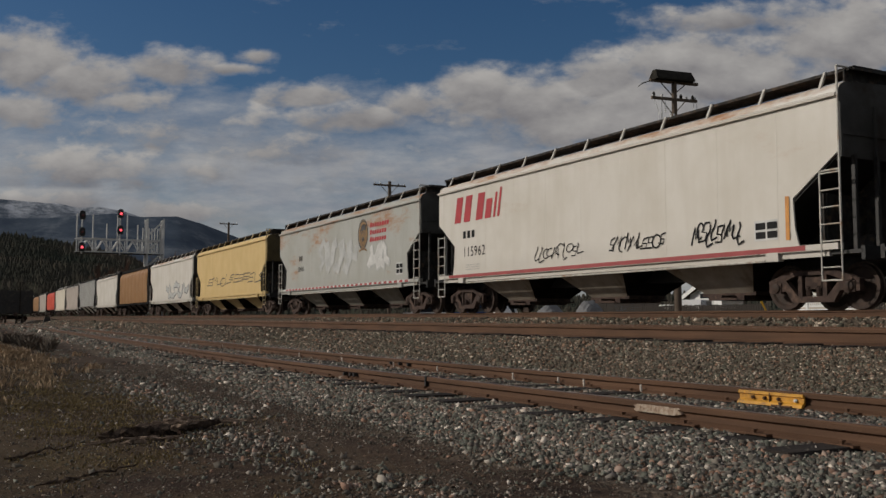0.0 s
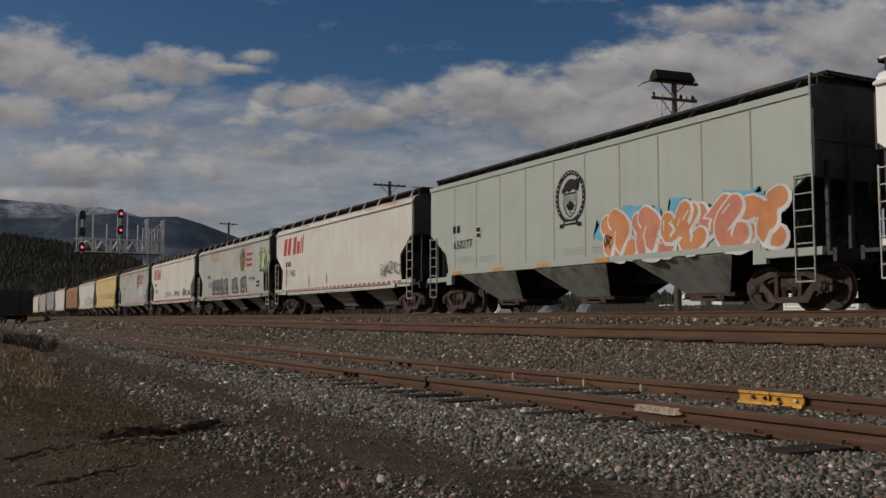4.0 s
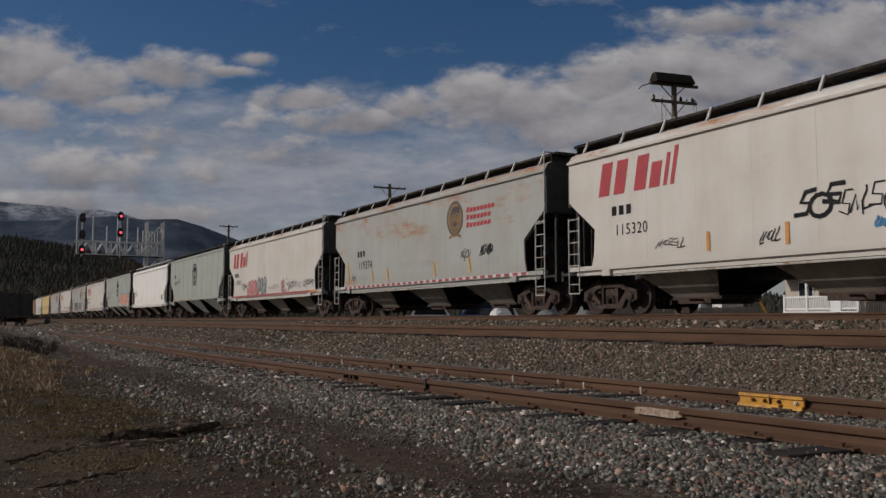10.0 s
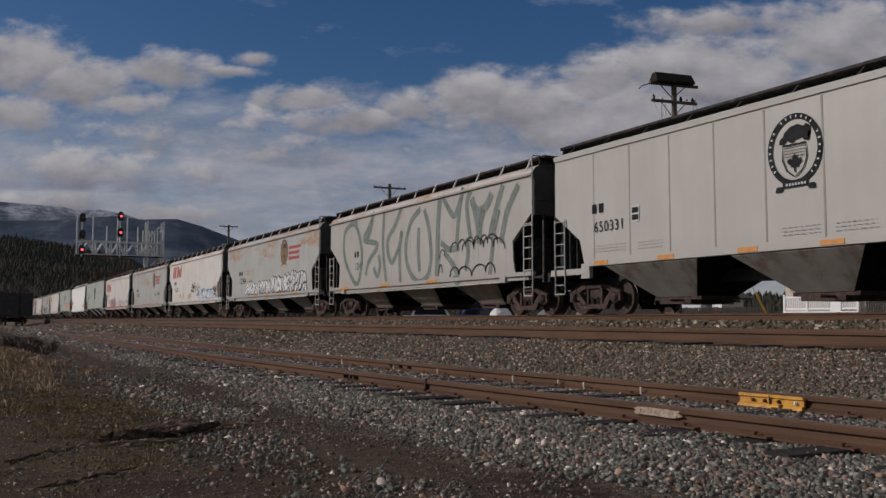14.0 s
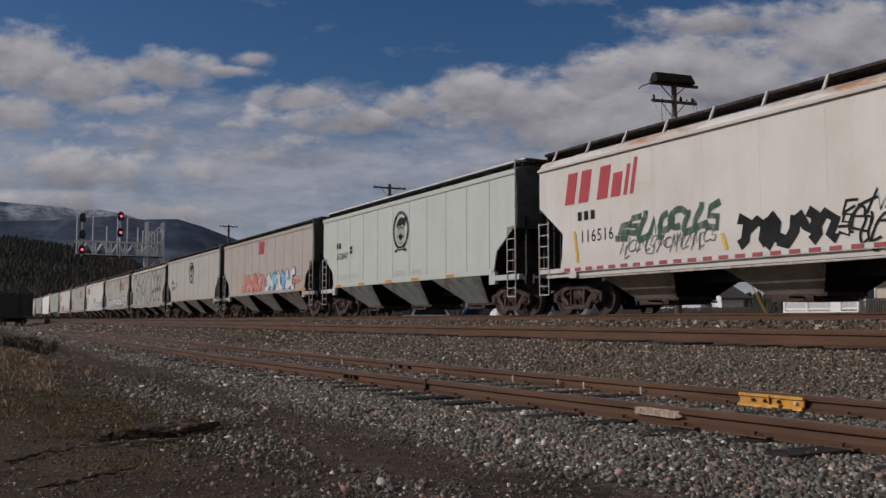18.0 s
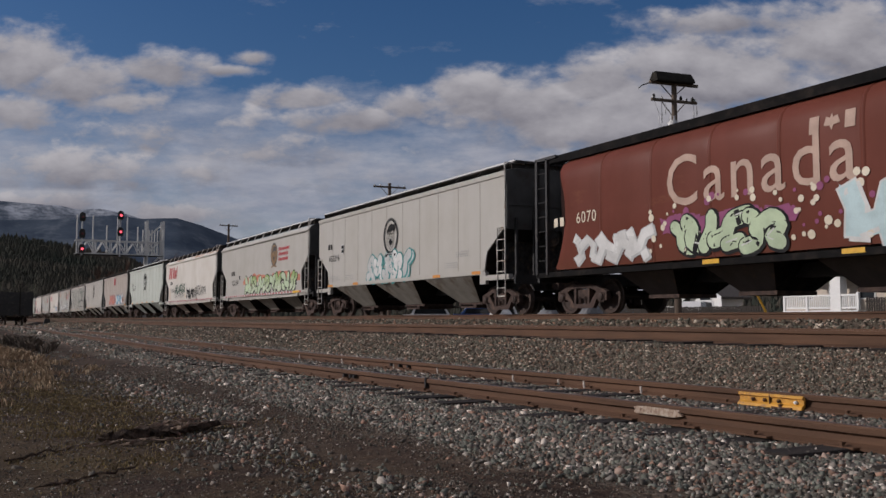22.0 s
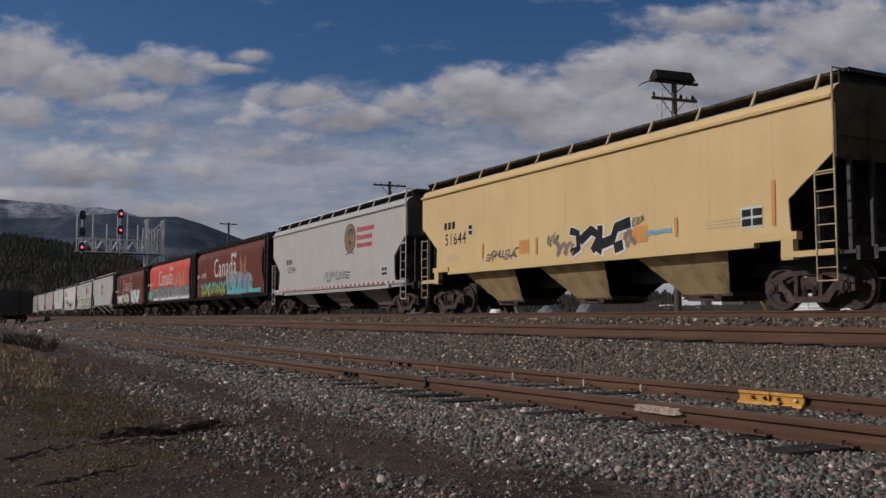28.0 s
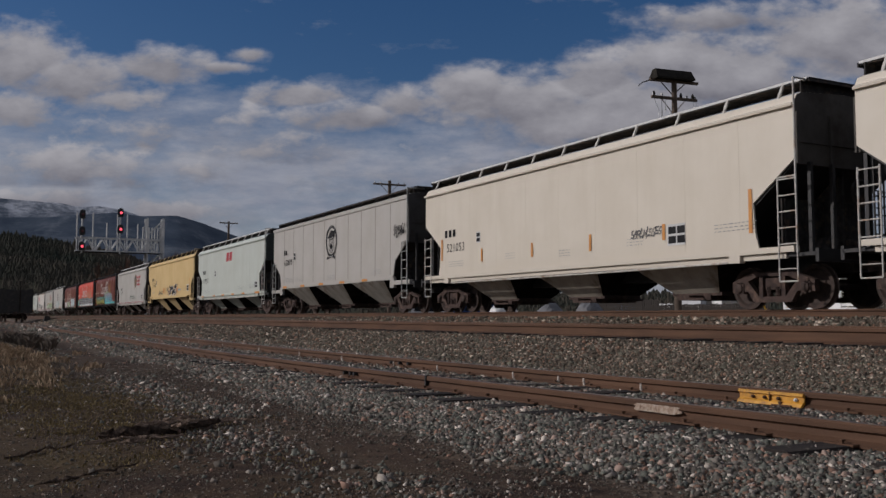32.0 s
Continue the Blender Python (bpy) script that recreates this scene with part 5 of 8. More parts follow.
    # lit from above: thickness against the thickness a little higher up
    mp = ns.new("ShaderNodeMapping")
    mp.inputs["Location"].default_value = (-0.008, 0.018, 0)
    ls.new(flat, mp.inputs["Vector"])
    up1 = noise_of(ns, ls, mp.outputs[0], 8, 5, (0.8, 1.35, 1), 0.52)
    up2 = noise_of(ns, ls, mp.outputs[0], 26, 7, (0.8, 1.4, 1), 0.58)
    edge = maths(ns, ls, "ADD", maths(ns, ls, "MULTIPLY", maths(ns, ls, "SUBTRACT", w1, up1), 2.2), maths(ns, ls, "MULTIPLY", maths(ns, ls, "SUBTRACT", w2, up2), 0.7))
    bright = maths(ns, ls, "ADD", maths(ns, ls, "MULTIPLY", band(ns, ls, shade, -0.9, 1.0), 0.75), maths(ns, ls, "ADD", edge, 0.12))
    c = mixed(ns, ls, bright, (0.158, 0.155, 0.167), (0.362, 0.352, 0.345))
    c = mixed(ns, ls, cover, haze, c)
    em = ns.new("ShaderNodeEmission")
    ls.new(c, em.inputs["Color"])
    em.inputs["Strength"].default_value = 1.0
    mx, tr = ns.new("ShaderNodeMixShader"), ns.new("ShaderNodeBsdfTransparent")
    ls.new(whole, mx.inputs[0]), ls.new(tr.outputs[0], mx.inputs[1]), ls.new(em.outputs[0], mx.inputs[2])
    ls.new(mx.outputs[0], out.inputs["Surface"])
    return m


HIGH = [(-0.468, 0.286, 0.074, 0.043, 1.3), (-0.392, 0.261, 0.093, 0.032, 1.3), (-0.314, 0.275, 0.059, 0.021, 1.2), (-0.479, 0.229, 0.080, 0.025, 1.1), (-0.350, 0.240, 0.074, 0.019, 1.0),
        (-0.229, 0.275, 0.030, 0.007, 1.1), (-0.207, 0.290, 0.022, 0.009, 1.1), (-0.153, 0.247, 0.049, 0.015, 1.1), (-0.090, 0.219, 0.080, 0.020, 1.2), (-0.024, 0.235, 0.056, 0.022, 1.3)]
EAST = [(0.041, 0.248, 0.059, 0.032, 1.4), (0.110, 0.229, 0.105, 0.052, 1.5), (0.170, 0.261, 0.059, 0.032, 1.4), (0.229, 0.219, 0.123, 0.059, 1.6), (0.324, 0.274, 0.130, 0.059, 1.6),
        (0.345, 0.328, 0.117, 0.019, 1.3), (0.439, 0.312, 0.136, 0.059, 1.7), (0.435, 0.210, 0.148, 0.068, 1.6), (0.141, 0.166, 0.117, 0.028, 1.1)]
LOW = [(-0.420, 0.166, 0.150, 0.022, 0.45), (-0.261, 0.161, 0.050, 0.018, 0.5), (-0.284, 0.205, 0.100, 0.022, 0.5), (-0.282, 0.114, 0.110, 0.016, 0.8), (-0.190, 0.185, 0.110, 0.020, 0.4),
       (-0.450, 0.128, 0.120, 0.014, 0.7), (-0.090, 0.147, 0.100, 0.020, 0.4)]
CLOUDS = HIGH + EAST + LOW


def cloud_sheet():
    az, el = np.radians(np.linspace(-62, 62, 40)), np.radians(np.linspace(-0.5, 42, 16))
    v = [(4600 * math.cos(e) * math.sin(a), 4600 * math.cos(e) * math.cos(a), 4600 * math.sin(e)) for e in el for a in az]
    q = [(j * 40 + i, j * 40 + i + 1, (j + 1) * 40 + i + 1, (j + 1) * 40 + i) for j in range(15) for i in range(39)]
    me = bpy.data.meshes.new("clouds")
    me.from_pydata(v, [], q)
    me.materials.append(cloud_material())
    return thing("clouds", "grey and white clouds drifting over a blue sky", "clouds", at=pose(0, 0, 0.75, 0, 0, -HEADING), kind="structure", mesh=me)


clouds = cloud_sheet()

# ---- signs and spray paint on the cars; u runs back from the leading edge, z up from the rail ----
SPRAY = {"faded_cream": (0.56, 0.40, 0.32), "faded_white": (0.66, 0.60, 0.56), "pale_grey": (0.56, 0.57, 0.56), "chalk": (0.72, 0.72, 0.70), "white_spray": (0.80, 0.80, 0.78), "soot_grey": (0.12, 0.12, 0.125), "slate": (0.17, 0.19, 0.20),
         "spring_green": (0.33, 0.46, 0.15), "pale_green_spray": (0.55, 0.66, 0.42), "orange_spray": (0.68, 0.28, 0.12), "salmon": (0.66, 0.26, 0.17), "sky_blue": (0.18, 0.48, 0.66),
         "rose": (0.58, 0.27, 0.26), "brick_red": (0.42, 0.10, 0.10), "fog": (0.36, 0.37, 0.38), "azure": (0.06, 0.25, 0.50), "navy": (0.03, 0.06, 0.16), "forest_green": (0.055, 0.12, 0.085),
         "pale_lime": (0.56, 0.68, 0.46), "leaf_spray": (0.25, 0.45, 0.12), "teal": (0.06, 0.27, 0.27), "magenta": (0.32, 0.09, 0.20), "ice": (0.56, 0.72, 0.74), "silver": (0.30, 0.30, 0.31),
         "straw": (0.55, 0.285, 0.16), "dull_straw": (0.34, 0.165, 0.065), "olive_spray": (0.27, 0.30, 0.08), "plum": (0.16, 0.08, 0.18), "plum_dull": (0.27, 0.19, 0.17), "turquoise": (0.12, 0.50, 0.52),
         "grey_green": (0.235, 0.275, 0.245)}
for key, colour in SPRAY.items():
    MAT[key] = surface(key + "_paint", colour, tuple(v * 0.78 for v in colour), 2.2, 0.65, 0, 0.05, 45)
for key in ("grey_green", "soot_grey", "forest_green"):
    # thin, uneven coats that let the car's paint through
    ns, ls = MAT[key].node_tree.nodes, MAT[key].node_tree.links
    where = ns.new("ShaderNodeTexCoord").outputs["Object"]
    ls.new(maths(ns, ls, "MAXIMUM", 0.5, band(ns, ls, noise_of(ns, ls, where, 5.0, 6, (1.0, 1.2, 0.5), 0.7), 0.15, 0.6)), ns["Principled BSDF"].inputs["Alpha"])


def half_of(car):
    return {"round": 8.15, "long": 8.77, "short": 7.86}.get(KIND[car.name], HALF)


def skin(car, z):
    """How far out the side of a car lies at a height."""
    if KIND[car.name] != "round":
        return WIDE
    return shell_x(z)


def decal(car, name, polys, style, layer=1, label="", under=None):
    """Paint on the side that faces the yard: outlines laid onto the sheet."""
    bm, shared = bmesh.new(), {}
    for i, poly in enumerate(polys):
        vs = []
        for u, z in poly:
            key = (round(u, 5), round(z, 5))
            if key not in shared:
                shared[key] = bm.verts.new((-0.0003 * (i % 9), -u, z))
            vs.append(shared[key])
        try:
            bm.faces.new(vs)
        except ValueError:
            pass
    bmesh.ops.triangulate(bm, faces=bm.faces[:])
    return lay(car, name, bm, style, layer, label, under)


def lay(car, name, bm, style, layer, label, under=None):
    if KIND[car.name] == "round":
        for _ in range(3):
            long = [e for e in bm.edges if e.calc_length() > 0.22]
            if long:
                bmesh.ops.subdivide_edges(bm, edges=long, cuts=1)
                bmesh.ops.triangulate(bm, faces=[f for f in bm.faces if len(f.verts) > 4])
    h = half_of(car)
    ribs = 0.016 if KIND[car.name] == "ribbed" else (0.012 if KIND[car.name] == "round" else 0.006)
    for v in bm.verts:
        v.co = Vector((v.co.x - (skin(car, v.co.z) + ribs + 0.0024 * layer), v.co.y + h, v.co.z))
    bmesh.ops.recalc_face_normals(bm, faces=bm.faces[:])
    for f in bm.faces:
        if f.normal.x > 0:
            f.normal_flip()
    me = bpy.data.meshes.new(name)
    bm.to_mesh(me)
    bm.free()
    me.materials.append(MAT[style])
    return part(name, me, under or car, label)


def ribbon(points, width):
    """A painted stroke along points, with mitred corners."""
    n, left, right = len(points), [], []
    for i, (u, z) in enumerate(points):
        a, b = points[max(0, i - 1)], points[min(n - 1, i + 1)]
        l = math.hypot(b[0] - a[0], b[1] - a[1]) or 1e-6
        nu, nz = -(b[1] - a[1]) / l * width / 2, (b[0] - a[0]) / l * width / 2
        left.append((u + nu, z + nz))
        right.append((u - nu, z - nz))
    return [[left[i], left[i + 1], right[i + 1], right[i]] for i in range(n - 1)]


def bar_poly(u, z, w, h, lean=0.0):
    return [(u, z), (u + w, z), (u + w + lean, z + h), (u + lean, z + h)]


def arc(cu, cz, ru, rz, a0, a1, n=14):
    return [(cu + ru * math.cos(radians(a0 + (a1 - a0) * i / n)), cz + rz * math.sin(radians(a0 + (a1 - a0) * i / n))) for i in range(n + 1)]


def wordmark(car, u, z, w, h):
    """The red brand word as slanting plain bars."""
    lean, polys, at = h * 0.22, [], 0.0
    for wide, tall, gap in ((0.15, 1.0, 0.05), (0.15, 1.0, 0.11), (0.15, 1.0, 0.035), (0.13, 0.72, 0.035), (0.045, 0.9, 0.035), (0.045, 1.05, 0.0)):
        polys.append(bar_poly(u + at * w, z, wide * w * 0.92, h * tall, lean * tall))
        at += wide + gap
    decal(car, "lettering", polys, "red", 1, "red brand lettering")


def mark(car, u, z, n, h, style):
    """Owner's initials as plain bars."""
    decal(car, "owner_mark", [bar_poly(u + i * h * 0.95, z, h * 0.60, h * 0.80) for i in range(n)], style, 1)


TEXT = {}


def number(car, text, u, z, h, style):
    """A car's number, in plain capitals height h."""
    if text not in TEXT:
        c = bpy.data.curves.new("number", "FONT")
        c.body, c.size, c.space_character, c.resolution_u = text, 1.0, 1.12, 3
        c.offset = 0.004 if text.isalpha() else 0.0
        ob = bpy.data.objects.new("number", c)
        scene.collection.objects.link(ob)
        TEXT[text] = bpy.data.meshes.new_from_object(ob.evaluated_get(bpy.context.evaluated_depsgraph_get()))
        bpy.data.objects.remove(ob)
    bm = bmesh.new()
    bm.from_mesh(TEXT[text])
    k = h / 0.70
    for v in bm.verts:
        v.co = Vector((0, -(u + v.co.x * k * 0.95), z + v.co.y * k))
    return lay(car, "number", bm, style, 1, "")


def parcel(word):
    """Leaves the first letter in a painted word and hangs the others on it as parts of their own."""
    bm = bmesh.new()
    bm.from_mesh(word.data)
    left, letters = set(bm.verts), []
    while left:
        heap, seen = [left.pop()], []
        while heap:
            v = heap.pop()
            seen.append(v)
            for e in v.link_edges:
                w = e.other_vert(v)
                if w in left:
                    left.discard(w)
                    heap.append(w)
        letters.append(seen)
    letters.sort(key=lambda vs: -max(v.co.y for v in vs))
    for vs in letters[1:]:
        index = {v: i for i, v in enumerate(vs)}
        me = bpy.data.meshes.new("letter")
        me.from_pydata([v.co[:] for v in vs], [], [[index[v] for v in f.verts] for f in bm.faces if f.verts[0] in index])
        me.materials.append(word.data.materials[0])
        part("letter", me, word)
    bmesh.ops.delete(bm, geom=[v for vs in letters[1:] for v in vs], context="VERTS")
    bm.to_mesh(word.data)
    bm.free()


def country_word(car, u, z, w, style):
    """The country's name in large letters, with a small flag over its end."""
    k = w / 2.8
    word = number(car, "Canada", u, z + 0.06, k * 0.66, style)
    word.name = "wordmark"
    parcel(word)
    f, fz, b, t = u + w * 0.835, z + 0.06 + k * 0.55, w * 0.046, k * 0.19
    leaf = [(0.0, 0.35), (0.35, 0.3), (0.45, 0.0), (0.55, 0.3), (0.95, 0.4), (0.75, 0.6), (0.8, 0.85), (0.55, 0.75), (0.48, 1.0), (0.36, 0.75), (0.15, 0.85), (0.22, 0.6)]
    flag = decal(car, "flag_mark", [bar_poly(f, fz, b, t, 0.02)], style, 1)
    decal(car, "flag_bar", [bar_poly(f + w * 0.165, fz, b, t, 0.02)], style, 1, under=flag)
    decal(car, "flag_leaf", [[(f + w * 0.07 + p * w * 0.08, fz + q * t) for p, q in leaf]], style, 1, under=flag)


LEAF = [(0.0, 1.0), (0.14, 0.72), (0.30, 0.80), (0.24, 0.42), (0.44, 0.60), (0.50, 0.48), (0.78, 0.52), (0.68, 0.30), (0.86, 0.20), (0.42, -0.14), (0.46, -0.32), (0.05, -0.24), (0.07, -0.75)]
BEAVER = [(-0.56, 0.20), (-0.52, 0.34), (-0.40, 0.40), (-0.36, 0.50), (-0.14, 0.64), (0.14, 0.68), (0.36, 0.60), (0.44, 0.66), (0.58, 0.58), (0.60, 0.44), (0.48, 0.38), (0.52, 0.18), (0.36, 0.20), (0.30, 0.30), (0.06, 0.26), (-0.10, 0.18), (-0.26, 0.28), (-0.40, 0.18)]


def crest(car, u, z, ru, rz, style):
    """A round crest: lettered ring, shield with bars and a leaf, a beast over it and a ribbon below."""
    gold = style == "gold"
    dark = "soot_grey" if gold else "ink"
    put = lambda pts: [(u + a * ru, z + b * rz) for a, b in pts]
    outer, inner = arc(u, z, ru, rz, 0, 360, 40), arc(u, z, ru * 0.82, rz * 0.84, 0, 360, 40)
    if gold:
        decal(car, "crest_field", [inner[:-1]], "gold", 1)
    ring = decal(car, "crest_ring", [[outer[i], outer[i + 1], inner[i + 1], inner[i]] for i in range(40)], dark, 2)
    marks = []
    for i, a in enumerate(range(-48, 229, 12)):
        if i % 8 != 7:
            c, s_ = math.cos(radians(a)), math.sin(radians(a))
            marks += ribbon([(u + ru * 0.87 * c, z + rz * 0.88 * s_), (u + ru * 0.95 * c, z + rz * 0.955 * s_)], ru * 0.05)
    decal(car, "crest_border", marks, "gold" if gold else "pale_grey", 3, under=ring)
    shield = [(-0.42, 0.14), (0.42, 0.14), (0.44, -0.26), (0.30, -0.56), (0.0, -0.76), (-0.30, -0.56), (-0.44, -0.26)]
    decal(car, "crest_shield", ribbon(put(shield + shield[:2]), ru * 0.045), dark, 3, under=ring)
    for j in range(4):
        decal(car, "crest_line", [bar_poly(u - ru * 0.38, z + rz * (0.06 - 0.085 * j), ru * 0.76, rz * 0.016)], dark, 2.5, under=ring)
    decal(car, "crest_leaf", [put([(a * 0.32, -0.40 + b * 0.30) for a, b in LEAF] + [(-a * 0.32, -0.40 + b * 0.30) for a, b in LEAF[:0:-1]])], dark, 3.2, under=ring)
    decal(car, "crest_beast", [put(BEAVER)], dark, 3, under=ring)
    band_ = [bar_poly(u - ru * 0.46, z - rz * 1.04, ru * 0.92, rz * 0.17), bar_poly(u - ru * 0.74, z - rz * 1.13, ru * 0.26, rz * 0.15, ru * 0.05), bar_poly(u + ru * 0.48, z - rz * 1.13, ru * 0.26, rz * 0.15, -ru * 0.05)]
    decal(car, "crest_ribbon", band_, "gold" if gold else "ink", 4, under=ring)
    decal(car, "ribbon_print", [bar_poly(u + ru * (-0.34 + 0.11 * i), z - rz * 0.99, ru * 0.07, rz * 0.07) for i in range(7)], dark if gold else "pale_grey", 5, under=ring)


def red_lines(car, u, z, w, drop):
    """Three lines of the railway's red name, as bars."""
    for i, n in enumerate((8, 7, 7)):
        step, tall = w / 8.2, drop * 0.27
        decal(car, "lettering", [bar_poly(u + j * step, z - i * drop / 2 - tall * 0.5, step * 0.76, tall * (1.25 if j == 0 else 1.0), 0.04) for j in range(n)], "red", 1, "faded red lettering" if i == 0 else "")


def small_emblem(car, u, z, w, h):
    """The red brand sign as two plain slanting blocks."""
    sign = decal(car, "emblem", [bar_poly(u, z + h * 0.14, w * 0.44, h * 0.72, 0.12)], "red", 1, "red painted emblem of two blocks")
    decal(car, "emblem_block", [bar_poly(u + w * 0.54, z + h * 0.14, w * 0.40, h * 0.72, 0.12)], "red", 1, under=sign)


def stripe(car, u, z0, z1, style):
    lean = 0.13 if style == "reflector_yellow" else 0.0
    decal(car, "stripe", [bar_poly(u - 0.05 + lean / 2, z0, 0.10, z1 - z0, -lean)], style, 4.6)


REFLECTORS = {}


def reflector(car, u, z, w, style):
    low = 1.33 if KIND[car.name] == "ribbed" else (1.12 if KIND[car.name] == "round" else 1.20)
    key = (round(w, 2), style)
    if key not in REFLECTORS:
        REFLECTORS[key] = Shape().box(-0.012, 0, -w / 2, w / 2, -0.05, 0.05).mesh("reflector", MAT[style])
    part("reflector", REFLECTORS[key], car, at=(-WIDE - {"ribbed": 0.032, "round": 0.035}.get(KIND[car.name], 0.052), half_of(car) - u, low))


def hazard_strip(car, white=True):
    """Red and white tape along the side sill."""
    h = half_of(car)
    t = part("tape", Shape().box(-0.006, 0, -h + 0.8, h - 0.8, -0.05, 0.05).mesh("tape", MAT["chalk" if white else "brick_red"]), car, at=(-WIDE - 0.052, 0, 1.205))
    if white:
        s = Shape()
        y = -h + 0.9
        while y < h - 1.2:
            s.box(-0.010, -0.006, y, y + 0.28, -0.045, 0.045)
            y += 0.48
        tagged(part("tape_print", s.mesh("tape_print", MAT["brick_red"]), t), kind="stuff")


def placard(car, u, z, w, h, style):
    decal(car, "placard", [bar_poly(u - w / 2, z - h / 2, w, h)], "chalk" if style == "ink" else style, 1)
    if style == "ink":
        n = 2 if w > 0.4 else 1
        decal(car, "placard_print", [bar_poly(u - w / 2 + w * (0.06 + i / n), z - h / 2 + h * (0.10 + 0.45 * j), w * (0.86 / n), h * 0.34) for i in range(n) for j in range(2)], "ink", 2)


def small_print(car, u, z, w, style):
    r = random.Random(int(u * 100))
    polys = []
    for row in range(3):
        x = 0.0
        while x < w:
            l = r.uniform(0.04, 0.14)
            polys.append(bar_poly(u + x, z - row * 0.075, min(l, w - x + 0.02), 0.016))
            x += l + 0.05
    decal(car, "small_print", polys, "fog", 1)


def blob(u, z, ru, rz, lean, r, n=12, jag=0.30):
    """An angular sprayed shape: a ragged block with corners and notches."""
    out = []
    for i in range(n):
        a = 2 * math.pi * (i + r.uniform(-0.25, 0.25)) / n
        k = 1 + r.uniform(-jag, jag * 0.6)
        c, s = math.copysign(abs(math.cos(a)) ** 0.5, math.cos(a)), math.copysign(abs(math.sin(a)) ** 0.5, math.sin(a))
        out.append((u + ru * k * c + lean * rz * s, z + rz * k * s))
    return out


SHARDS = [[[(-0.05, 0.0), (0.15, 0.55), (0.05, 1.0)], [(0.1, 0.2), (0.55, 0.35), (0.75, 0.8), (1.1, 0.95)], [(0.6, 0.0), (0.95, 0.12)]],
          [[(0.0, 0.85), (0.3, 0.6), (0.2, 0.15), (0.55, 0.0)], [(0.35, 1.0), (0.62, 0.7), (0.58, 0.3), (1.0, 0.05)]],
          [[(0.1, 0.05), (0.35, 0.3), (0.1, 0.7), (0.4, 1.0), (0.7, 0.75), (0.55, 0.4), (0.9, 0.0)]],
          [[(-0.1, 0.15), (0.2, 0.0), (0.45, 0.4), (0.3, 0.9)], [(0.5, 0.95), (0.7, 0.5), (1.0, 0.35), (1.1, 0.75)]],
          [[(0.0, 0.95), (0.25, 0.8), (0.3, 0.2), (0.05, 0.0)], [(0.35, 0.5), (0.75, 0.85), (1.05, 0.6), (0.85, 0.15), (1.1, 0.0)]]]


def fade(name, low, high, z0, z1):
    """Spray that fades from one colour to another up the side of the car, between two heights."""
    m = surface(name + "_paint", low, tuple(v * 0.85 for v in low), 2.2, 0.65, 0, 0.05, 45)
    ns, ls, b = m.node_tree.nodes, m.node_tree.links, m.node_tree.nodes["Principled BSDF"]
    base = b.inputs["Base Color"].links[0].from_socket
    where = ns.new("ShaderNodeTexCoord").outputs["Object"]
    sp = ns.new("ShaderNodeSeparateXYZ")
    ls.new(where, sp.inputs[0])
    z = maths(ns, ls, "ADD", sp.outputs["Z"], maths(ns, ls, "MULTIPLY", noise_of(ns, ls, where, 2.5, 4), 0.5))
    ls.new(mixed(ns, ls, band(ns, ls, z, z0 + 0.25, z1 + 0.25), base, high), b.inputs["Base Color"])
    MAT[name] = m


fade("olive_to_teal", (0.30, 0.31, 0.07), (0.05, 0.25, 0.24), 1.55, 2.15)
fade("aqua_to_grey", (0.10, 0.42, 0.45), (0.27, 0.26, 0.28), 1.7, 2.35)
fade("lime_to_green", (0.58, 0.66, 0.48), (0.27, 0.37, 0.14), 1.5, 2.1)
fade("pale_to_silver", (0.62, 0.63, 0.62), (0.23, 0.23, 0.24), 1.30, 1.62)


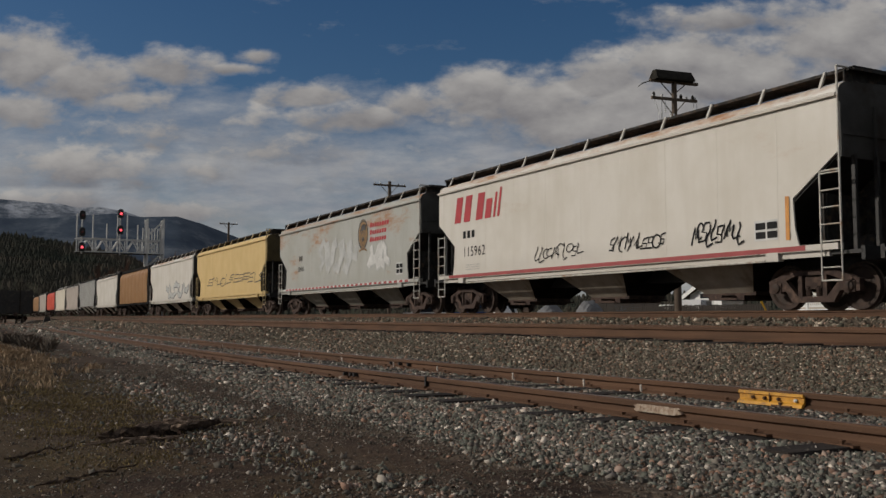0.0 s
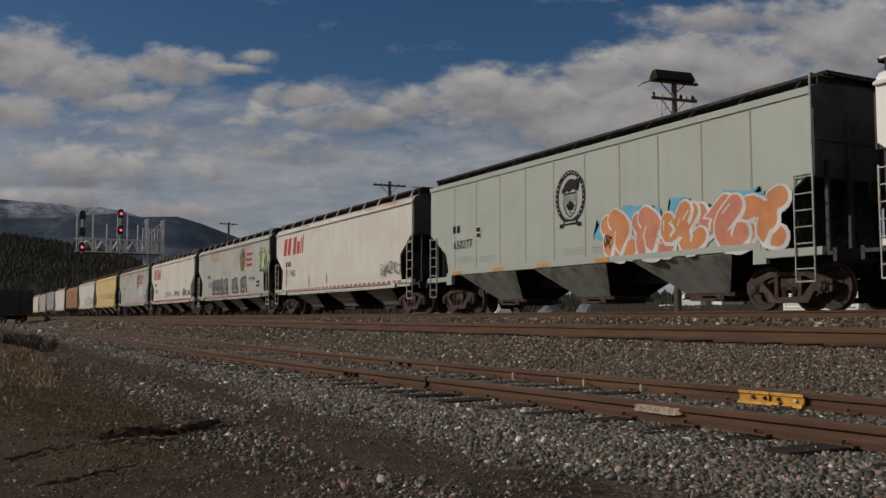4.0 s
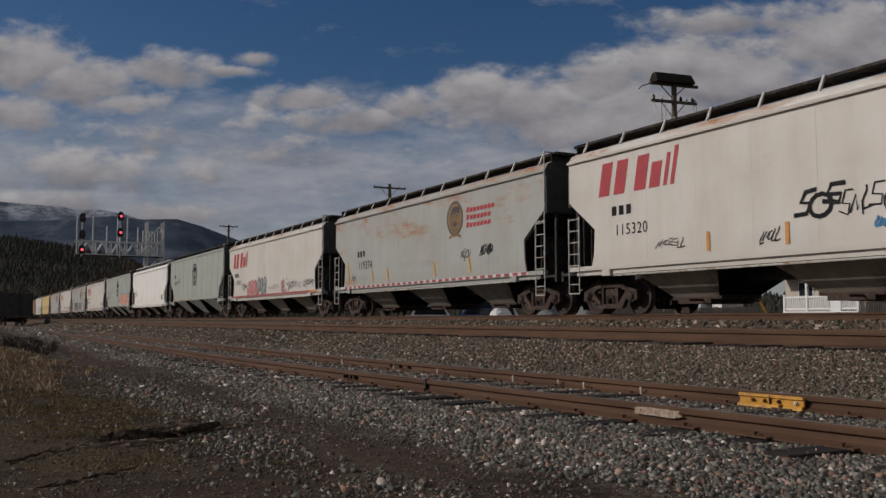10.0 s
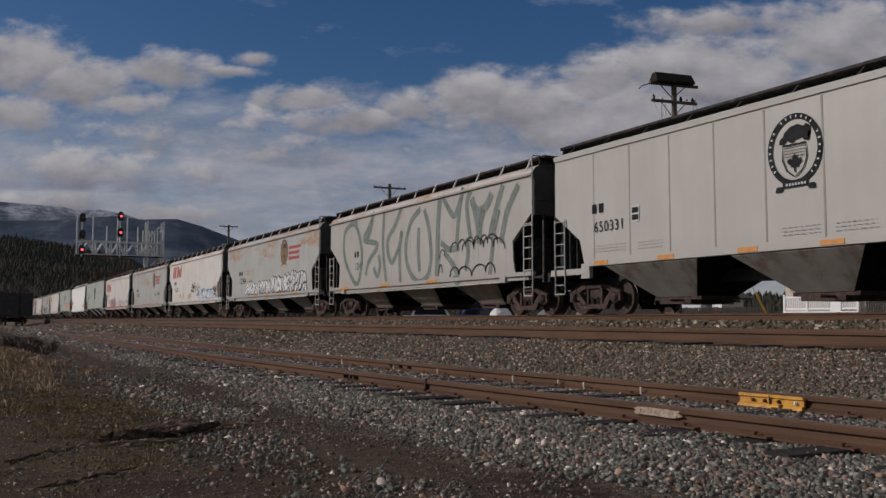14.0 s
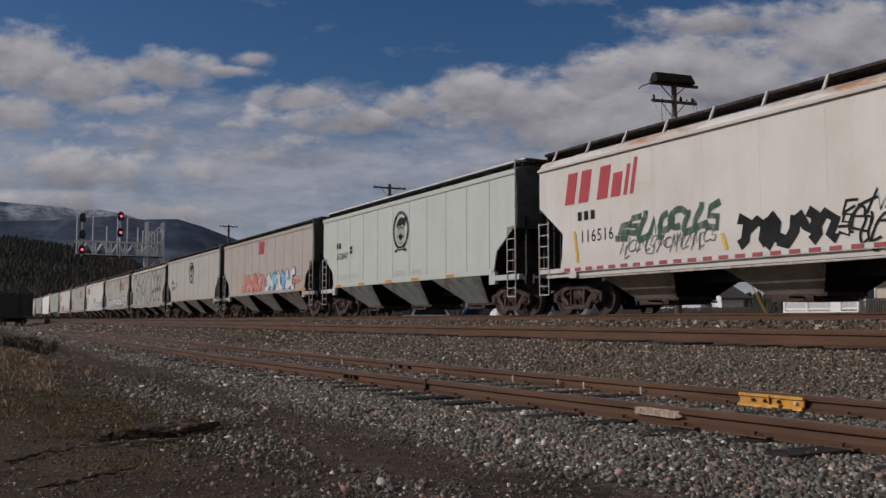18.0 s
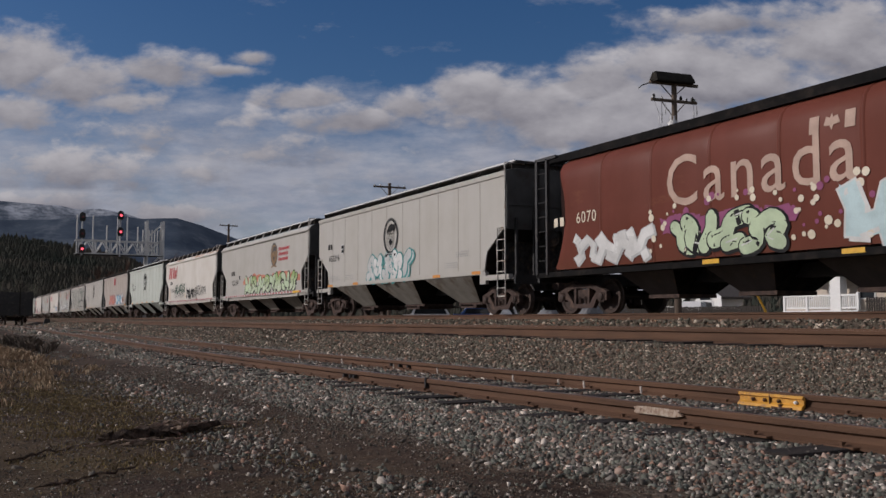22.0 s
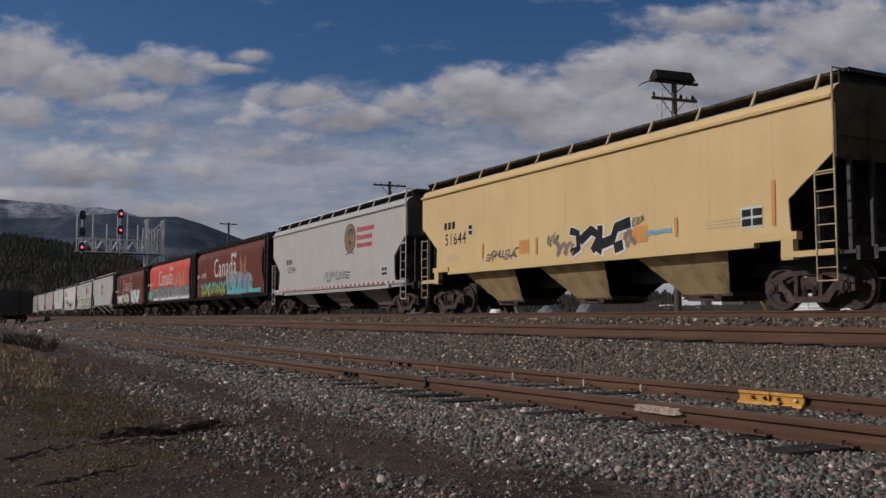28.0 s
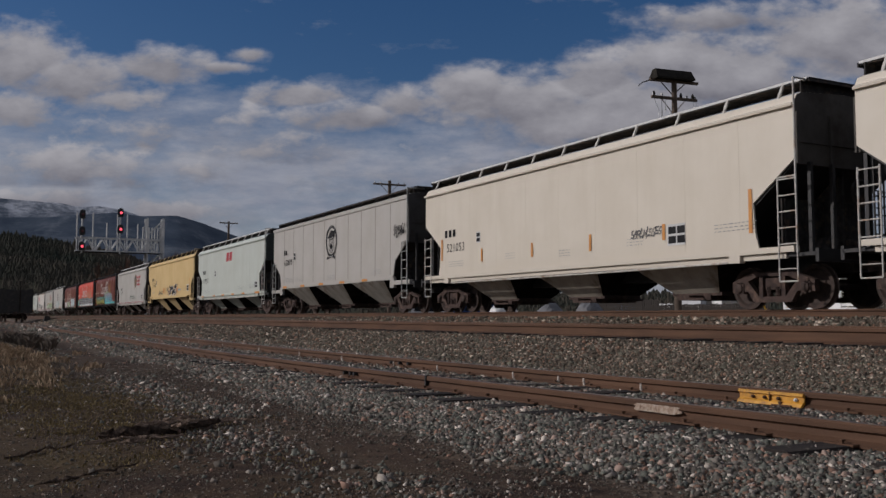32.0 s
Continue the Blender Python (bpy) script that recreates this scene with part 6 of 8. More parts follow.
def graffiti(car, u0, u1, z0, z1, n, fills, line, seed, back=""):
    """Sprayed angular pieces of thick leaning strokes, outlined and shaded, over a cloud of colour; no words."""
    r = random.Random(seed)
    z0 = max(z0, 1.30)
    tall = z1 - z0
    step = (u1 - u0) / n
    wide = min(step * 0.40, tall * 0.36)
    o = max(0.022, min(0.045, tall * 0.036))
    if back:
        m, edge = 5 * n, []
        for j in range(m + 1):
            f = j / m
            swell = min(1.0, 4 * f + 0.35, 4 * (1 - f) + 0.35)
            edge.append((u0 - step * 0.2 + (u1 - u0 + step * 0.4) * f, z0 + tall * (0.45 - 0.47 * swell + r.uniform(-0.02, 0.02)), z0 + tall * (0.55 + (0.50 + 0.10 * abs(math.sin(j * 0.9))) * swell + r.uniform(-0.04, 0.04))))
        decal(car, "graffiti_ground", [[(p[0], p[1]), (q[0], q[1]), (q[0], q[2]), (p[0], p[2])] for p, q in zip(edge, edge[1:])], back, 1)
    for i in range(n):
        lift, lean = 0.45 * (i % 3), r.uniform(-0.12, 0.2)
        cell, size, drop = u0 + i * step, step * r.uniform(1.05, 1.3), r.uniform(-0.04, 0.06) * tall
        lines = []
        for stroke in SHARDS[r.randrange(len(SHARDS))]:
            lines.append([(cell + (a + r.uniform(-0.08, 0.08)) * size + lean * (b - 0.5) * tall, z0 + drop + (0.05 + 0.9 * b) * tall + r.uniform(-0.03, 0.03) * tall) for a, b in stroke])
        fill = fills[i % len(fills)]
        widths = [wide * r.uniform(0.8, 1.15) for _ in lines]
        if line != fill:
            shade = [q for l, w in zip(lines, widths) for q in ribbon([(a + o * 2.2, b - o * 1.6) for a, b in stretched(l, o)], w + o)]
            rim = decal(car, "graffiti_shape", [q for l, w in zip(lines, widths) for q in ribbon(stretched(l, o), w + 2 * o)] + shade, line, 2 + 0.12 * (i % 3), "sprayed graffiti shape")
            decal(car, "fill", [q for l, w in zip(lines, widths) for q in ribbon(l, w)], fill, 2.9 + lift, under=rim)
            if tall > 0.7 and fill not in ("white_spray", "chalk", "ink"):
                glint = [[(a - w * 0.36, b + o * 0.4) for a, b in l] for l, w in zip(lines, widths)]
                decal(car, "highlight", [q for l in glint for q in ribbon(l, o * 0.8)], "chalk" if i % 2 else fill, 3.05 + lift, under=rim)
        else:
            decal(car, "graffiti_shape", [q for l, w in zip(lines, widths) for q in ribbon(l, w)], fill, 2 + lift, "sprayed graffiti shape")


def brush(path, width):
    """A stroke with round ends, all of one piece."""
    out = ribbon(path, width)
    for corner, other, (cu, cz), flip in ((out[0][0], out[0][3], path[0], 1), (out[-1][1], out[-1][2], path[-1], -1)):
        a0 = math.atan2(corner[1] - cz, corner[0] - cu)
        cap = [(cu + width / 2 * math.cos(a0 + flip * math.pi * i / 6), cz + width / 2 * math.sin(a0 + flip * math.pi * i / 6)) for i in range(1, 6)]
        out.append([corner] + cap + [other])
    return out


def bubbles(car, u0, u1, z0, z1, n, fills, line, seed, back=""):
    """Sprayed piece of fat bending forms that press together, with dark rims and a pale glint, over clouds of colour; no words."""
    r = random.Random(seed)
    z0 = max(z0, 1.30)
    tall = z1 - z0
    n = max(n, int((u1 - u0) / (tall * 1.15)))
    step = (u1 - u0) / n
    wide = min(step * 0.46, tall * 0.38)
    o = max(0.026, min(0.06, tall * 0.055))
    if back:
        for j in range(2 * n):
            cu, cz = u0 + (j + r.uniform(0.0, 1.0)) * (u1 - u0) / (2 * n), z0 + tall * r.uniform(0.62, 0.98)
            decal(car, "graffiti_ground", [blob(cu, cz, step * r.uniform(0.3, 0.55), tall * r.uniform(0.14, 0.26), 0, r, 16, 0.35)], back if isinstance(back, str) else back[j % len(back)], 1 + 0.1 * (j % 6))
    layer = 0
    for i in range(n):
        lean, drop, flip = r.uniform(-0.05, 0.25), r.uniform(-0.03, 0.04) * tall, r.choice((False, True))
        cell, size, fill = u0 + (i - 0.02) * step, step * r.uniform(0.95, 1.15), fills[i % len(fills)]
        for stroke in SHARDS[r.randrange(len(SHARDS))]:
            pts = [(cell + (0.08 + 0.84 * ((1 - a) if flip else a) + r.uniform(-0.07, 0.07)) * size + lean * (b - 0.5) * tall, z0 + wide * 0.4 + drop + (b + r.uniform(-0.05, 0.05)) * (tall - wide * 0.8)) for a, b in stroke]
            p, w, lift = smooth_line(pts, 4), wide * r.uniform(0.85, 1.15), 0.40 * (layer % 7)
            layer += 1
            rim = decal(car, "graffiti_shape", brush([(a + o * 0.5, b - o * 0.4) for a, b in p], w + 2.4 * o), line, 2.0 + lift, "sprayed swelling graffiti shape")
            decal(car, "fill", brush(p, w), fill, 2.14 + lift, under=rim)
            x, z = p[len(p) // 2]
            decal(car, "crease", ribbon([(x - w * 0.30, z - w * 0.25), (x + w * 0.02, z + w * 0.05), (x + w * 0.34, z + w * 0.02)], o * 0.6), line, 2.26 + lift, under=rim)
            if tall > 0.6:
                decal(car, "highlight", ribbon([(a - w * 0.28, b + w * 0.10) for a, b in p[len(p) // 3:]], o * 0.6), "chalk" if fill not in ("white_spray", "chalk") else "pale_grey", 2.26 + lift, under=rim)


def block_shape(car, u, z, w, h, fill, line):
    """A leaning slab of spray with a slanting top, an arm across it and a round belly."""
    o = 0.035
    slab = [(0.0, 0.02), (-0.03, 0.86), (0.10, 0.93), (0.78, 1.06), (0.86, 0.98), (0.84, 0.58), (0.96, 0.50), (0.90, 0.40), (1.02, 0.22), (1.04, 0.0)]
    put = lambda pts: [(u + a * w, z + b * h) for a, b in pts]
    rim = decal(car, "graffiti_shape", ribbon(put(slab + slab[:2]), o * 1.6), line, 3.2, "slate-grey sprayed block with a black rim")
    decal(car, "fill", [put(slab)], fill, 2.4, under=rim)
    decal(car, "arm_line", ribbon(smooth_line(put([(0.18, 0.36), (0.32, 0.46), (0.62, 0.52), (0.82, 0.60), (0.95, 0.52), (0.86, 0.42), (0.52, 0.38), (0.26, 0.28)]), 4), o), line, 3.5, under=rim)
    decal(car, "belly_line", ribbon(smooth_line(put([(0.30, 0.02), (0.34, 0.24), (0.56, 0.36), (0.84, 0.32), (1.0, 0.14), (1.02, 0.0)]), 4), o), line, 3.8, under=rim)
    decal(car, "chip", [put([(0.20, 0.20), (0.34, 0.30), (0.26, 0.12)])], "chalk", 3.5, under=rim)


def stretched(points, by):
    """The same line, a little longer at both ends."""
    out = list(points)
    for end, nxt in ((0, 1), (-1, -2)):
        du, dz = out[end][0] - out[nxt][0], out[end][1] - out[nxt][1]
        l = math.hypot(du, dz) or 1e-6
        out[end] = (out[end][0] + du / l * by, out[end][1] + dz / l * by)
    return out


def tag(car, u0, u1, z0, z1, n, style, seed, w):
    """A thin scrawl of loops and hooks; no words."""
    r = random.Random(seed)
    if w < 0.1:
        n = int(n * 1.8)
    step, first = (u1 - u0) / n, None
    for i in range(n):
        cu, cz, h = u0 + (i + 0.5) * step, (z0 + z1) / 2 + r.uniform(-0.15, 0.15) * (z1 - z0), (z1 - z0) / 2 * r.uniform(0.6, 1.05)
        kind = r.randrange(4)
        s = step * r.uniform(0.7, 1.3)
        if kind == 0:
            pts = arc(cu, cz + r.uniform(-0.2, 0.2) * h, s * 0.7, h * r.uniform(0.5, 0.9), r.uniform(0, 90), r.uniform(270, 420), 12)
        elif kind == 1:
            pts = [(cu - s * 0.7, cz - h * r.uniform(0.4, 1)), (cu - s * 0.2, cz + h * r.uniform(0.6, 1)), (cu + s * 0.1, cz - h * 0.3), (cu + s * 0.5, cz + h * r.uniform(0.3, 0.9)), (cu + s * 0.7, cz - h * r.uniform(0.5, 1))]
        elif kind == 2:
            pts = [(cu + s * 0.5, cz + h * 0.8), (cu - s * 0.4, cz + h * r.uniform(0.5, 0.9)), (cu - s * 0.5, cz), (cu + s * 0.4, cz - h * 0.1), (cu + s * 0.4, cz - h * 0.8), (cu - s * 0.7, cz - h * r.uniform(0.5, 0.9))]
        else:
            pts = [(cu - s * 0.3 + 0.12 * h * math.sin(j * 0.9), cz + h * (1 - j * 0.25)) for j in range(9)] + [(cu + s * 0.8, cz - h * 0.7)]
        lean = r.uniform(0.1, 0.5)
        line = ribbon([(a + lean * (b - cz), b) for a, b in pts], w)
        if first is None:
            first = decal(car, "tag", line, style, 3, "scrawled tag")
        else:
            decal(car, "tag_stroke", line, style, 3 + 0.1 * (i % 4), under=first)


def smooth_line(points, n=5):
    """Points along a soft curve through the given ones."""
    out = []
    for i in range(len(points) - 1):
        p0, p1, p2, p3 = points[max(0, i - 1)], points[i], points[i + 1], points[min(len(points) - 1, i + 2)]
        for j in range(n):
            t = j / n
            out.append(tuple(0.5 * (2 * b + (c - a) * t + (2 * a - 5 * b + 4 * c - d) * t * t + (3 * b - a - 3 * c + d) * t ** 3) for a, b, c, d in zip(p0, p1, p2, p3)))
    return out + [points[-1]]


def broad_stroke(car, i, width, *points):
    """One broad stroke of grey-green spray."""
    decal(car, "sprayed_stroke", ribbon(smooth_line(points), width), "grey_green", 2 + 0.3 * (i % 3), "broad grey-green sprayed stroke")


def loops(car, width, *points):
    """A row of thin sprayed loops along a line of points."""
    for i, (p, q) in enumerate(zip(points, points[1:])):
        du, dz = q[0] - p[0], q[1] - p[1]
        line = [p, (p[0] + du * 0.1, p[1] + 0.20), (p[0] + du * 0.5, p[1] + dz * 0.5 + 0.30), (q[0] - du * 0.1, q[1] + 0.20), q]
        decal(car, "sprayed_loop", ribbon(smooth_line(line), width), "ink", 3.6 + 0.2 * (i % 2), "thin black sprayed loop")


def wheat(car, u, z, h, style):
    """Two broad painted leaves on a stalk, with thinner outlined blades over them."""
    polys = []
    for k in (-1, 1):
        lobe = [(0.05, -0.62), (0.36, -0.56), (0.66, -0.20), (0.70, 0.22), (0.62, 0.48), (0.34, 0.26), (0.10, -0.14)]
        lobe = [(u + k * a, z + b * h) for a, b in lobe]
        ring = smooth_line([lobe[-1]] + lobe + lobe[:2], 4)[4:-5]
        polys.append(ring)
    leaf = decal(car, "wheat_emblem", polys, style, 1, "pale painted wheat leaves")
    blades = []
    for k in (-1, 1):
        blades += ribbon(smooth_line([(u + k * 0.06, z - h * 0.05), (u + k * 0.22, z + h * 0.45), (u + k * 0.50, z + h * 0.88)], 4), 0.035)
        blades += ribbon(smooth_line([(u + k * 0.06, z - h * 0.66), (u + k * 0.45, z - h * 0.72), (u + k * 0.76, z - h * 0.40)], 4), 0.035)
    decal(car, "wheat_blades", blades + ribbon([(u, z - h * 0.75), (u, z + h * 0.15)], 0.03), style, 1.5, under=leaf)


def splatter(car, u0, u1, z0, z1, seed):
    r = random.Random(seed)
    for style, n in (("cream", 60), ("magenta", 26)):
        spots = decal(car, "splatter", [arc(r.uniform(u0, u1), r.uniform(z0, z1), *([r.uniform(0.03, 0.10)] * 2), 0, 360, 8)[:-1] for _ in range(n)], style, 1 if style == "magenta" else 2)
        tagged(spots, kind="stuff")


def base_band(car, u0, u1, z0, z1, style):
    n = 16
    top = [(u0 + (u1 - u0) * i / n, z1 + 0.025 * math.sin(i * 1.7)) for i in range(n + 1)]
    decal(car, "graffiti_ground", [[top[i], top[i + 1], (top[i + 1][0], z0), (top[i][0], z0)] for i in range(n)], style, 4.2)


# ---- lettering, crests, stripes and spray paint of each car ----
car = HOPPERS[11]
crest(car, 11.06, 3.27, 0.54, 0.63, "gold")
red_lines(car, 11.76, 3.56, 1.93, 0.58)
graffiti(car, 5.88, 10.15, 1.82, 3.32, 4, ("pale_grey",), "pale_grey", 1)
graffiti(car, 11.79, 13.44, 1.91, 2.81, 2, ("chalk",), "pale_grey", 2)
placard(car, 14.59, 1.70, 0.6, 0.45, "ink")
mark(car, 3.07, 2.58, 2, 0.3, "ink")
number(car, "32406", 2.83, 2.07, 0.25, "ink")
hazard_strip(car)
car = HOPPERS[10]
tag(car, 3.52, 16.18, 1.88, 2.51, 7, "soot_grey", 3, 0.06)
car = HOPPERS[9]
graffiti(car, 7.13, 14.20, 1.36, 2.39, 3, ("pale_grey",), "soot_grey", 4)
car = HOPPERS[12]
wordmark(car, 1.12, 2.98, 3.09, 0.85)
mark(car, 1.71, 2.44, 3, 0.3, "ink")
number(car, "115962", 1.71, 1.84, 0.32, "ink")
tag(car, 5.99, 8.23, 1.44, 1.92, 6, "ink", 11, 0.03)
tag(car, 9.42, 11.51, 1.47, 1.94, 6, "ink", 12, 0.04)
tag(car, 12.43, 13.92, 1.44, 1.95, 6, "ink", 13, 0.045)
placard(car, 14.54, 1.64, 0.62, 0.42, "ink")
stripe(car, 15.11, 1.40, 2.28, "reflector_orange")
hazard_strip(car, False)
small_print(car, 1.90, 1.55, 0.9, "ink")
car = HOPPERS[13]
crest(car, 11.07, 3.23, 0.60, 0.63, "gold")
red_lines(car, 11.87, 3.48, 1.32, 0.62)
mark(car, 2.58, 2.39, 3, 0.3, "ink")
number(car, "122392", 2.65, 1.83, 0.32, "ink")
for u0, u1, z1 in ((3.94, 4.72, 2.24), (4.76, 5.62, 2.22), (5.66, 6.72, 2.23), (6.86, 7.92, 2.23), (8.82, 10.17, 2.20), (10.74, 12.05, 2.19)):
    block_shape(car, u0, 1.31, u1 - u0, z1 - 1.31, "slate", "ink")
stripe(car, 1.57, 1.23, 2.18, "reflector_yellow")
stripe(car, 4.87, 1.16, 1.67, "reflector_yellow")
stripe(car, 7.15, 1.32, 1.82, "reflector_yellow")
stripe(car, 9.53, 1.36, 1.87, "reflector_yellow")
stripe(car, 11.78, 1.26, 1.91, "reflector_yellow")
small_print(car, 2.70, 1.54, 0.9, "ink")
small_print(car, 8.00, 1.75, 1.2, "ink")
hazard_strip(car)
graffiti(car, 14.51, 16.28, 2.38, 3.62, 4, ("spring_green", "pale_green_spray"), "ink", 27)
tag(car, 12.37, 13.72, 1.93, 2.20, 5, "ink", 28, 0.03)
placard(car, 14.23, 1.73, 0.6, 0.45, "ink")
car = HOPPERS[14]
wordmark(car, 1.21, 2.97, 3.14, 0.85)
mark(car, 1.60, 2.40, 3, 0.3, "ink")
number(car, "117483", 1.70, 1.88, 0.32, "ink")
stripe(car, 1.68, 1.43, 2.35, "reflector_orange")
stripe(car, 5.07, 1.34, 1.83, "reflector_orange")
stripe(car, 7.44, 1.40, 1.84, "reflector_orange")
small_print(car, 1.73, 1.68, 0.9, "ink")
hazard_strip(car)
tag(car, 13.44, 15.43, 1.41, 2.03, 6, "ink", 29, 0.035)
car = HOPPERS[15]
crest(car, 8.35, 3.13, 0.68, 0.73, "ink")
mark(car, 1.65, 2.66, 2, 0.3, "ink")
number(car, "650277", 1.69, 2.12, 0.28, "ink")
reflector(car, 1.98, 1.30, 0.55, "reflector_orange")
reflector(car, 4.58, 1.31, 0.55, "reflector_orange")
reflector(car, 7.00, 1.35, 0.55, "reflector_orange")
reflector(car, 9.73, 1.34, 0.55, "reflector_orange")
small_print(car, 1.76, 1.82, 1.2, "ink")
small_print(car, 3.46, 1.77, 0.9, "ink")
small_print(car, 7.99, 1.71, 0.9, "ink")
small_print(car, 9.31, 1.67, 0.7, "ink")
placard(car, 3.36, 2.57, 0.28, 0.4, "ink")
tag(car, 9.85, 10.12, 1.60, 2.01, 3, "ink", 30, 0.03)
bubbles(car, 9.86, 15.66, 1.21, 2.50, 5, ("orange_spray", "salmon"), "chalk", 31, "sky_blue")
car = HOPPERS[16]
mark(car, 1.31, 2.22, 3, 0.3, "ink")
number(car, "113482", 1.37, 1.98, 0.28, "ink")
stripe(car, 4.95, 1.38, 1.80, "reflector_orange")
stripe(car, 7.72, 1.42, 1.83, "reflector_orange")
stripe(car, 10.93, 1.42, 1.82, "reflector_orange")
stripe(car, 15.08, 1.45, 2.28, "reflector_orange")
placard(car, 14.23, 1.73, 0.6, 0.42, "ink")
small_print(car, 2.68, 1.63, 0.9, "ink")
car = HOPPERS[17]
crest(car, 8.27, 3.09, 0.63, 0.74, "ink")
mark(car, 1.59, 2.99, 2, 0.3, "ink")
number(car, "652495", 1.63, 2.50, 0.28, "ink")
placard(car, 3.27, 2.80, 0.28, 0.4, "ink")
reflector(car, 1.83, 1.39, 0.55, "reflector_orange")
reflector(car, 4.39, 1.38, 0.55, "reflector_orange")
reflector(car, 6.99, 1.37, 0.55, "reflector_orange")
small_print(car, 1.73, 1.79, 1.2, "ink")
small_print(car, 3.27, 1.84, 0.9, "ink")
small_print(car, 7.65, 1.70, 0.9, "ink")
car = HOPPERS[18]
wordmark(car, 0.94, 2.92, 3.12, 0.85)
mark(car, 1.36, 2.36, 3, 0.3, "ink")
number(car, "118551", 1.48, 1.91, 0.28, "ink")
tag(car, 2.95, 4.15, 1.58, 1.99, 5, "ink", 40, 0.025)
bubbles(car, 4.15, 5.96, 1.16, 2.06, 3, ("rose",), "brick_red", 41)
bubbles(car, 5.88, 7.63, 1.33, 2.18, 3, ("fog",), "soot_grey", 42)
tag(car, 8.09, 10.00, 1.44, 1.72, 5, "soot_grey", 43, 0.02)
graffiti(car, 10.28, 11.41, 1.23, 1.88, 2, ("rose", "white_spray"), "soot_grey", 44)
tag(car, 11.57, 12.59, 1.43, 1.83, 6, "ink", 45, 0.02)
tag(car, 12.62, 13.44, 1.37, 1.79, 3, "soot_grey", 46, 0.02)
tag(car, 13.70, 15.08, 1.47, 1.85, 5, "ink", 47, 0.03)
reflector(car, 15.33, 1.15, 0.8, "reflector_orange")
hazard_strip(car, False)
car = HOPPERS[19]
crest(car, 11.00, 3.26, 0.57, 0.59, "gold")
red_lines(car, 11.78, 3.44, 1.86, 0.50)
mark(car, 2.52, 2.44, 3, 0.3, "ink")
number(car, "119374", 2.60, 1.93, 0.32, "ink")
stripe(car, 1.53, 1.42, 2.31, "reflector_yellow")
stripe(car, 4.09, 1.38, 1.84, "reflector_yellow")
stripe(car, 5.56, 1.37, 1.84, "reflector_yellow")
stripe(car, 9.52, 1.38, 1.86, "reflector_yellow")
stripe(car, 12.00, 1.40, 1.89, "reflector_yellow")
tag(car, 11.43, 12.08, 1.79, 2.21, 4, "soot_grey", 50, 0.03)
tag(car, 12.72, 13.41, 1.88, 2.27, 4, "ink", 51, 0.035)
tag(car, 1.92, 2.37, 1.49, 1.80, 2, "ink", 52, 0.03)
small_print(car, 2.66, 1.65, 0.9, "ink")
small_print(car, 6.67, 1.97, 1.1, "ink")
small_print(car, 8.29, 1.90, 1.1, "ink")
small_print(car, 12.97, 1.77, 0.9, "ink")
hazard_strip(car)
car = HOPPERS[20]
wordmark(car, 1.31, 3.03, 3.05, 0.85)
mark(car, 1.85, 2.49, 3, 0.3, "ink")
number(car, "115320", 1.96, 1.98, 0.28, "ink")
tag(car, 7.75, 8.75, 1.87, 2.53, 2, "ink", 60, 0.09)
tag(car, 8.72, 10.29, 1.71, 2.39, 4, "ink", 61, 0.035)
bubbles(car, 10.26, 14.15, 1.31, 1.89, 4, ("white_spray",), "azure", 62, "azure")
tag(car, 13.93, 15.17, 1.75, 2.09, 8, "ink", 63, 0.03)
placard(car, 14.59, 1.64, 0.6, 0.42, "ink")
tag(car, 9.44, 10.27, 1.54, 1.75, 5, "azure", 64, 0.05)
tag(car, 14.62, 15.27, 1.35, 1.43, 4, "azure", 65, 0.05)
stripe(car, 5.23, 1.38, 1.81, "reflector_orange")
stripe(car, 7.43, 1.37, 1.82, "reflector_orange")
stripe(car, 9.77, 1.38, 1.79, "reflector_yellow")
stripe(car, 12.09, 1.38, 1.82, "reflector_yellow")
stripe(car, 15.18, 1.43, 2.29, "reflector_orange")
tag(car, 3.55, 4.49, 1.51, 1.77, 4, "ink", 66, 0.02)
tag(car, 6.73, 7.25, 1.44, 1.73, 3, "ink", 67, 0.02)
car = HOPPERS[21]
crest(car, 11.13, 3.34, 0.60, 0.64, "gold")
red_lines(car, 11.86, 3.48, 1.92, 0.53)
mark(car, 2.64, 2.44, 3, 0.3, "ink")
number(car, "122984", 2.70, 1.96, 0.32, "ink")
bubbles(car, 4.07, 8.70, 1.31, 1.97, 7, ("white_spray", "chalk"), "ink", 70)
bubbles(car, 9.08, 11.77, 1.34, 2.13, 5, ("white_spray", "chalk"), "ink", 71)
bubbles(car, 11.74, 14.46, 1.30, 2.27, 6, ("white_spray", "chalk"), "ink", 72)
reflector(car, 6.27, 1.15, 0.55, "reflector_orange")
reflector(car, 8.38, 1.13, 0.55, "reflector_orange")
reflector(car, 10.52, 1.13, 0.55, "reflector_orange")
reflector(car, 13.03, 1.16, 0.55, "reflector_orange")
small_print(car, 2.76, 1.71, 0.9, "ink")
car = HOPPERS[22]
mark(car, 2.80, 2.46, 2, 0.3, "ink")
number(car, "1247", 2.85, 1.93, 0.3, "ink")
broad_stroke(car, 0, 0.22, (3.11, 3.88), (2.42, 3.91), (1.70, 3.59), (1.61, 2.77), (2.08, 2.03), (3.01, 1.34), (3.48, 1.82), (3.57, 2.70), (3.14, 3.59), (2.70, 3.91))
broad_stroke(car, 1, 0.22, (4.87, 4.18), (4.31, 3.61), (3.83, 3.12), (5.20, 2.84), (4.29, 2.20), (4.00, 1.68))
broad_stroke(car, 2, 0.22, (4.72, 4.15), (4.49, 3.48), (4.02, 3.04))
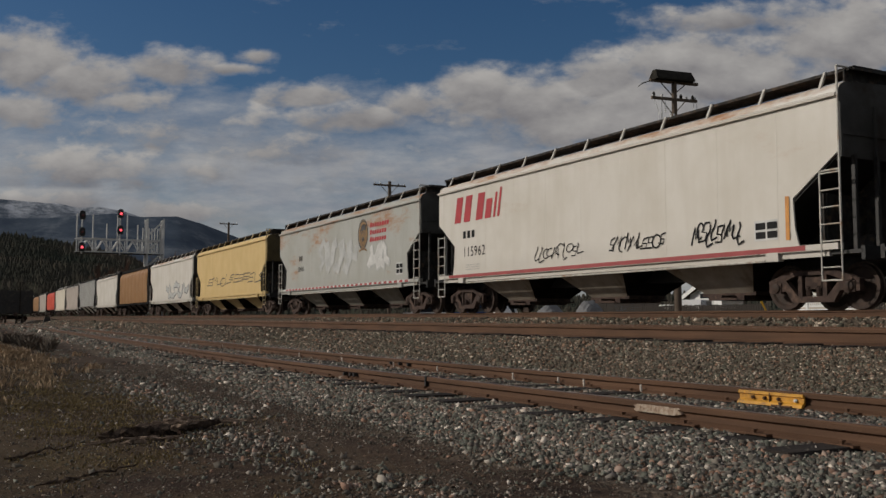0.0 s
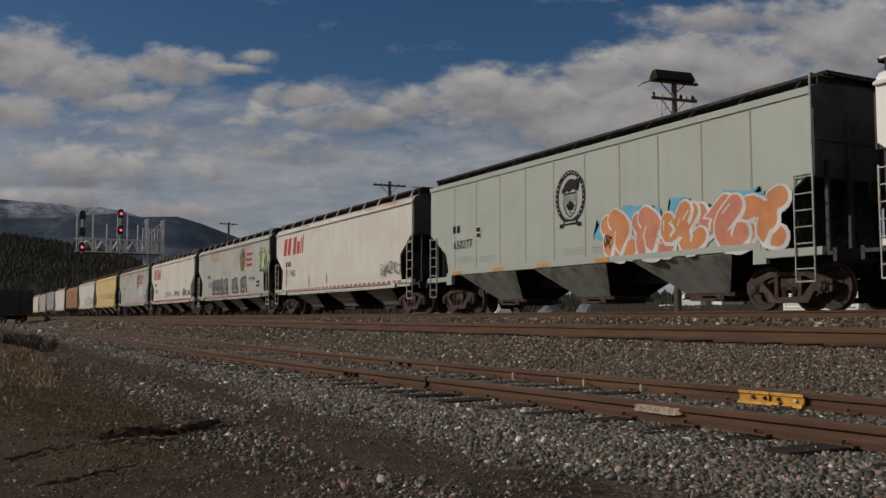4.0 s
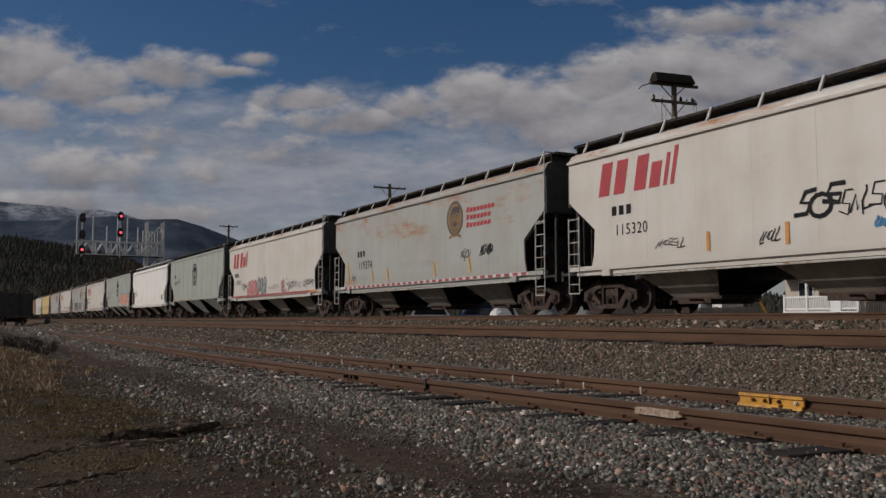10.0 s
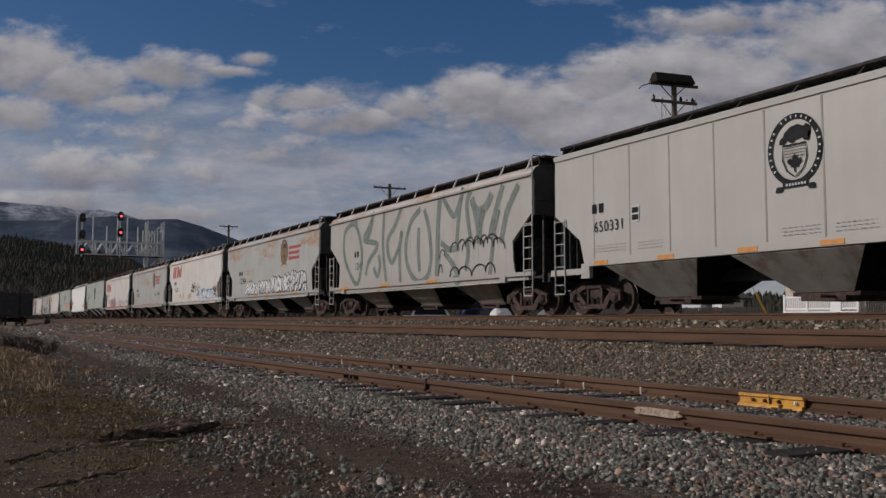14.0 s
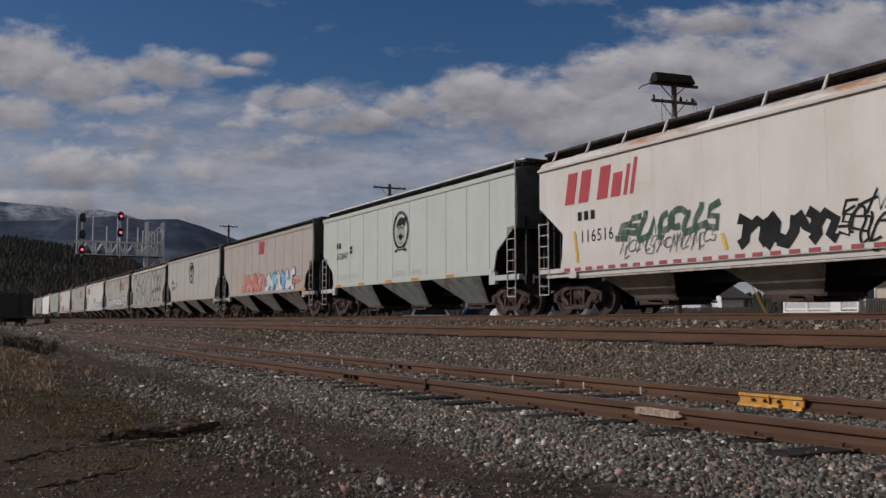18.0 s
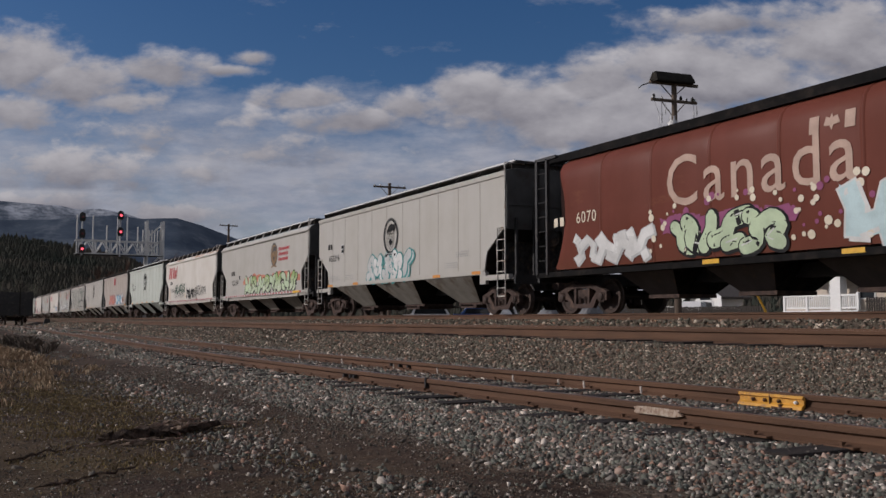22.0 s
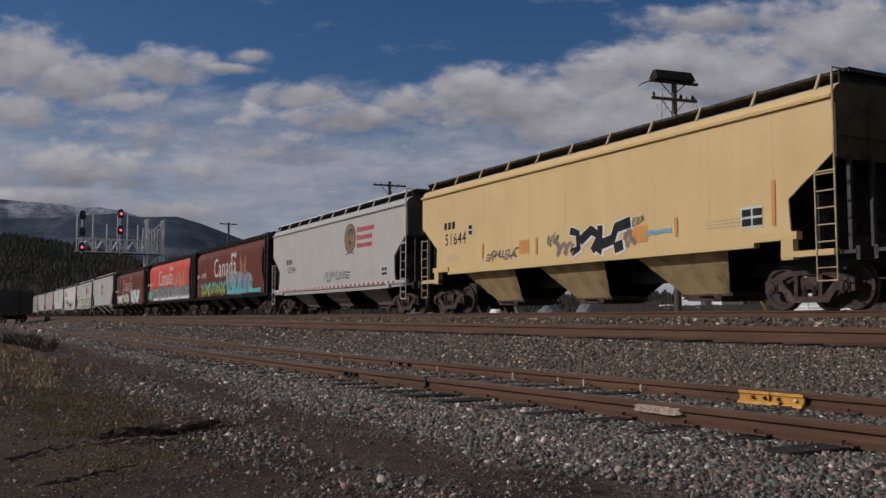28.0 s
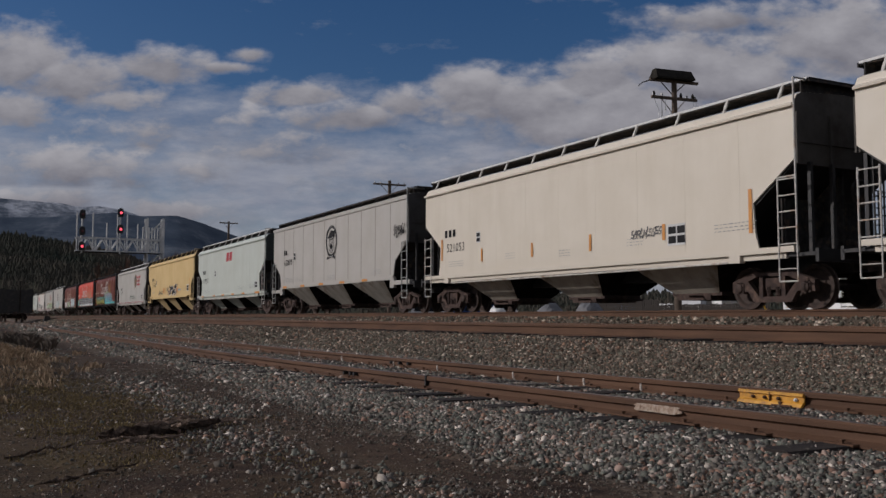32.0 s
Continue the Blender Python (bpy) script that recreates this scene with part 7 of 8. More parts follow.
broad_stroke(car, 3, 0.22, (5.28, 2.43), (5.44, 2.00), (5.18, 1.60), (4.83, 1.94))
broad_stroke(car, 4, 0.22, (5.83, 4.11), (5.71, 2.70), (6.05, 1.34))
broad_stroke(car, 5, 0.22, (7.41, 4.08), (6.86, 3.47), (6.13, 2.86), (6.51, 2.07), (7.15, 2.55), (7.46, 3.19))
broad_stroke(car, 6, 0.22, (7.46, 3.19), (7.26, 2.34), (7.35, 1.13))
broad_stroke(car, 7, 0.22, (9.01, 3.86), (8.26, 3.47), (7.81, 2.67), (8.00, 1.80), (8.80, 1.24), (9.58, 1.41), (9.86, 2.09), (9.69, 3.08), (9.33, 3.81))
broad_stroke(car, 8, 0.22, (8.89, 3.19), (8.84, 2.37), (8.95, 1.59))
broad_stroke(car, 9, 0.30, (10.56, 4.16), (10.40, 3.06), (10.32, 1.36))
broad_stroke(car, 10, 0.22, (10.73, 4.14), (11.10, 3.72), (11.57, 3.35), (11.89, 3.66), (12.21, 4.24))
broad_stroke(car, 11, 0.22, (12.21, 4.24), (11.94, 3.49), (11.74, 2.31))
broad_stroke(car, 12, 0.22, (10.62, 2.52), (11.21, 2.25), (11.94, 2.25))
broad_stroke(car, 13, 0.22, (10.88, 2.16), (11.61, 1.60), (11.80, 1.10), (11.50, 1.28))
broad_stroke(car, 14, 0.22, (12.69, 4.06), (12.44, 3.64), (12.60, 2.83), (12.72, 2.50))
broad_stroke(car, 15, 0.30, (12.77, 3.81), (12.99, 3.46), (13.30, 3.33), (13.74, 3.47), (14.05, 3.81))
broad_stroke(car, 16, 0.30, (12.95, 3.47), (13.15, 2.97), (13.26, 2.36))
broad_stroke(car, 17, 0.30, (13.56, 3.35), (13.33, 2.95), (13.26, 2.28))
broad_stroke(car, 18, 0.22, (12.49, 2.53), (12.52, 1.99), (12.35, 1.46))
broad_stroke(car, 19, 0.22, (14.47, 3.26), (14.20, 2.66), (14.05, 1.97), (13.90, 1.19))
broad_stroke(car, 0, 0.25, (14.72, 4.00), (14.14, 2.98), (13.90, 2.39))
broad_stroke(car, 1, 0.25, (15.61, 3.88), (14.94, 3.14), (14.59, 2.21))
loops(car, 0.045, (11.32, 2.11), (11.84, 2.18), (12.38, 2.23), (12.90, 2.25), (13.35, 2.23), (13.78, 2.25), (14.41, 2.21))
loops(car, 0.045, (12.14, 2.14), (12.91, 2.15), (13.53, 2.17), (14.13, 2.13), (14.82, 2.02))
loops(car, 0.05, (11.29, 1.30), (11.91, 1.33), (12.77, 1.27), (13.66, 1.36), (14.23, 1.31))
loops(car, 0.04, (10.47, 1.44), (10.73, 1.46))
loops(car, 0.04, (10.54, 1.94), (10.93, 1.99))
reflector(car, 1.76, 1.20, 0.8, "reflector_orange")
reflector(car, 6.03, 1.16, 0.8, "reflector_orange")
reflector(car, 9.99, 1.14, 0.8, "reflector_orange")
car = HOPPERS[23]
crest(car, 8.33, 3.25, 0.68, 0.73, "ink")
mark(car, 1.70, 2.63, 2, 0.3, "ink")
number(car, "650331", 1.76, 2.13, 0.28, "ink")
placard(car, 3.43, 2.47, 0.28, 0.4, "ink")
reflector(car, 2.06, 1.36, 0.55, "reflector_orange")
reflector(car, 4.52, 1.35, 0.55, "reflector_orange")
reflector(car, 7.05, 1.35, 0.55, "reflector_orange")
reflector(car, 9.17, 1.39, 0.55, "reflector_orange")
small_print(car, 1.83, 1.76, 1.2, "ink")
small_print(car, 3.52, 1.74, 0.9, "ink")
small_print(car, 7.96, 1.69, 0.9, "ink")
small_print(car, 9.24, 1.68, 0.9, "ink")
car = HOPPERS[24]
small_emblem(car, 7.43, 3.33, 1.05, 0.95)
graffiti(car, 4.36, 8.48, 1.50, 2.43, 4, ("salmon", "rose"), "brick_red", 80)
graffiti(car, 8.92, 13.35, 1.34, 2.36, 5, ("chalk", "sky_blue"), "navy", 81)
tag(car, 13.14, 14.55, 1.57, 2.00, 4, "orange_spray", 82, 0.06)
reflector(car, 14.93, 1.36, 0.9, "reflector_orange")
car = HOPPERS[25]
crest(car, 8.29, 3.23, 0.69, 0.73, "ink")
mark(car, 1.69, 2.95, 2, 0.3, "ink")
number(car, "652847", 1.71, 2.47, 0.28, "ink")
placard(car, 3.34, 2.81, 0.28, 0.4, "ink")
reflector(car, 1.95, 1.37, 0.55, "reflector_orange")
reflector(car, 4.51, 1.35, 0.55, "reflector_orange")
reflector(car, 7.24, 1.36, 0.55, "reflector_orange")
reflector(car, 9.54, 1.37, 0.55, "reflector_orange")
reflector(car, 12.24, 1.37, 0.55, "reflector_orange")
small_print(car, 1.82, 1.76, 1.2, "ink")
small_print(car, 3.35, 1.77, 0.9, "ink")
small_print(car, 7.80, 1.67, 0.9, "ink")
small_print(car, 9.16, 1.65, 0.9, "ink")
car = HOPPERS[26]
wordmark(car, 1.24, 2.98, 3.10, 0.85)
mark(car, 1.83, 2.50, 3, 0.3, "ink")
number(car, "116516", 1.92, 1.91, 0.32, "ink")
tag(car, 3.58, 7.05, 1.77, 2.46, 9, "forest_green", 90, 0.16)
tag(car, 3.64, 6.95, 1.41, 1.96, 10, "soot_grey", 91, 0.035)
graffiti(car, 7.59, 9.97, 1.37, 2.05, 4, ("ink",), "ink", 92)
tag(car, 10.19, 11.10, 1.19, 2.01, 3, "ink", 93, 0.05)
stripe(car, 1.75, 1.39, 2.23, "reflector_yellow")
stripe(car, 7.15, 1.38, 1.74, "reflector_yellow")
hazard_strip(car)
tag(car, 10.16, 13.38, 1.38, 2.28, 6, "ink", 94, 0.055)
car = HOPPERS[27]
crest(car, 10.88, 3.27, 0.59, 0.62, "gold")
red_lines(car, 11.63, 3.49, 1.87, 0.54)
mark(car, 2.39, 2.46, 3, 0.3, "ink")
number(car, "122184", 2.52, 1.86, 0.32, "ink")
bubbles(car, 5.56, 14.58, 1.10, 2.23, 7, ("pale_lime", "lime_to_green"), "ink", 100, "salmon")
placard(car, 14.31, 1.71, 0.62, 0.45, "ink")
reflector(car, 14.65, 1.14, 1.0, "reflector_yellow")
placard(car, 4.25, 2.29, 0.25, 0.3, "ink")
hazard_strip(car)
small_print(car, 2.61, 1.55, 0.9, "ink")
car = HOPPERS[28]
crest(car, 7.97, 3.05, 0.67, 0.70, "ink")
mark(car, 1.23, 2.94, 2, 0.3, "ink")
number(car, "652216", 1.34, 2.40, 0.28, "ink")
bubbles(car, 5.76, 9.71, 1.35, 2.44, 5, ("pale_grey", "chalk"), "teal", 110)
placard(car, 2.96, 2.88, 0.28, 0.4, "ink")
reflector(car, 1.58, 1.39, 0.55, "reflector_orange")
reflector(car, 4.49, 1.38, 0.55, "reflector_orange")
reflector(car, 11.84, 1.38, 0.55, "reflector_orange")
reflector(car, 14.60, 1.38, 0.55, "reflector_orange")
small_print(car, 1.41, 1.72, 1.2, "ink")
small_print(car, 3.27, 1.70, 0.9, "ink")
small_print(car, 13.21, 2.07, 0.9, "ink")
small_print(car, 12.42, 1.73, 0.9, "ink")
car = HOPPERS[29]
country_word(car, 4.76, 2.41, 4.98, "faded_cream")
number(car, "6070", 1.23, 2.42, 0.3, "cream")
mark(car, 0.20, 2.40, 2, 0.3, "cream")
graffiti(car, 1.11, 4.11, 1.33, 2.06, 4, ("chalk", "white_spray"), "pale_grey", 120)
bubbles(car, 4.92, 8.26, 1.25, 2.18, 3, ("pale_lime",), "ink", 121, "magenta")
splatter(car, 4.13, 11.38, 1.35, 2.6, 122)
graffiti(car, 9.77, 13.74, 1.09, 2.45, 4, ("ice",), "chalk", 123)
tag(car, 13.65, 14.45, 1.95, 2.48, 5, "white_spray", 124, 0.07)
reflector(car, 6.19, 1.19, 0.5, "reflector_yellow")
reflector(car, 9.84, 1.18, 0.5, "reflector_yellow")
reflector(car, 15.11, 1.19, 0.5, "reflector_yellow")
car = HOPPERS[30]
country_word(car, 4.81, 2.39, 5.23, "faded_white")
number(car, "606652", 1.25, 2.50, 0.3, "cream")
mark(car, 0.10, 2.51, 2, 0.3, "cream")
wheat(car, 11.54, 2.75, 1.25, "straw")
wheat(car, 13.66, 2.75, 1.3, "straw")
bubbles(car, 2.02, 6.79, 1.15, 2.34, 4, ("pale_to_silver",), "ink", 130, ("leaf_spray", "teal", "leaf_spray"))
bubbles(car, 6.76, 10.37, 1.17, 2.25, 4, ("pale_to_silver",), "ink", 131, ("leaf_spray", "olive_spray"))
bubbles(car, 10.33, 13.10, 1.13, 2.16, 4, ("pale_to_silver",), "ink", 132, ("leaf_spray", "turquoise"))
bubbles(car, 13.06, 14.68, 1.12, 2.14, 3, ("pale_to_silver",), "ink", 133, ("turquoise", "leaf_spray"))
bubbles(car, 14.66, 15.9, 1.16, 2.25, 2, ("pale_to_silver",), "ink", 135, ("leaf_spray", "turquoise"))
base_band(car, 2.02, 15.9, 1.26, 1.44, "white_spray")
bubbles(car, 0.16, 2.03, 1.33, 2.10, 3, ("leaf_spray", "sky_blue"), "navy", 134)
car = HOPPERS[31]
country_word(car, 5.30, 2.37, 5.10, "faded_white")
number(car, "607388", 1.79, 2.51, 0.3, "cream")
mark(car, 0.72, 2.51, 2, 0.3, "cream")
wheat(car, 12.21, 2.9, 1.2, "dull_straw")
bubbles(car, 1.77, 8.14, 1.15, 2.16, 7, ("olive_to_teal",), "ink", 140)
bubbles(car, 8.50, 11.90, 1.26, 2.48, 6, ("aqua_to_grey",), "plum", 141, "leaf_spray")
bubbles(car, 11.86, 14.03, 1.40, 2.39, 5, ("aqua_to_grey",), "plum", 142, "leaf_spray")
base_band(car, 8.40, 15.6, 1.28, 1.50, "turquoise")
stripe(car, 0.89, 1.35, 2.25, "reflector_yellow")
stripe(car, 3.73, 1.33, 1.85, "reflector_yellow")
stripe(car, 6.72, 1.34, 1.81, "reflector_yellow")
stripe(car, 10.15, 1.34, 1.79, "reflector_yellow")
stripe(car, 13.32, 1.36, 1.78, "reflector_yellow")
car = HOPPERS[32]
crest(car, 10.78, 3.22, 0.64, 0.63, "gold")
red_lines(car, 11.53, 3.50, 1.89, 0.67)
mark(car, 2.29, 2.49, 3, 0.3, "ink")
number(car, "122344", 2.40, 2.08, 0.28, "ink")
tag(car, 7.76, 10.81, 1.47, 1.93, 5, "forest_green", 150, 0.05)
small_print(car, 12.64, 1.74, 0.9, "ink")
placard(car, 14.33, 1.66, 0.5, 0.4, "ink")
hazard_strip(car)
car = HOPPERS[33]
mark(car, 1.68, 2.83, 3, 0.3, "ink")
number(car, "51644", 1.72, 2.29, 0.4, "ink")
graffiti(car, 9.05, 11.22, 1.56, 2.27, 2, ("ink",), "white_spray", 160)
graffiti(car, 8.33, 9.06, 1.56, 1.93, 2, ("plum_dull",), "plum_dull", 161)
graffiti(car, 11.16, 11.62, 1.63, 2.20, 1, ("plum_dull",), "plum_dull", 162)
tag(car, 7.92, 8.42, 1.85, 2.26, 4, "soot_grey", 163, 0.03)
tag(car, 4.53, 6.38, 1.58, 1.93, 6, "soot_grey", 164, 0.05)
placard(car, 15.45, 1.95, 0.6, 0.45, "ink")
tag(car, 11.61, 12.04, 2.13, 2.33, 3, "soot_grey", 165, 0.03)
tag(car, 12.13, 13.03, 1.84, 1.94, 5, "sky_blue", 166, 0.05)
stripe(car, 4.29, 1.68, 2.18, "reflector_orange")
stripe(car, 7.35, 1.67, 2.16, "reflector_orange")
stripe(car, 13.17, 1.71, 2.17, "reflector_orange")
stripe(car, 16.05, 1.72, 2.65, "reflector_orange")
placard(car, 6.69, 1.93, 0.55, 0.4, "reflector_orange")
placard(car, 11.82, 1.88, 0.7, 0.4, "reflector_orange")
small_print(car, 14.13, 1.95, 1.2, "ink")
placard(car, 3.49, 2.70, 0.25, 0.4, "ink")
small_print(car, 1.81, 1.91, 0.9, "ink")
car = HOPPERS[34]
small_emblem(car, 7.41, 3.16, 1.40, 0.75)
mark(car, 1.40, 2.68, 3, 0.3, "ink")
number(car, "119565", 1.48, 2.09, 0.32, "ink")
placard(car, 4.78, 2.62, 0.28, 0.4, "ink")
reflector(car, 1.59, 1.14, 0.55, "reflector_orange")
reflector(car, 4.68, 1.14, 0.55, "reflector_orange")
reflector(car, 6.96, 1.14, 0.55, "reflector_orange")
reflector(car, 9.25, 1.15, 0.55, "reflector_orange")
reflector(car, 11.57, 1.16, 0.55, "reflector_orange")
small_print(car, 1.69, 1.58, 1.0, "ink")
small_print(car, 10.23, 1.62, 1.2, "ink")
small_print(car, 12.61, 1.64, 1.1, "ink")
small_print(car, 3.10, 1.50, 0.5, "ink")
placard(car, 13.99, 1.64, 0.5, 0.4, "ink")
reflector(car, 14.39, 1.13, 0.9, "reflector_orange")
car = HOPPERS[35]
crest(car, 8.49, 3.22, 0.69, 0.71, "ink")
mark(car, 1.77, 2.95, 2, 0.3, "ink")
number(car, "650879", 1.82, 2.43, 0.28, "ink")
placard(car, 3.42, 2.82, 0.28, 0.4, "ink")
reflector(car, 2.01, 1.34, 0.55, "reflector_orange")
reflector(car, 4.69, 1.31, 0.55, "reflector_orange")
reflector(car, 7.24, 1.32, 0.55, "reflector_orange")
reflector(car, 9.85, 1.31, 0.55, "reflector_orange")
reflector(car, 12.35, 1.33, 0.55, "reflector_orange")
small_print(car, 1.87, 1.76, 1.2, "ink")
small_print(car, 3.56, 1.73, 0.9, "ink")
small_print(car, 8.03, 1.66, 0.9, "ink")
small_print(car, 13.04, 1.69, 0.9, "ink")
tag(car, 15.17, 16.17, 2.83, 3.36, 6, "ink", 170, 0.04)
car = HOPPERS[36]
mark(car, 1.46, 2.53, 3, 0.3, "ink")
number(car, "521053", 1.59, 2.03, 0.28, "ink")
placard(car, 3.74, 2.39, 0.25, 0.35, "ink")
stripe(car, 1.26, 1.76, 2.48, "reflector_orange")
stripe(car, 3.96, 1.60, 2.01, "reflector_orange")
stripe(car, 6.85, 1.58, 1.99, "reflector_orange")
stripe(car, 9.63, 1.57, 2.01, "reflector_orange")
stripe(car, 12.48, 1.65, 2.03, "reflector_orange")
stripe(car, 15.17, 1.60, 2.53, "reflector_orange")
tag(car, 11.30, 12.42, 1.76, 2.02, 6, "soot_grey", 180, 0.04)
placard(car, 12.90, 1.75, 0.6, 0.5, "ink")
small_print(car, 1.75, 1.68, 1.0, "ink")
small_print(car, 14.12, 1.84, 1.2, "ink")
small_print(car, 5.39, 1.75, 0.5, "ink")
small_print(car, 8.21, 1.66, 0.5, "ink")
small_print(car, 11.13, 1.75, 0.6, "ink")

# ---- fittings of the side track ----
def joint_bar():
    """A yellow insulated joint: shouldered bar with bolts, on the far rail's yard side."""
    y0, y1 = 4.84, 5.42
    x = near_x((y0 + y1) / 2) + 0.753
    lean = math.degrees(math.atan2(near_x(y1) - near_x(y0), y1 - y0))
    bar = part("joint_bar", Shape().prism([(-0.092, 0.004), (-0.070, 0.004), (-0.040, 0.030), (-0.040, 0.088), (-0.058, 0.106), (-0.070, 0.104), (-0.072, 0.084), (-0.056, 0.074), (-0.056, 0.040), (-0.080, 0.026)], "y", -0.30, 0.30).mesh("joint_bar", MAT["yellow_bar"]), near_track, "bright yellow insulated joint bar", at=pose(x, (y0 + y1) / 2, 0.07, 0, 0, -lean))
    for y in (-0.235, -0.08, 0.05, 0.16):
        part("bolt", Shape().bar((-0.050, y, 0.056), (-0.074, y, 0.056), 0.015, 6).bar((-0.074, y, 0.056), (-0.084, y, 0.056), 0.008, 6).mesh("bolt", MAT["steel_rail"] if y > -0.2 else MAT["galvanised"]), bar)
    part("joint_seam", Shape().box(-0.0745, -0.056, -0.004, 0.004, 0.028, 0.100).mesh("joint_seam", MAT["steel_rail"]), bar)
    return bar


joint_bar()
r_ = random.Random(21)


def paint_patch():
    """Flaking white paint on the near rail's web, in ragged flecks round a solid field."""
    y0, y1 = 4.50, 5.00
    s = Shape()
    pts = []
    for i in range(24):
        a = 2 * math.pi * i / 24
        pts.append((4.75 + 0.22 * math.copysign(abs(math.cos(a)) ** 0.6, math.cos(a)) * r_.uniform(0.86, 1.08), 0.030 * math.copysign(abs(math.sin(a)) ** 0.6, math.sin(a)) * r_.uniform(0.8, 1.1)))
    c = lambda y: near_x(y) - 0.753
    vs = [(c(y) - 0.0385, y, 0.142 + z) for y, z in pts] + [(c(y) - 0.016, y, 0.142 + z) for y, z in pts]
    n = len(pts)
    s.add(vs, [tuple(range(n))] + [(i, (i + 1) % n, (i + 1) % n + n, i + n) for i in range(n)])
    part("paint_patch", s.mesh("paint_patch", MAT["white_mark"]), near_track, "flaking white paint mark")


paint_patch()
for y in (3.9, 6.55, 7.35, 7.75, 8.55, 10.2, 11.4, 13.2, 15.1, 17.5, 20.4, 24.0):
    x = near_x(y) + 0.753
    part("rail_anchor", ANCHOR, near_track, "pale worn rail anchor", at=pose(x - 0.055, y, 0.075, 0, 8, 90))
for y in (9.35, 9.45, 9.62):
    part("joint_bolt", Shape().bar((-0.05, 0, 0), (0.0, 0, 0), 0.022, 6).mesh("joint_bolt", MAT["black"]), near_track, at=(near_x(y) - 0.753 - 0.012, y, 0.125))
for y in (11.0, 11.25, 11.5):
    part("joint_bolt", Shape().bar((-0.05, 0, 0), (0.0, 0, 0), 0.022, 6).mesh("joint_bolt", MAT["black"]), near_track, at=(near_x(y) + 0.753 - 0.012, y, 0.125))
part("joint_gap", Shape().box(-0.045, 0.02, -0.012, 0.012, 0, 0.13).mesh("joint_gap", MAT["black"]), near_track, at=(near_x(7.8) - 0.753, 7.8, 0.065))


# ---- litter on the bare ground ----
def rotten_log():
    log = thing("rotten_log", "charred broken log lying in brown earth", "log")
    wood = surface("charred_wood", (0.040, 0.031, 0.025), (0.085, 0.062, 0.047), 9, 0.95, 0, 0.8, 60, (6, 1, 6), stain=(0.14, 0.10, 0.075))
    pale = surface("split_grey_wood", (0.34, 0.25, 0.19), (0.2, 0.15, 0.11), 12, 0.95, 0, 0.7, 80, (8, 1, 8))

    def chunk(name, a, b, r0, r1, material, seed):
        r = random.Random(seed)
        s, n, m = Shape(), 9, 14
        vs = []
        for j in range(m + 1):
            f = j / m
            c = Vector(a).lerp(Vector(b), f) + Vector((r.uniform(-0.03, 0.03), r.uniform(-0.02, 0.02), r.uniform(-0.01, 0.015)))
            rad = (r0 + (r1 - r0) * f) * (0.35 if j in (0, m) else 1)
            for i in range(n):
                g = 2 * math.pi * i / n
                q = rad * 0.95 * r.uniform(0.5, 1.3)
                vs.append((c.x + q * math.cos(g) * 0.5, c.y + q * math.cos(g) * 0.8, c.z * 0.8 + q * math.sin(g) * 0.50))
        fs = [(j * n + i, j * n + (i + 1) % n, (j + 1) * n + (i + 1) % n, (j + 1) * n + i) for j in range(m) for i in range(n)]
        s.add(vs, fs + [tuple(range(n)), tuple(range(m * n, (m + 1) * n))])
        part(name, s.mesh(name, material), log)
    chunk("bark", (0.80, 5.92, 0.03), (1.25, 6.02, 0.05), 0.085, 0.07, wood, 1)
    chunk("bark", (1.20, 6.05, 0.04), (1.62, 6.32, 0.05), 0.06, 0.05, wood, 2)
    chunk("splinter", (1.12, 6.25, 0.06), (1.52, 6.55, 0.07), 0.035, 0.015, pale, 3)
    chunk("splinter", (0.70, 5.75, 0.02), (1.1, 5.88, 0.03), 0.03, 0.015, pale, 4)
    chunk("splinter", (1.32, 6.25, 0.06), (1.74, 6.42, 0.04), 0.04, 0.02, pale, 5)
    chunk("splinter", (1.24, 6.02, 0.04), (1.30, 5.92, 0.11), 0.035, 0.02, pale, 6)
    chunk("splinter", (1.02, 6.16, 0.07), (1.46, 6.22, 0.075), 0.04, 0.02, pale, 9)
    chunk("splinter", (0.86, 5.66, 0.02), (1.28, 5.80, 0.03), 0.03, 0.018, pale, 10)
    chunk("splinter", (1.4, 6.36, 0.05), (1.86, 6.34, 0.04), 0.028, 0.012, pale, 11)
    chunk("splinter", (0.25, 5.35, 0.015), (0.62, 5.72, 0.02), 0.018, 0.01, wood, 7)
    chunk("splinter", (0.35, 4.5, 0.01), (0.8, 4.75, 0.02), 0.015, 0.01, wood, 8)


rotten_log()


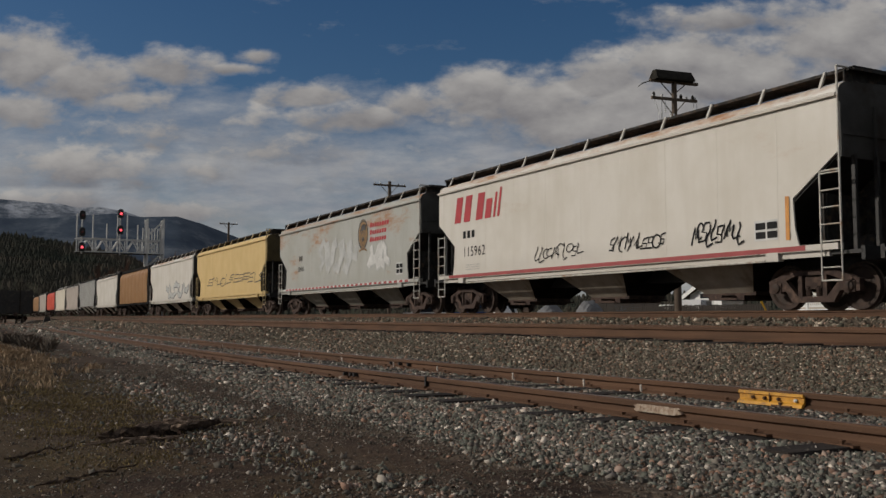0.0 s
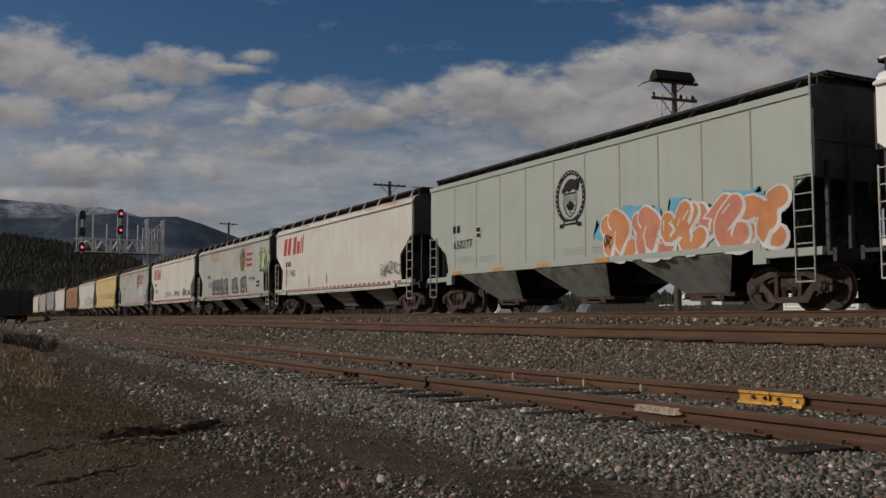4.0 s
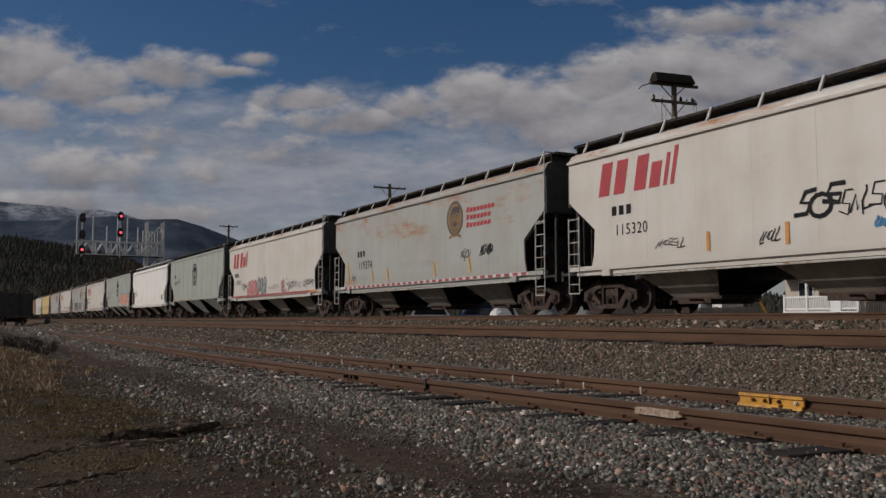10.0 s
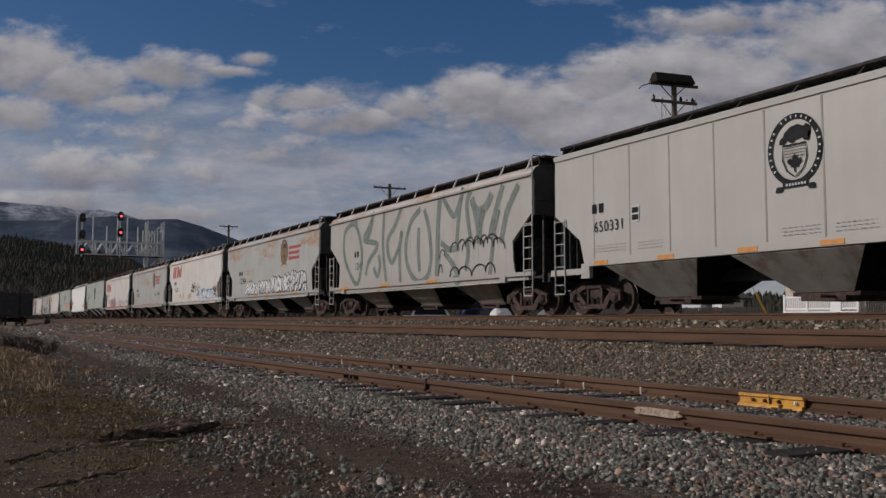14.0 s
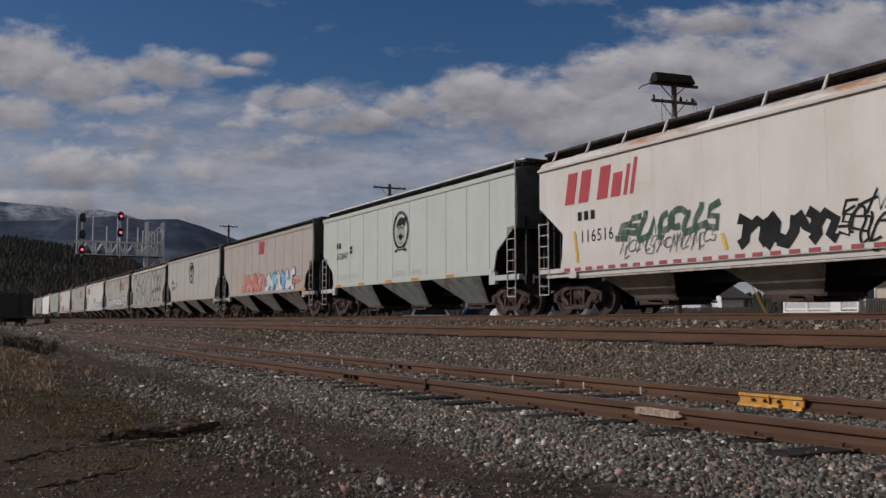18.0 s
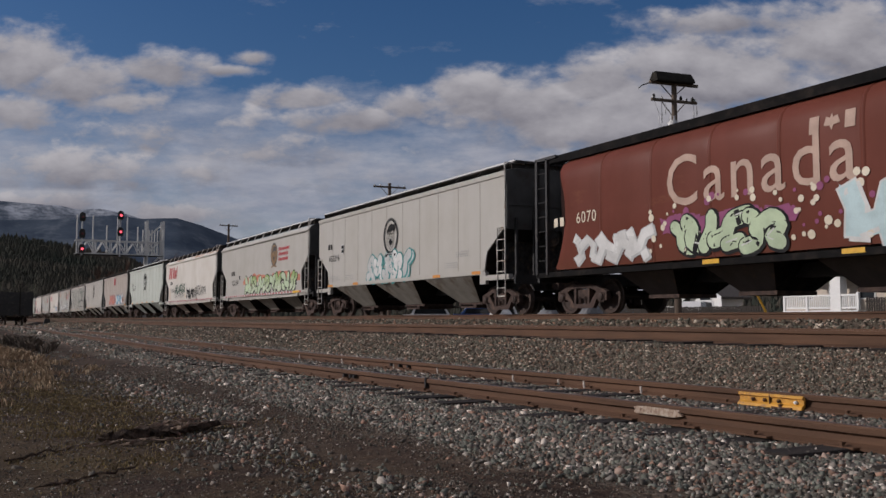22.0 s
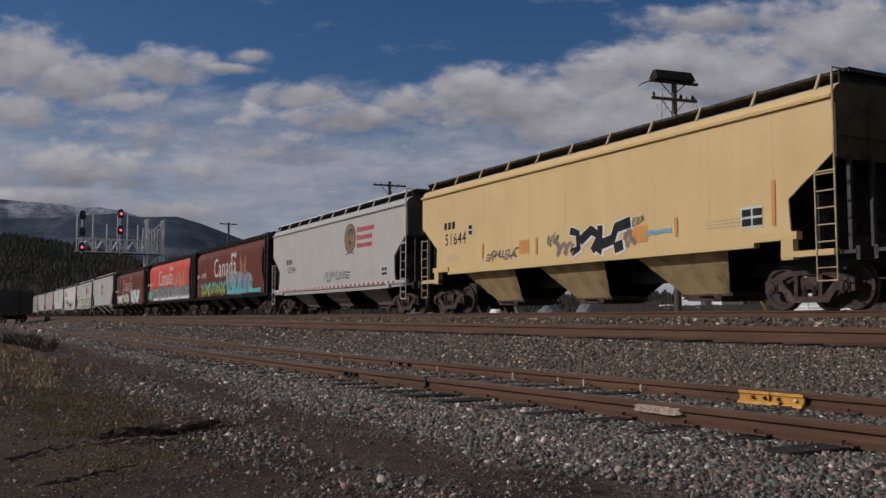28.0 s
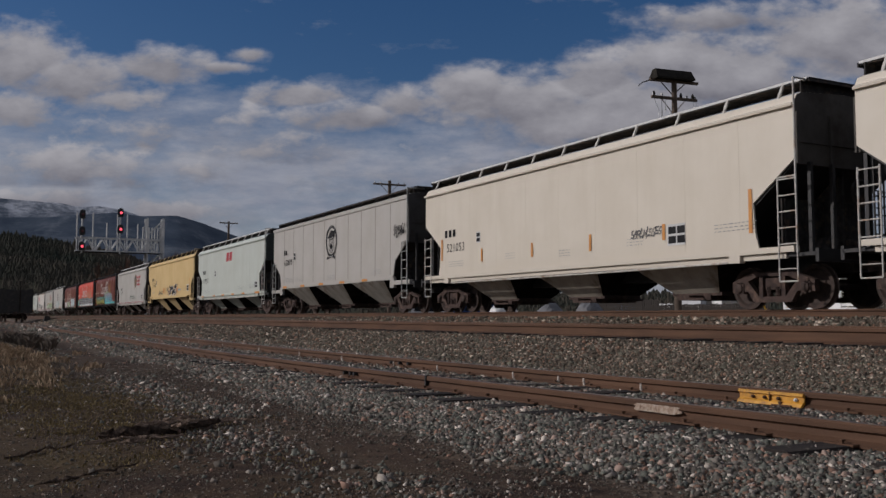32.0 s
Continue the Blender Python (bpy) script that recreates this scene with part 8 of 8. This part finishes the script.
def tufts(name, label, n, where, tall, one, two, seed):
    """Dry blades of grass, in tufts."""
    r = np.random.RandomState(seed)
    x, y = where(r, n)
    z = ground_z(x, y)
    a, h = r.uniform(0, 6.28, n), r.uniform(0.4, 1.0, n) * tall
    w = r.uniform(0.002, 0.005, n) * (1 + y / 12)
    lx, ly = np.cos(a), np.sin(a)
    bend = r.uniform(0.2, 0.9, n) * h
    p = np.stack([np.stack([x - ly * w, y + lx * w, z - 0.01], -1), np.stack([x + ly * w, y - lx * w, z - 0.01], -1),
                  np.stack([x + lx * bend * 0.4 + ly * w * 0.8, y + ly * bend * 0.4 - lx * w * 0.8, z + h * 0.6], -1), np.stack([x + lx * bend, y + ly * bend, z + h * 0.9], -1)], 1)
    me = bpy.data.meshes.new(name)
    f = np.arange(n * 4).reshape(n, 4)
    me.from_pydata(p.reshape(-1, 3).tolist(), [], f.tolist())
    m, ns, ls, b = tree_of(name + "_blades")
    rnd = ns.new("ShaderNodeNewGeometry").outputs["Random Per Island"]
    ls.new(mixed(ns, ls, rnd, one, two), b.inputs["Base Color"])
    b.inputs["Roughness"].default_value = 0.9
    me.materials.append(m)
    return thing(name, label, "grass", kind="stuff", mesh=me)


def clumped(cx, cy, sx, sy, k):
    def where(r, n):
        c = np.stack([r.normal(cx, sx, k), r.normal(cy, sy, k)], -1)[r.randint(0, k, n)]
        return c[:, 0] + r.normal(0, 0.07, n), c[:, 1] + r.normal(0, 0.09, n)
    return where


tufts("dry_grass", "dry tan grass on a low bank", 6000, clumped(0.45, 17, 0.4, 3.4, 170), 0.12, (0.40, 0.29, 0.185), (0.24, 0.17, 0.10), 2)
tufts("short_grass", "flattened brown and olive grass blades on bare earth", 14000, clumped(0.9, 8.2, 0.4, 1.7, 380), 0.02, (0.19, 0.14, 0.05), (0.11, 0.078, 0.04), 3)
tufts("dark_weeds", "dark withered weeds by the path", 1000, clumped(1.5, 27, 0.25, 2.5, 30), 0.32, (0.05, 0.04, 0.03), (0.09, 0.065, 0.045), 4)


# ---- dark open wagon parked on the side track ----
def gondola():
    x, y = near_x(97), 97.0
    g = thing("gondola_wagon", "dark grimy open wagon parked on the side track", "freight car", at=pose(x, y, 0.19))
    dark = MAT["black"]
    for sx in (-1.5, 1.5):
        w = part("side_wall", Shape().box(sx - 0.04, sx + 0.04, 0, 14, 0.95, 3.15).mesh("side_wall", dark), g)
        for i in range(10):
            part("rib", Shape().box(sx - 0.10, sx + 0.10, 0.4 + i * 1.45, 0.55 + i * 1.45, 0.95, 3.15).mesh("rib", dark), w)
    for yy in (0, 14):
        part("end_wall", Shape().box(-1.5, 1.5, yy - 0.05, yy + 0.05, 0.95, 3.15).box(-1.5, 1.5, yy - 0.1, yy + 0.1, 2.0, 2.1).mesh("end_wall", dark), g)
    part("floor", Shape().box(-1.5, 1.5, 0, 14, 0.88, 1.0).mesh("floor", dark), g)
    part("coupler", KIT["angled"]["coupler"], g, at=pose(0, -0.25, 0, 0, 0, 180))
    part("brake_mast", Shape().bar((0.4, -0.1, 1.0), (0.4, -0.1, 4.0), 0.05).turned([(3.9, 0.2), (3.95, 0.2)], "z", 10, (0.4, -0.1, 0)).mesh("brake_mast", MAT["dark_metal"]), g)
    for yy in (2.0, 12.0):
        t = part("truck", TRUCK["bolster"], g, at=(0, yy, 0))
        for side in (-1, 1):
            part("sideframe", TRUCK["sideframe"], t, at=(side * 1.02, 0, 0))
        for k in (-0.889, 0.889):
            part("wheelset", TRUCK["wheelset"], t, at=(0, k, 0.457))
    s = thing("switch_stand", "low dark switch stand beside the track", "switch stand", at=(near_x(90) + 2.3, 90, 0.05))
    part("base", Shape().box(-0.5, 0.5, -0.2, 0.2, 0, 0.2).mesh("base", MAT["black"]), s)
    part("case", Shape().prism([(-0.3, 0.2), (0.3, 0.2), (0.22, 0.75), (-0.22, 0.75)], "y", -0.25, 0.25).mesh("case", MAT["black"]), s)


gondola()


# ---- houses and yards behind the train ----
MAT["siding"] = surface("white_siding", (0.90, 0.90, 0.88), (0.84, 0.84, 0.82), 2, 0.7, 0, 0.1, 20, (1, 1, 12))
MAT["grey_siding"] = surface("grey_siding", (0.20, 0.19, 0.18), (0.14, 0.135, 0.13), 2, 0.8, 0, 0.1, 20, (1, 1, 12))
MAT["shingle"] = surface("grey_brown_shingles", (0.13, 0.115, 0.105), (0.085, 0.075, 0.07), 3, 0.9, 0, 0.4, 14, (6, 6, 3))
MAT["glass"] = surface("dark_window_glass", (0.03, 0.035, 0.04), (0.02, 0.022, 0.026), 2, 0.08, 0, 0, 10)
MAT["blue_tarp"] = surface("blue_tarpaulin", (0.03, 0.10, 0.32), (0.02, 0.07, 0.22), 3, 0.5, 0, 0.3, 8)
MAT["bright_blue"] = surface("bright_blue_tarpaulin", (0.05, 0.30, 0.58), (0.03, 0.2, 0.42), 3, 0.5, 0, 0.3, 8)
MAT["grey_tarp"] = surface("grey_tarpaulin", (0.22, 0.225, 0.235), (0.14, 0.145, 0.155), 3, 0.7, 0, 0.3, 8)
MAT["car_white"] = surface("white_car_paint", (0.80, 0.80, 0.80), (0.74, 0.74, 0.74), 2, 0.25, 0, 0, 10)
MAT["fence"] = surface("weathered_brown_fence", (0.06, 0.052, 0.045), (0.035, 0.03, 0.027), 4, 0.9, 0, 0.4, 20, (6, 6, 0.6))


def gable_house(at, wide, deep, eave, peak, label, wall, roof, windows=(), door=None):
    """A house whose gable faces the tracks (towards its own -y)."""
    h = thing("house", label, "house", at=at)
    w = part("wall", Shape().prism([(-wide / 2, 0), (wide / 2, 0), (wide / 2, eave), (0, peak - 0.15), (-wide / 2, eave)], "y", 0, deep).mesh("wall", wall), h)
    over = 0.45
    for k in (-1, 1):
        q = peak - (peak - eave) * (wide / 2 + over) / (wide / 2)
        part("roof", Shape().prism([(0, peak), (0, peak + 0.16), (k * (wide / 2 + over), q + 0.16), (k * (wide / 2 + over), q)], "y", -over, deep + over).mesh("roof", roof), h)
        part("barge_board", Shape().prism([(0, peak - 0.14), (0, peak + 0.18), (k * (wide / 2 + over), q + 0.18), (k * (wide / 2 + over), q - 0.14)], "y", -over - 0.05, -over + 0.02).mesh("barge_board", MAT["siding"]), h)
    for x, z, a, b in windows:
        v = part("window", Shape().box(x - a / 2 - 0.08, x + a / 2 + 0.08, -0.06, 0.02, z - b / 2 - 0.08, z + b / 2 + 0.08).mesh("window", MAT["siding"]), w)
        part("pane", Shape().box(x - a / 2, x + a / 2, -0.075, -0.05, z - b / 2, z + b / 2).mesh("pane", MAT["glass"]), v)
    if door:
        x, a, b = door
        d = part("door", Shape().box(x - a / 2, x + a / 2, -0.05, 0.02, 0, b).mesh("door", MAT["car_white"]), w)
        for i in range(1, 4):
            part("panel_joint", Shape().box(x - a / 2, x + a / 2, -0.056, -0.05, b * i / 4 - 0.02, b * i / 4 + 0.02).mesh("panel_joint", MAT["grey_tarp"]), d)
    return h


def facing(x, y, z=0.12, turn=-84):
    return pose(x, y, z, 0, 0, turn)


gable_house(facing(50.0, 52.1, 0.12, -90), 3.3, 2.2, 2.35, 3.2, "small white gabled shed with a panelled door", MAT["siding"], MAT["shingle"], [(0.05, 2.25, 1.1, 0.36)], (0.1, 1.5, 2.0))
MAT["beige_siding"] = surface("beige_siding", (0.62, 0.54, 0.45), (0.54, 0.47, 0.39), 2, 0.8, 0, 0.1, 20, (1, 1, 12))


def porch_house():
    """A beige house with a white railed veranda along the side that faces the tracks."""
    h = thing("house", "beige house with a white railed veranda", "house", at=(50.0, 41.6, 0.12))
    wall = part("wall", Shape().box(1.25, 9.0, -4.0, 4.0, 0, 3.75).mesh("wall", MAT["beige_siding"]), h)
    for x0, x1 in ((-0.35, 4.6), (4.6, 9.5)):
        zs = (3.72, 5.6) if x0 < 0 else (5.6, 3.72)
        part("roof", Shape().prism([(x0, zs[0]), (x1, zs[1]), (x1, zs[1] + 0.14), (x0, zs[0] + 0.14)], "y", -4.4, 4.4).mesh("roof", MAT["shingle"]), h)
    part("fascia", Shape().box(-0.42, -0.36, -4.4, 4.4, 3.56, 3.84).mesh("fascia", MAT["siding"]), h)
    part("deck", Shape().box(-0.15, 1.25, -2.9, 3.0, 1.02, 1.2).mesh("deck", MAT["siding"]), h)
    part("skirt", Shape().box(-0.05, 0.0, -2.9, 3.0, 0, 1.02).mesh("skirt", MAT["siding"]), h)
    part("post", Shape().box(-0.1, 0.06, 1.0, 1.16, 1.2, 3.6).mesh("post", MAT["siding"]), h)
    part("column", Shape().box(-0.12, 0.5, -1.62, -0.82, 1.2, 3.6).mesh("column", MAT["siding"]), h)
    for y in (-2.85, 2.95):
        part("post", Shape().box(-0.1, 0.06, y - 0.08, y + 0.08, 1.2, 2.35).mesh("post", MAT["siding"]), h)
    part("rail", Shape().box(-0.08, 0.03, -2.9, 3.0, 2.10, 2.22).mesh("rail", MAT["siding"]), h)
    part("rail", Shape().box(-0.06, 0.02, -2.9, 3.0, 1.30, 1.42).mesh("rail", MAT["siding"]), h)
    stick = Shape().box(-0.03, 0.03, -0.035, 0.035, 1.38, 2.12).mesh("baluster", MAT["siding"])
    for i in range(38):
        part("baluster", stick, h, at=(-0.02, -2.8 + i * 0.153, 0))
    for y, a in ((-0.2, 0.9), (-2.6, 1.0), (2.2, 1.1)):
        v = part("window", Shape().box(1.18, 1.26, y - a / 2 - 0.08, y + a / 2 + 0.08, 1.9, 3.25).mesh("window", MAT["siding"]), wall)
        part("pane", Shape().box(1.16, 1.19, y - a / 2, y + a / 2, 1.98, 3.17).mesh("pane", MAT["glass"]), v)


porch_house()


def parked_car(at, length, high, paint, label, cab=0.5):
    """A parked car seen beyond the line: body, cabin with windows, wheels."""
    c = thing("parked_car", label, "car", at=at)
    l = length / 2
    body = part("body", Shape().prism([(-l, 0.35), (l, 0.35), (l, 0.75), (l - 0.1, 0.95), (-l + 0.05, 1.0), (-l, 0.8)], "y", -0.88, 0.88).mesh("body", paint), c)
    part("cabin", Shape().prism([(-l * cab - 0.5, 0.97), (l * cab + 0.3, 0.97), (l * cab - 0.25, high), (-l * cab - 0.1, high)], "y", -0.78, 0.78).mesh("cabin", paint), c)
    for y in (-0.79, 0.79):
        part("side_window", Shape().prism([(-l * cab - 0.25, 1.02), (l * cab + 0.05, 1.02), (l * cab - 0.3, high - 0.08), (-l * cab - 0.05, high - 0.08)], "y", y - 0.01, y + 0.01).mesh("side_window", MAT["glass"]), c)
    for x in (-l * 0.62, l * 0.62):
        for y in (-0.8, 0.8):
            part("wheel", Shape().turned([(y - 0.1, 0.2), (y - 0.1, 0.33), (y + 0.1, 0.33), (y + 0.1, 0.2)], "y", 16, (x, 0, 0.33)).mesh("wheel", MAT["black"]), c)
    return c


parked_car(pose(32.0, 62.4, 0.12, 0, 0, -28), 4.4, 1.75, MAT["car_white"], "white estate car parked behind the line")
parked_car(pose(46.0, 48.9, 0.12, 0, 0, 34), 4.4, 1.85, MAT["car_white"], "white van parked before the garage", 0.8)
parked_car(pose(33.0, 56.5, 0.12, 0, 0, -28), 4.2, 1.45, MAT["blue_tarp"], "dark blue car parked behind the line")
parked_car(pose(38.6, 64.6, 0.12, 0, 0, -28), 4.6, 2.25, MAT["car_white"], "white camper van parked behind the line", 0.8)


def covered_heap(at, wide, high, material, label, seed):
    """Something stored under a tarpaulin: a sagging tent-like cover."""
    r = random.Random(seed)
    n, m = 12, 6
    vs = []
    for j in range(m + 1):
        for i in range(n + 1):
            x, y = (i / n - 0.5) * wide, (j / m - 0.5) * 1.8
            e = (1 - abs(2 * i / n - 1) ** 2.2) * (1 - abs(2 * j / m - 1) ** 2.5)
            vs.append((x, y, high * (e ** 0.6 if e > 0 else 0) * r.uniform(0.86, 1.0)))
    fs = [(j * (n + 1) + i, j * (n + 1) + i + 1, (j + 1) * (n + 1) + i + 1, (j + 1) * (n + 1) + i) for j in range(m) for i in range(n)]
    return thing("covered_heap", label, "tarpaulin", at=at, mesh=Shape().add(vs, fs).mesh("covered_heap", material))


covered_heap(facing(43.0, 52.6), 2.2, 2.55, MAT["bright_blue"], "heap under a bright blue tarpaulin", 1)
covered_heap(facing(28.6, 41.6), 1.6, 1.45, MAT["grey_tarp"], "heap under a grey tarpaulin", 2)
covered_heap(facing(30.5, 40.6), 1.5, 1.65, MAT["grey_tarp"], "peaked heap under a grey tarpaulin", 3)
covered_heap(facing(29.0, 47.4), 1.2, 1.6, MAT["siding"], "heap under a white sheet", 4)


def board_fence(label, x, y0, n, high, material, pitch=0.17, wide=0.07):
    f = thing("board_fence", label, "fence")
    board = Shape().box(-wide, wide, -0.012, 0.012, 0, high).mesh("board", material)
    r = random.Random(9)
    for i in range(n):
        part("board", board, f, at=pose(x, y0 + i * pitch, 0.1 + r.uniform(-0.03, 0.03), 0, 0, 90 + r.uniform(-3, 3)))
    for z in (0.35, high - 0.3):
        part("fence_rail", Shape().box(0.02, 0.07, 0, n * pitch, z, z + 0.09).mesh("fence_rail", material), f, at=(x, y0, 0.1))


board_fence("low weathered dark board fence", 36.9, 34, 60, 1.35, MAT["fence"])
board_fence("brown board fence beside the veranda", 50.0, 31.5, 40, 2.0, MAT["fence"])
board_fence("white wooden picket fence beside the shed", 49.0, 54.6, 18, 1.65, MAT["siding"], 0.15, 0.04)
# added boards that stand for dark scrap and hide the blue heap's foot
board_fence("added dark boards standing for scrap before the stored heaps", 39.0, 44.8, 44, 1.75, MAT["fence"])
guy = thing("guy_wire", "pole stay with a yellow marker sleeve", "guy wire", at=(0, 0, 0))
part("wire", Shape().bar((28.6, 31.4, 9.0), (34.6, 31.4, 0.1), 0.012, 5).mesh("wire", MAT["dark_metal"]), guy)
part("sleeve", Shape().bar((33.3, 31.4, 2.05), (34.45, 31.4, 0.35), 0.05, 8).mesh("sleeve", MAT["reflector_yellow"]), guy)
can = thing("pole_transformer", "grey transformer can on the utility pole", "transformer", at=pose(28.15, 31.15, 8.7))
part("tank", Shape().turned([(0, 0.2), (0.02, 0.24), (0.85, 0.24), (0.95, 0.18)], "z", 14).mesh("tank", MAT["galvanised"], True), can)
for x in (-0.1, 0.1):
    part("bushing", Shape().turned([(0.92, 0.03), (1.0, 0.06), (1.1, 0.03), (1.2, 0.05)], "z", 8, (x, 0, 0)).mesh("bushing", MAT["siding"]), can)


# ---- bare trees beyond the line ----
def bare_tree(at, high, seed, label):
    """A leafless tree: tapered trunk, forking limbs and a crown of fine twigs."""
    r = random.Random(seed)
    t = thing("bare_tree", label, "tree", at=at)
    limbs, twigs = Shape(), Shape()

    def grow(p, d, l, rad, depth):
        q = p + d * l
        (limbs if depth < 3 else twigs).bar(p, q, rad, 5 if depth < 3 else 3, rad * 0.62)
        if depth == 5:
            return
        for _ in range(3 if depth else 4):
            a = (d + Vector((r.uniform(-1, 1), r.uniform(-1, 1), r.uniform(-0.3, 0.8))) * 0.62).normalized()
            grow(p + d * l * r.uniform(0.6, 1.0), a, l * r.uniform(0.55, 0.75), rad * 0.55, depth + 1)
    grow(Vector((0, 0, 0)), Vector((0, 0, 1)), high * 0.34, high * 0.018, 0)
    bark = MAT["bark"]
    part("trunk", limbs.mesh("trunk", bark), t)
    part("crown", twigs.mesh("crown", bark), t)
    return t


MAT["bark"] = surface("reddish_bare_bark", (0.15, 0.085, 0.06), (0.09, 0.055, 0.042), 1, 0.95, 0, 0, 10)
for i, (x, y, h) in enumerate(((37, 142, 13.5), (41, 150, 13), (45, 146, 12.5), (33, 150, 13), (29.5, 156, 14), (26, 175, 14), (22, 180, 13))):
    bare_tree(pose(x, y, 0.1, 0, 0, i * 50), h, 30 + i, "leafless reddish-brown tree behind the train")


# ---- what moves ----
SPEED = 13.40


def motions():
    for car, y in CARS:
        walk(car, [(t, pose(16.22, y + SPEED * t, 0.90)) for t in (0, 8, 16, 24, 32)])
    turn = -math.degrees(SPEED / 0.457)
    shared = {}
    for w, k in WHEELSETS:
        if k not in shared:
            walk(w, [(i / 30, pose(0, k, 0.457, turn * i / 30)) for i in range(0, 961)])
            shared[k] = w.animation_data
        else:
            w.rotation_mode = "QUATERNION"
            d = w.animation_data_create()
            d.action = shared[k].action
            d.action_slot = shared[k].action_slot
    walk(clouds, [(0, pose(0, 0, 0.75, 0, 0, -HEADING - 0.0)), (16, pose(0, 0, 0.75, 0, 0, -HEADING + 0.22)), (32, pose(0, 0, 0.75, 0, 0, -HEADING + 0.45))])


motions()
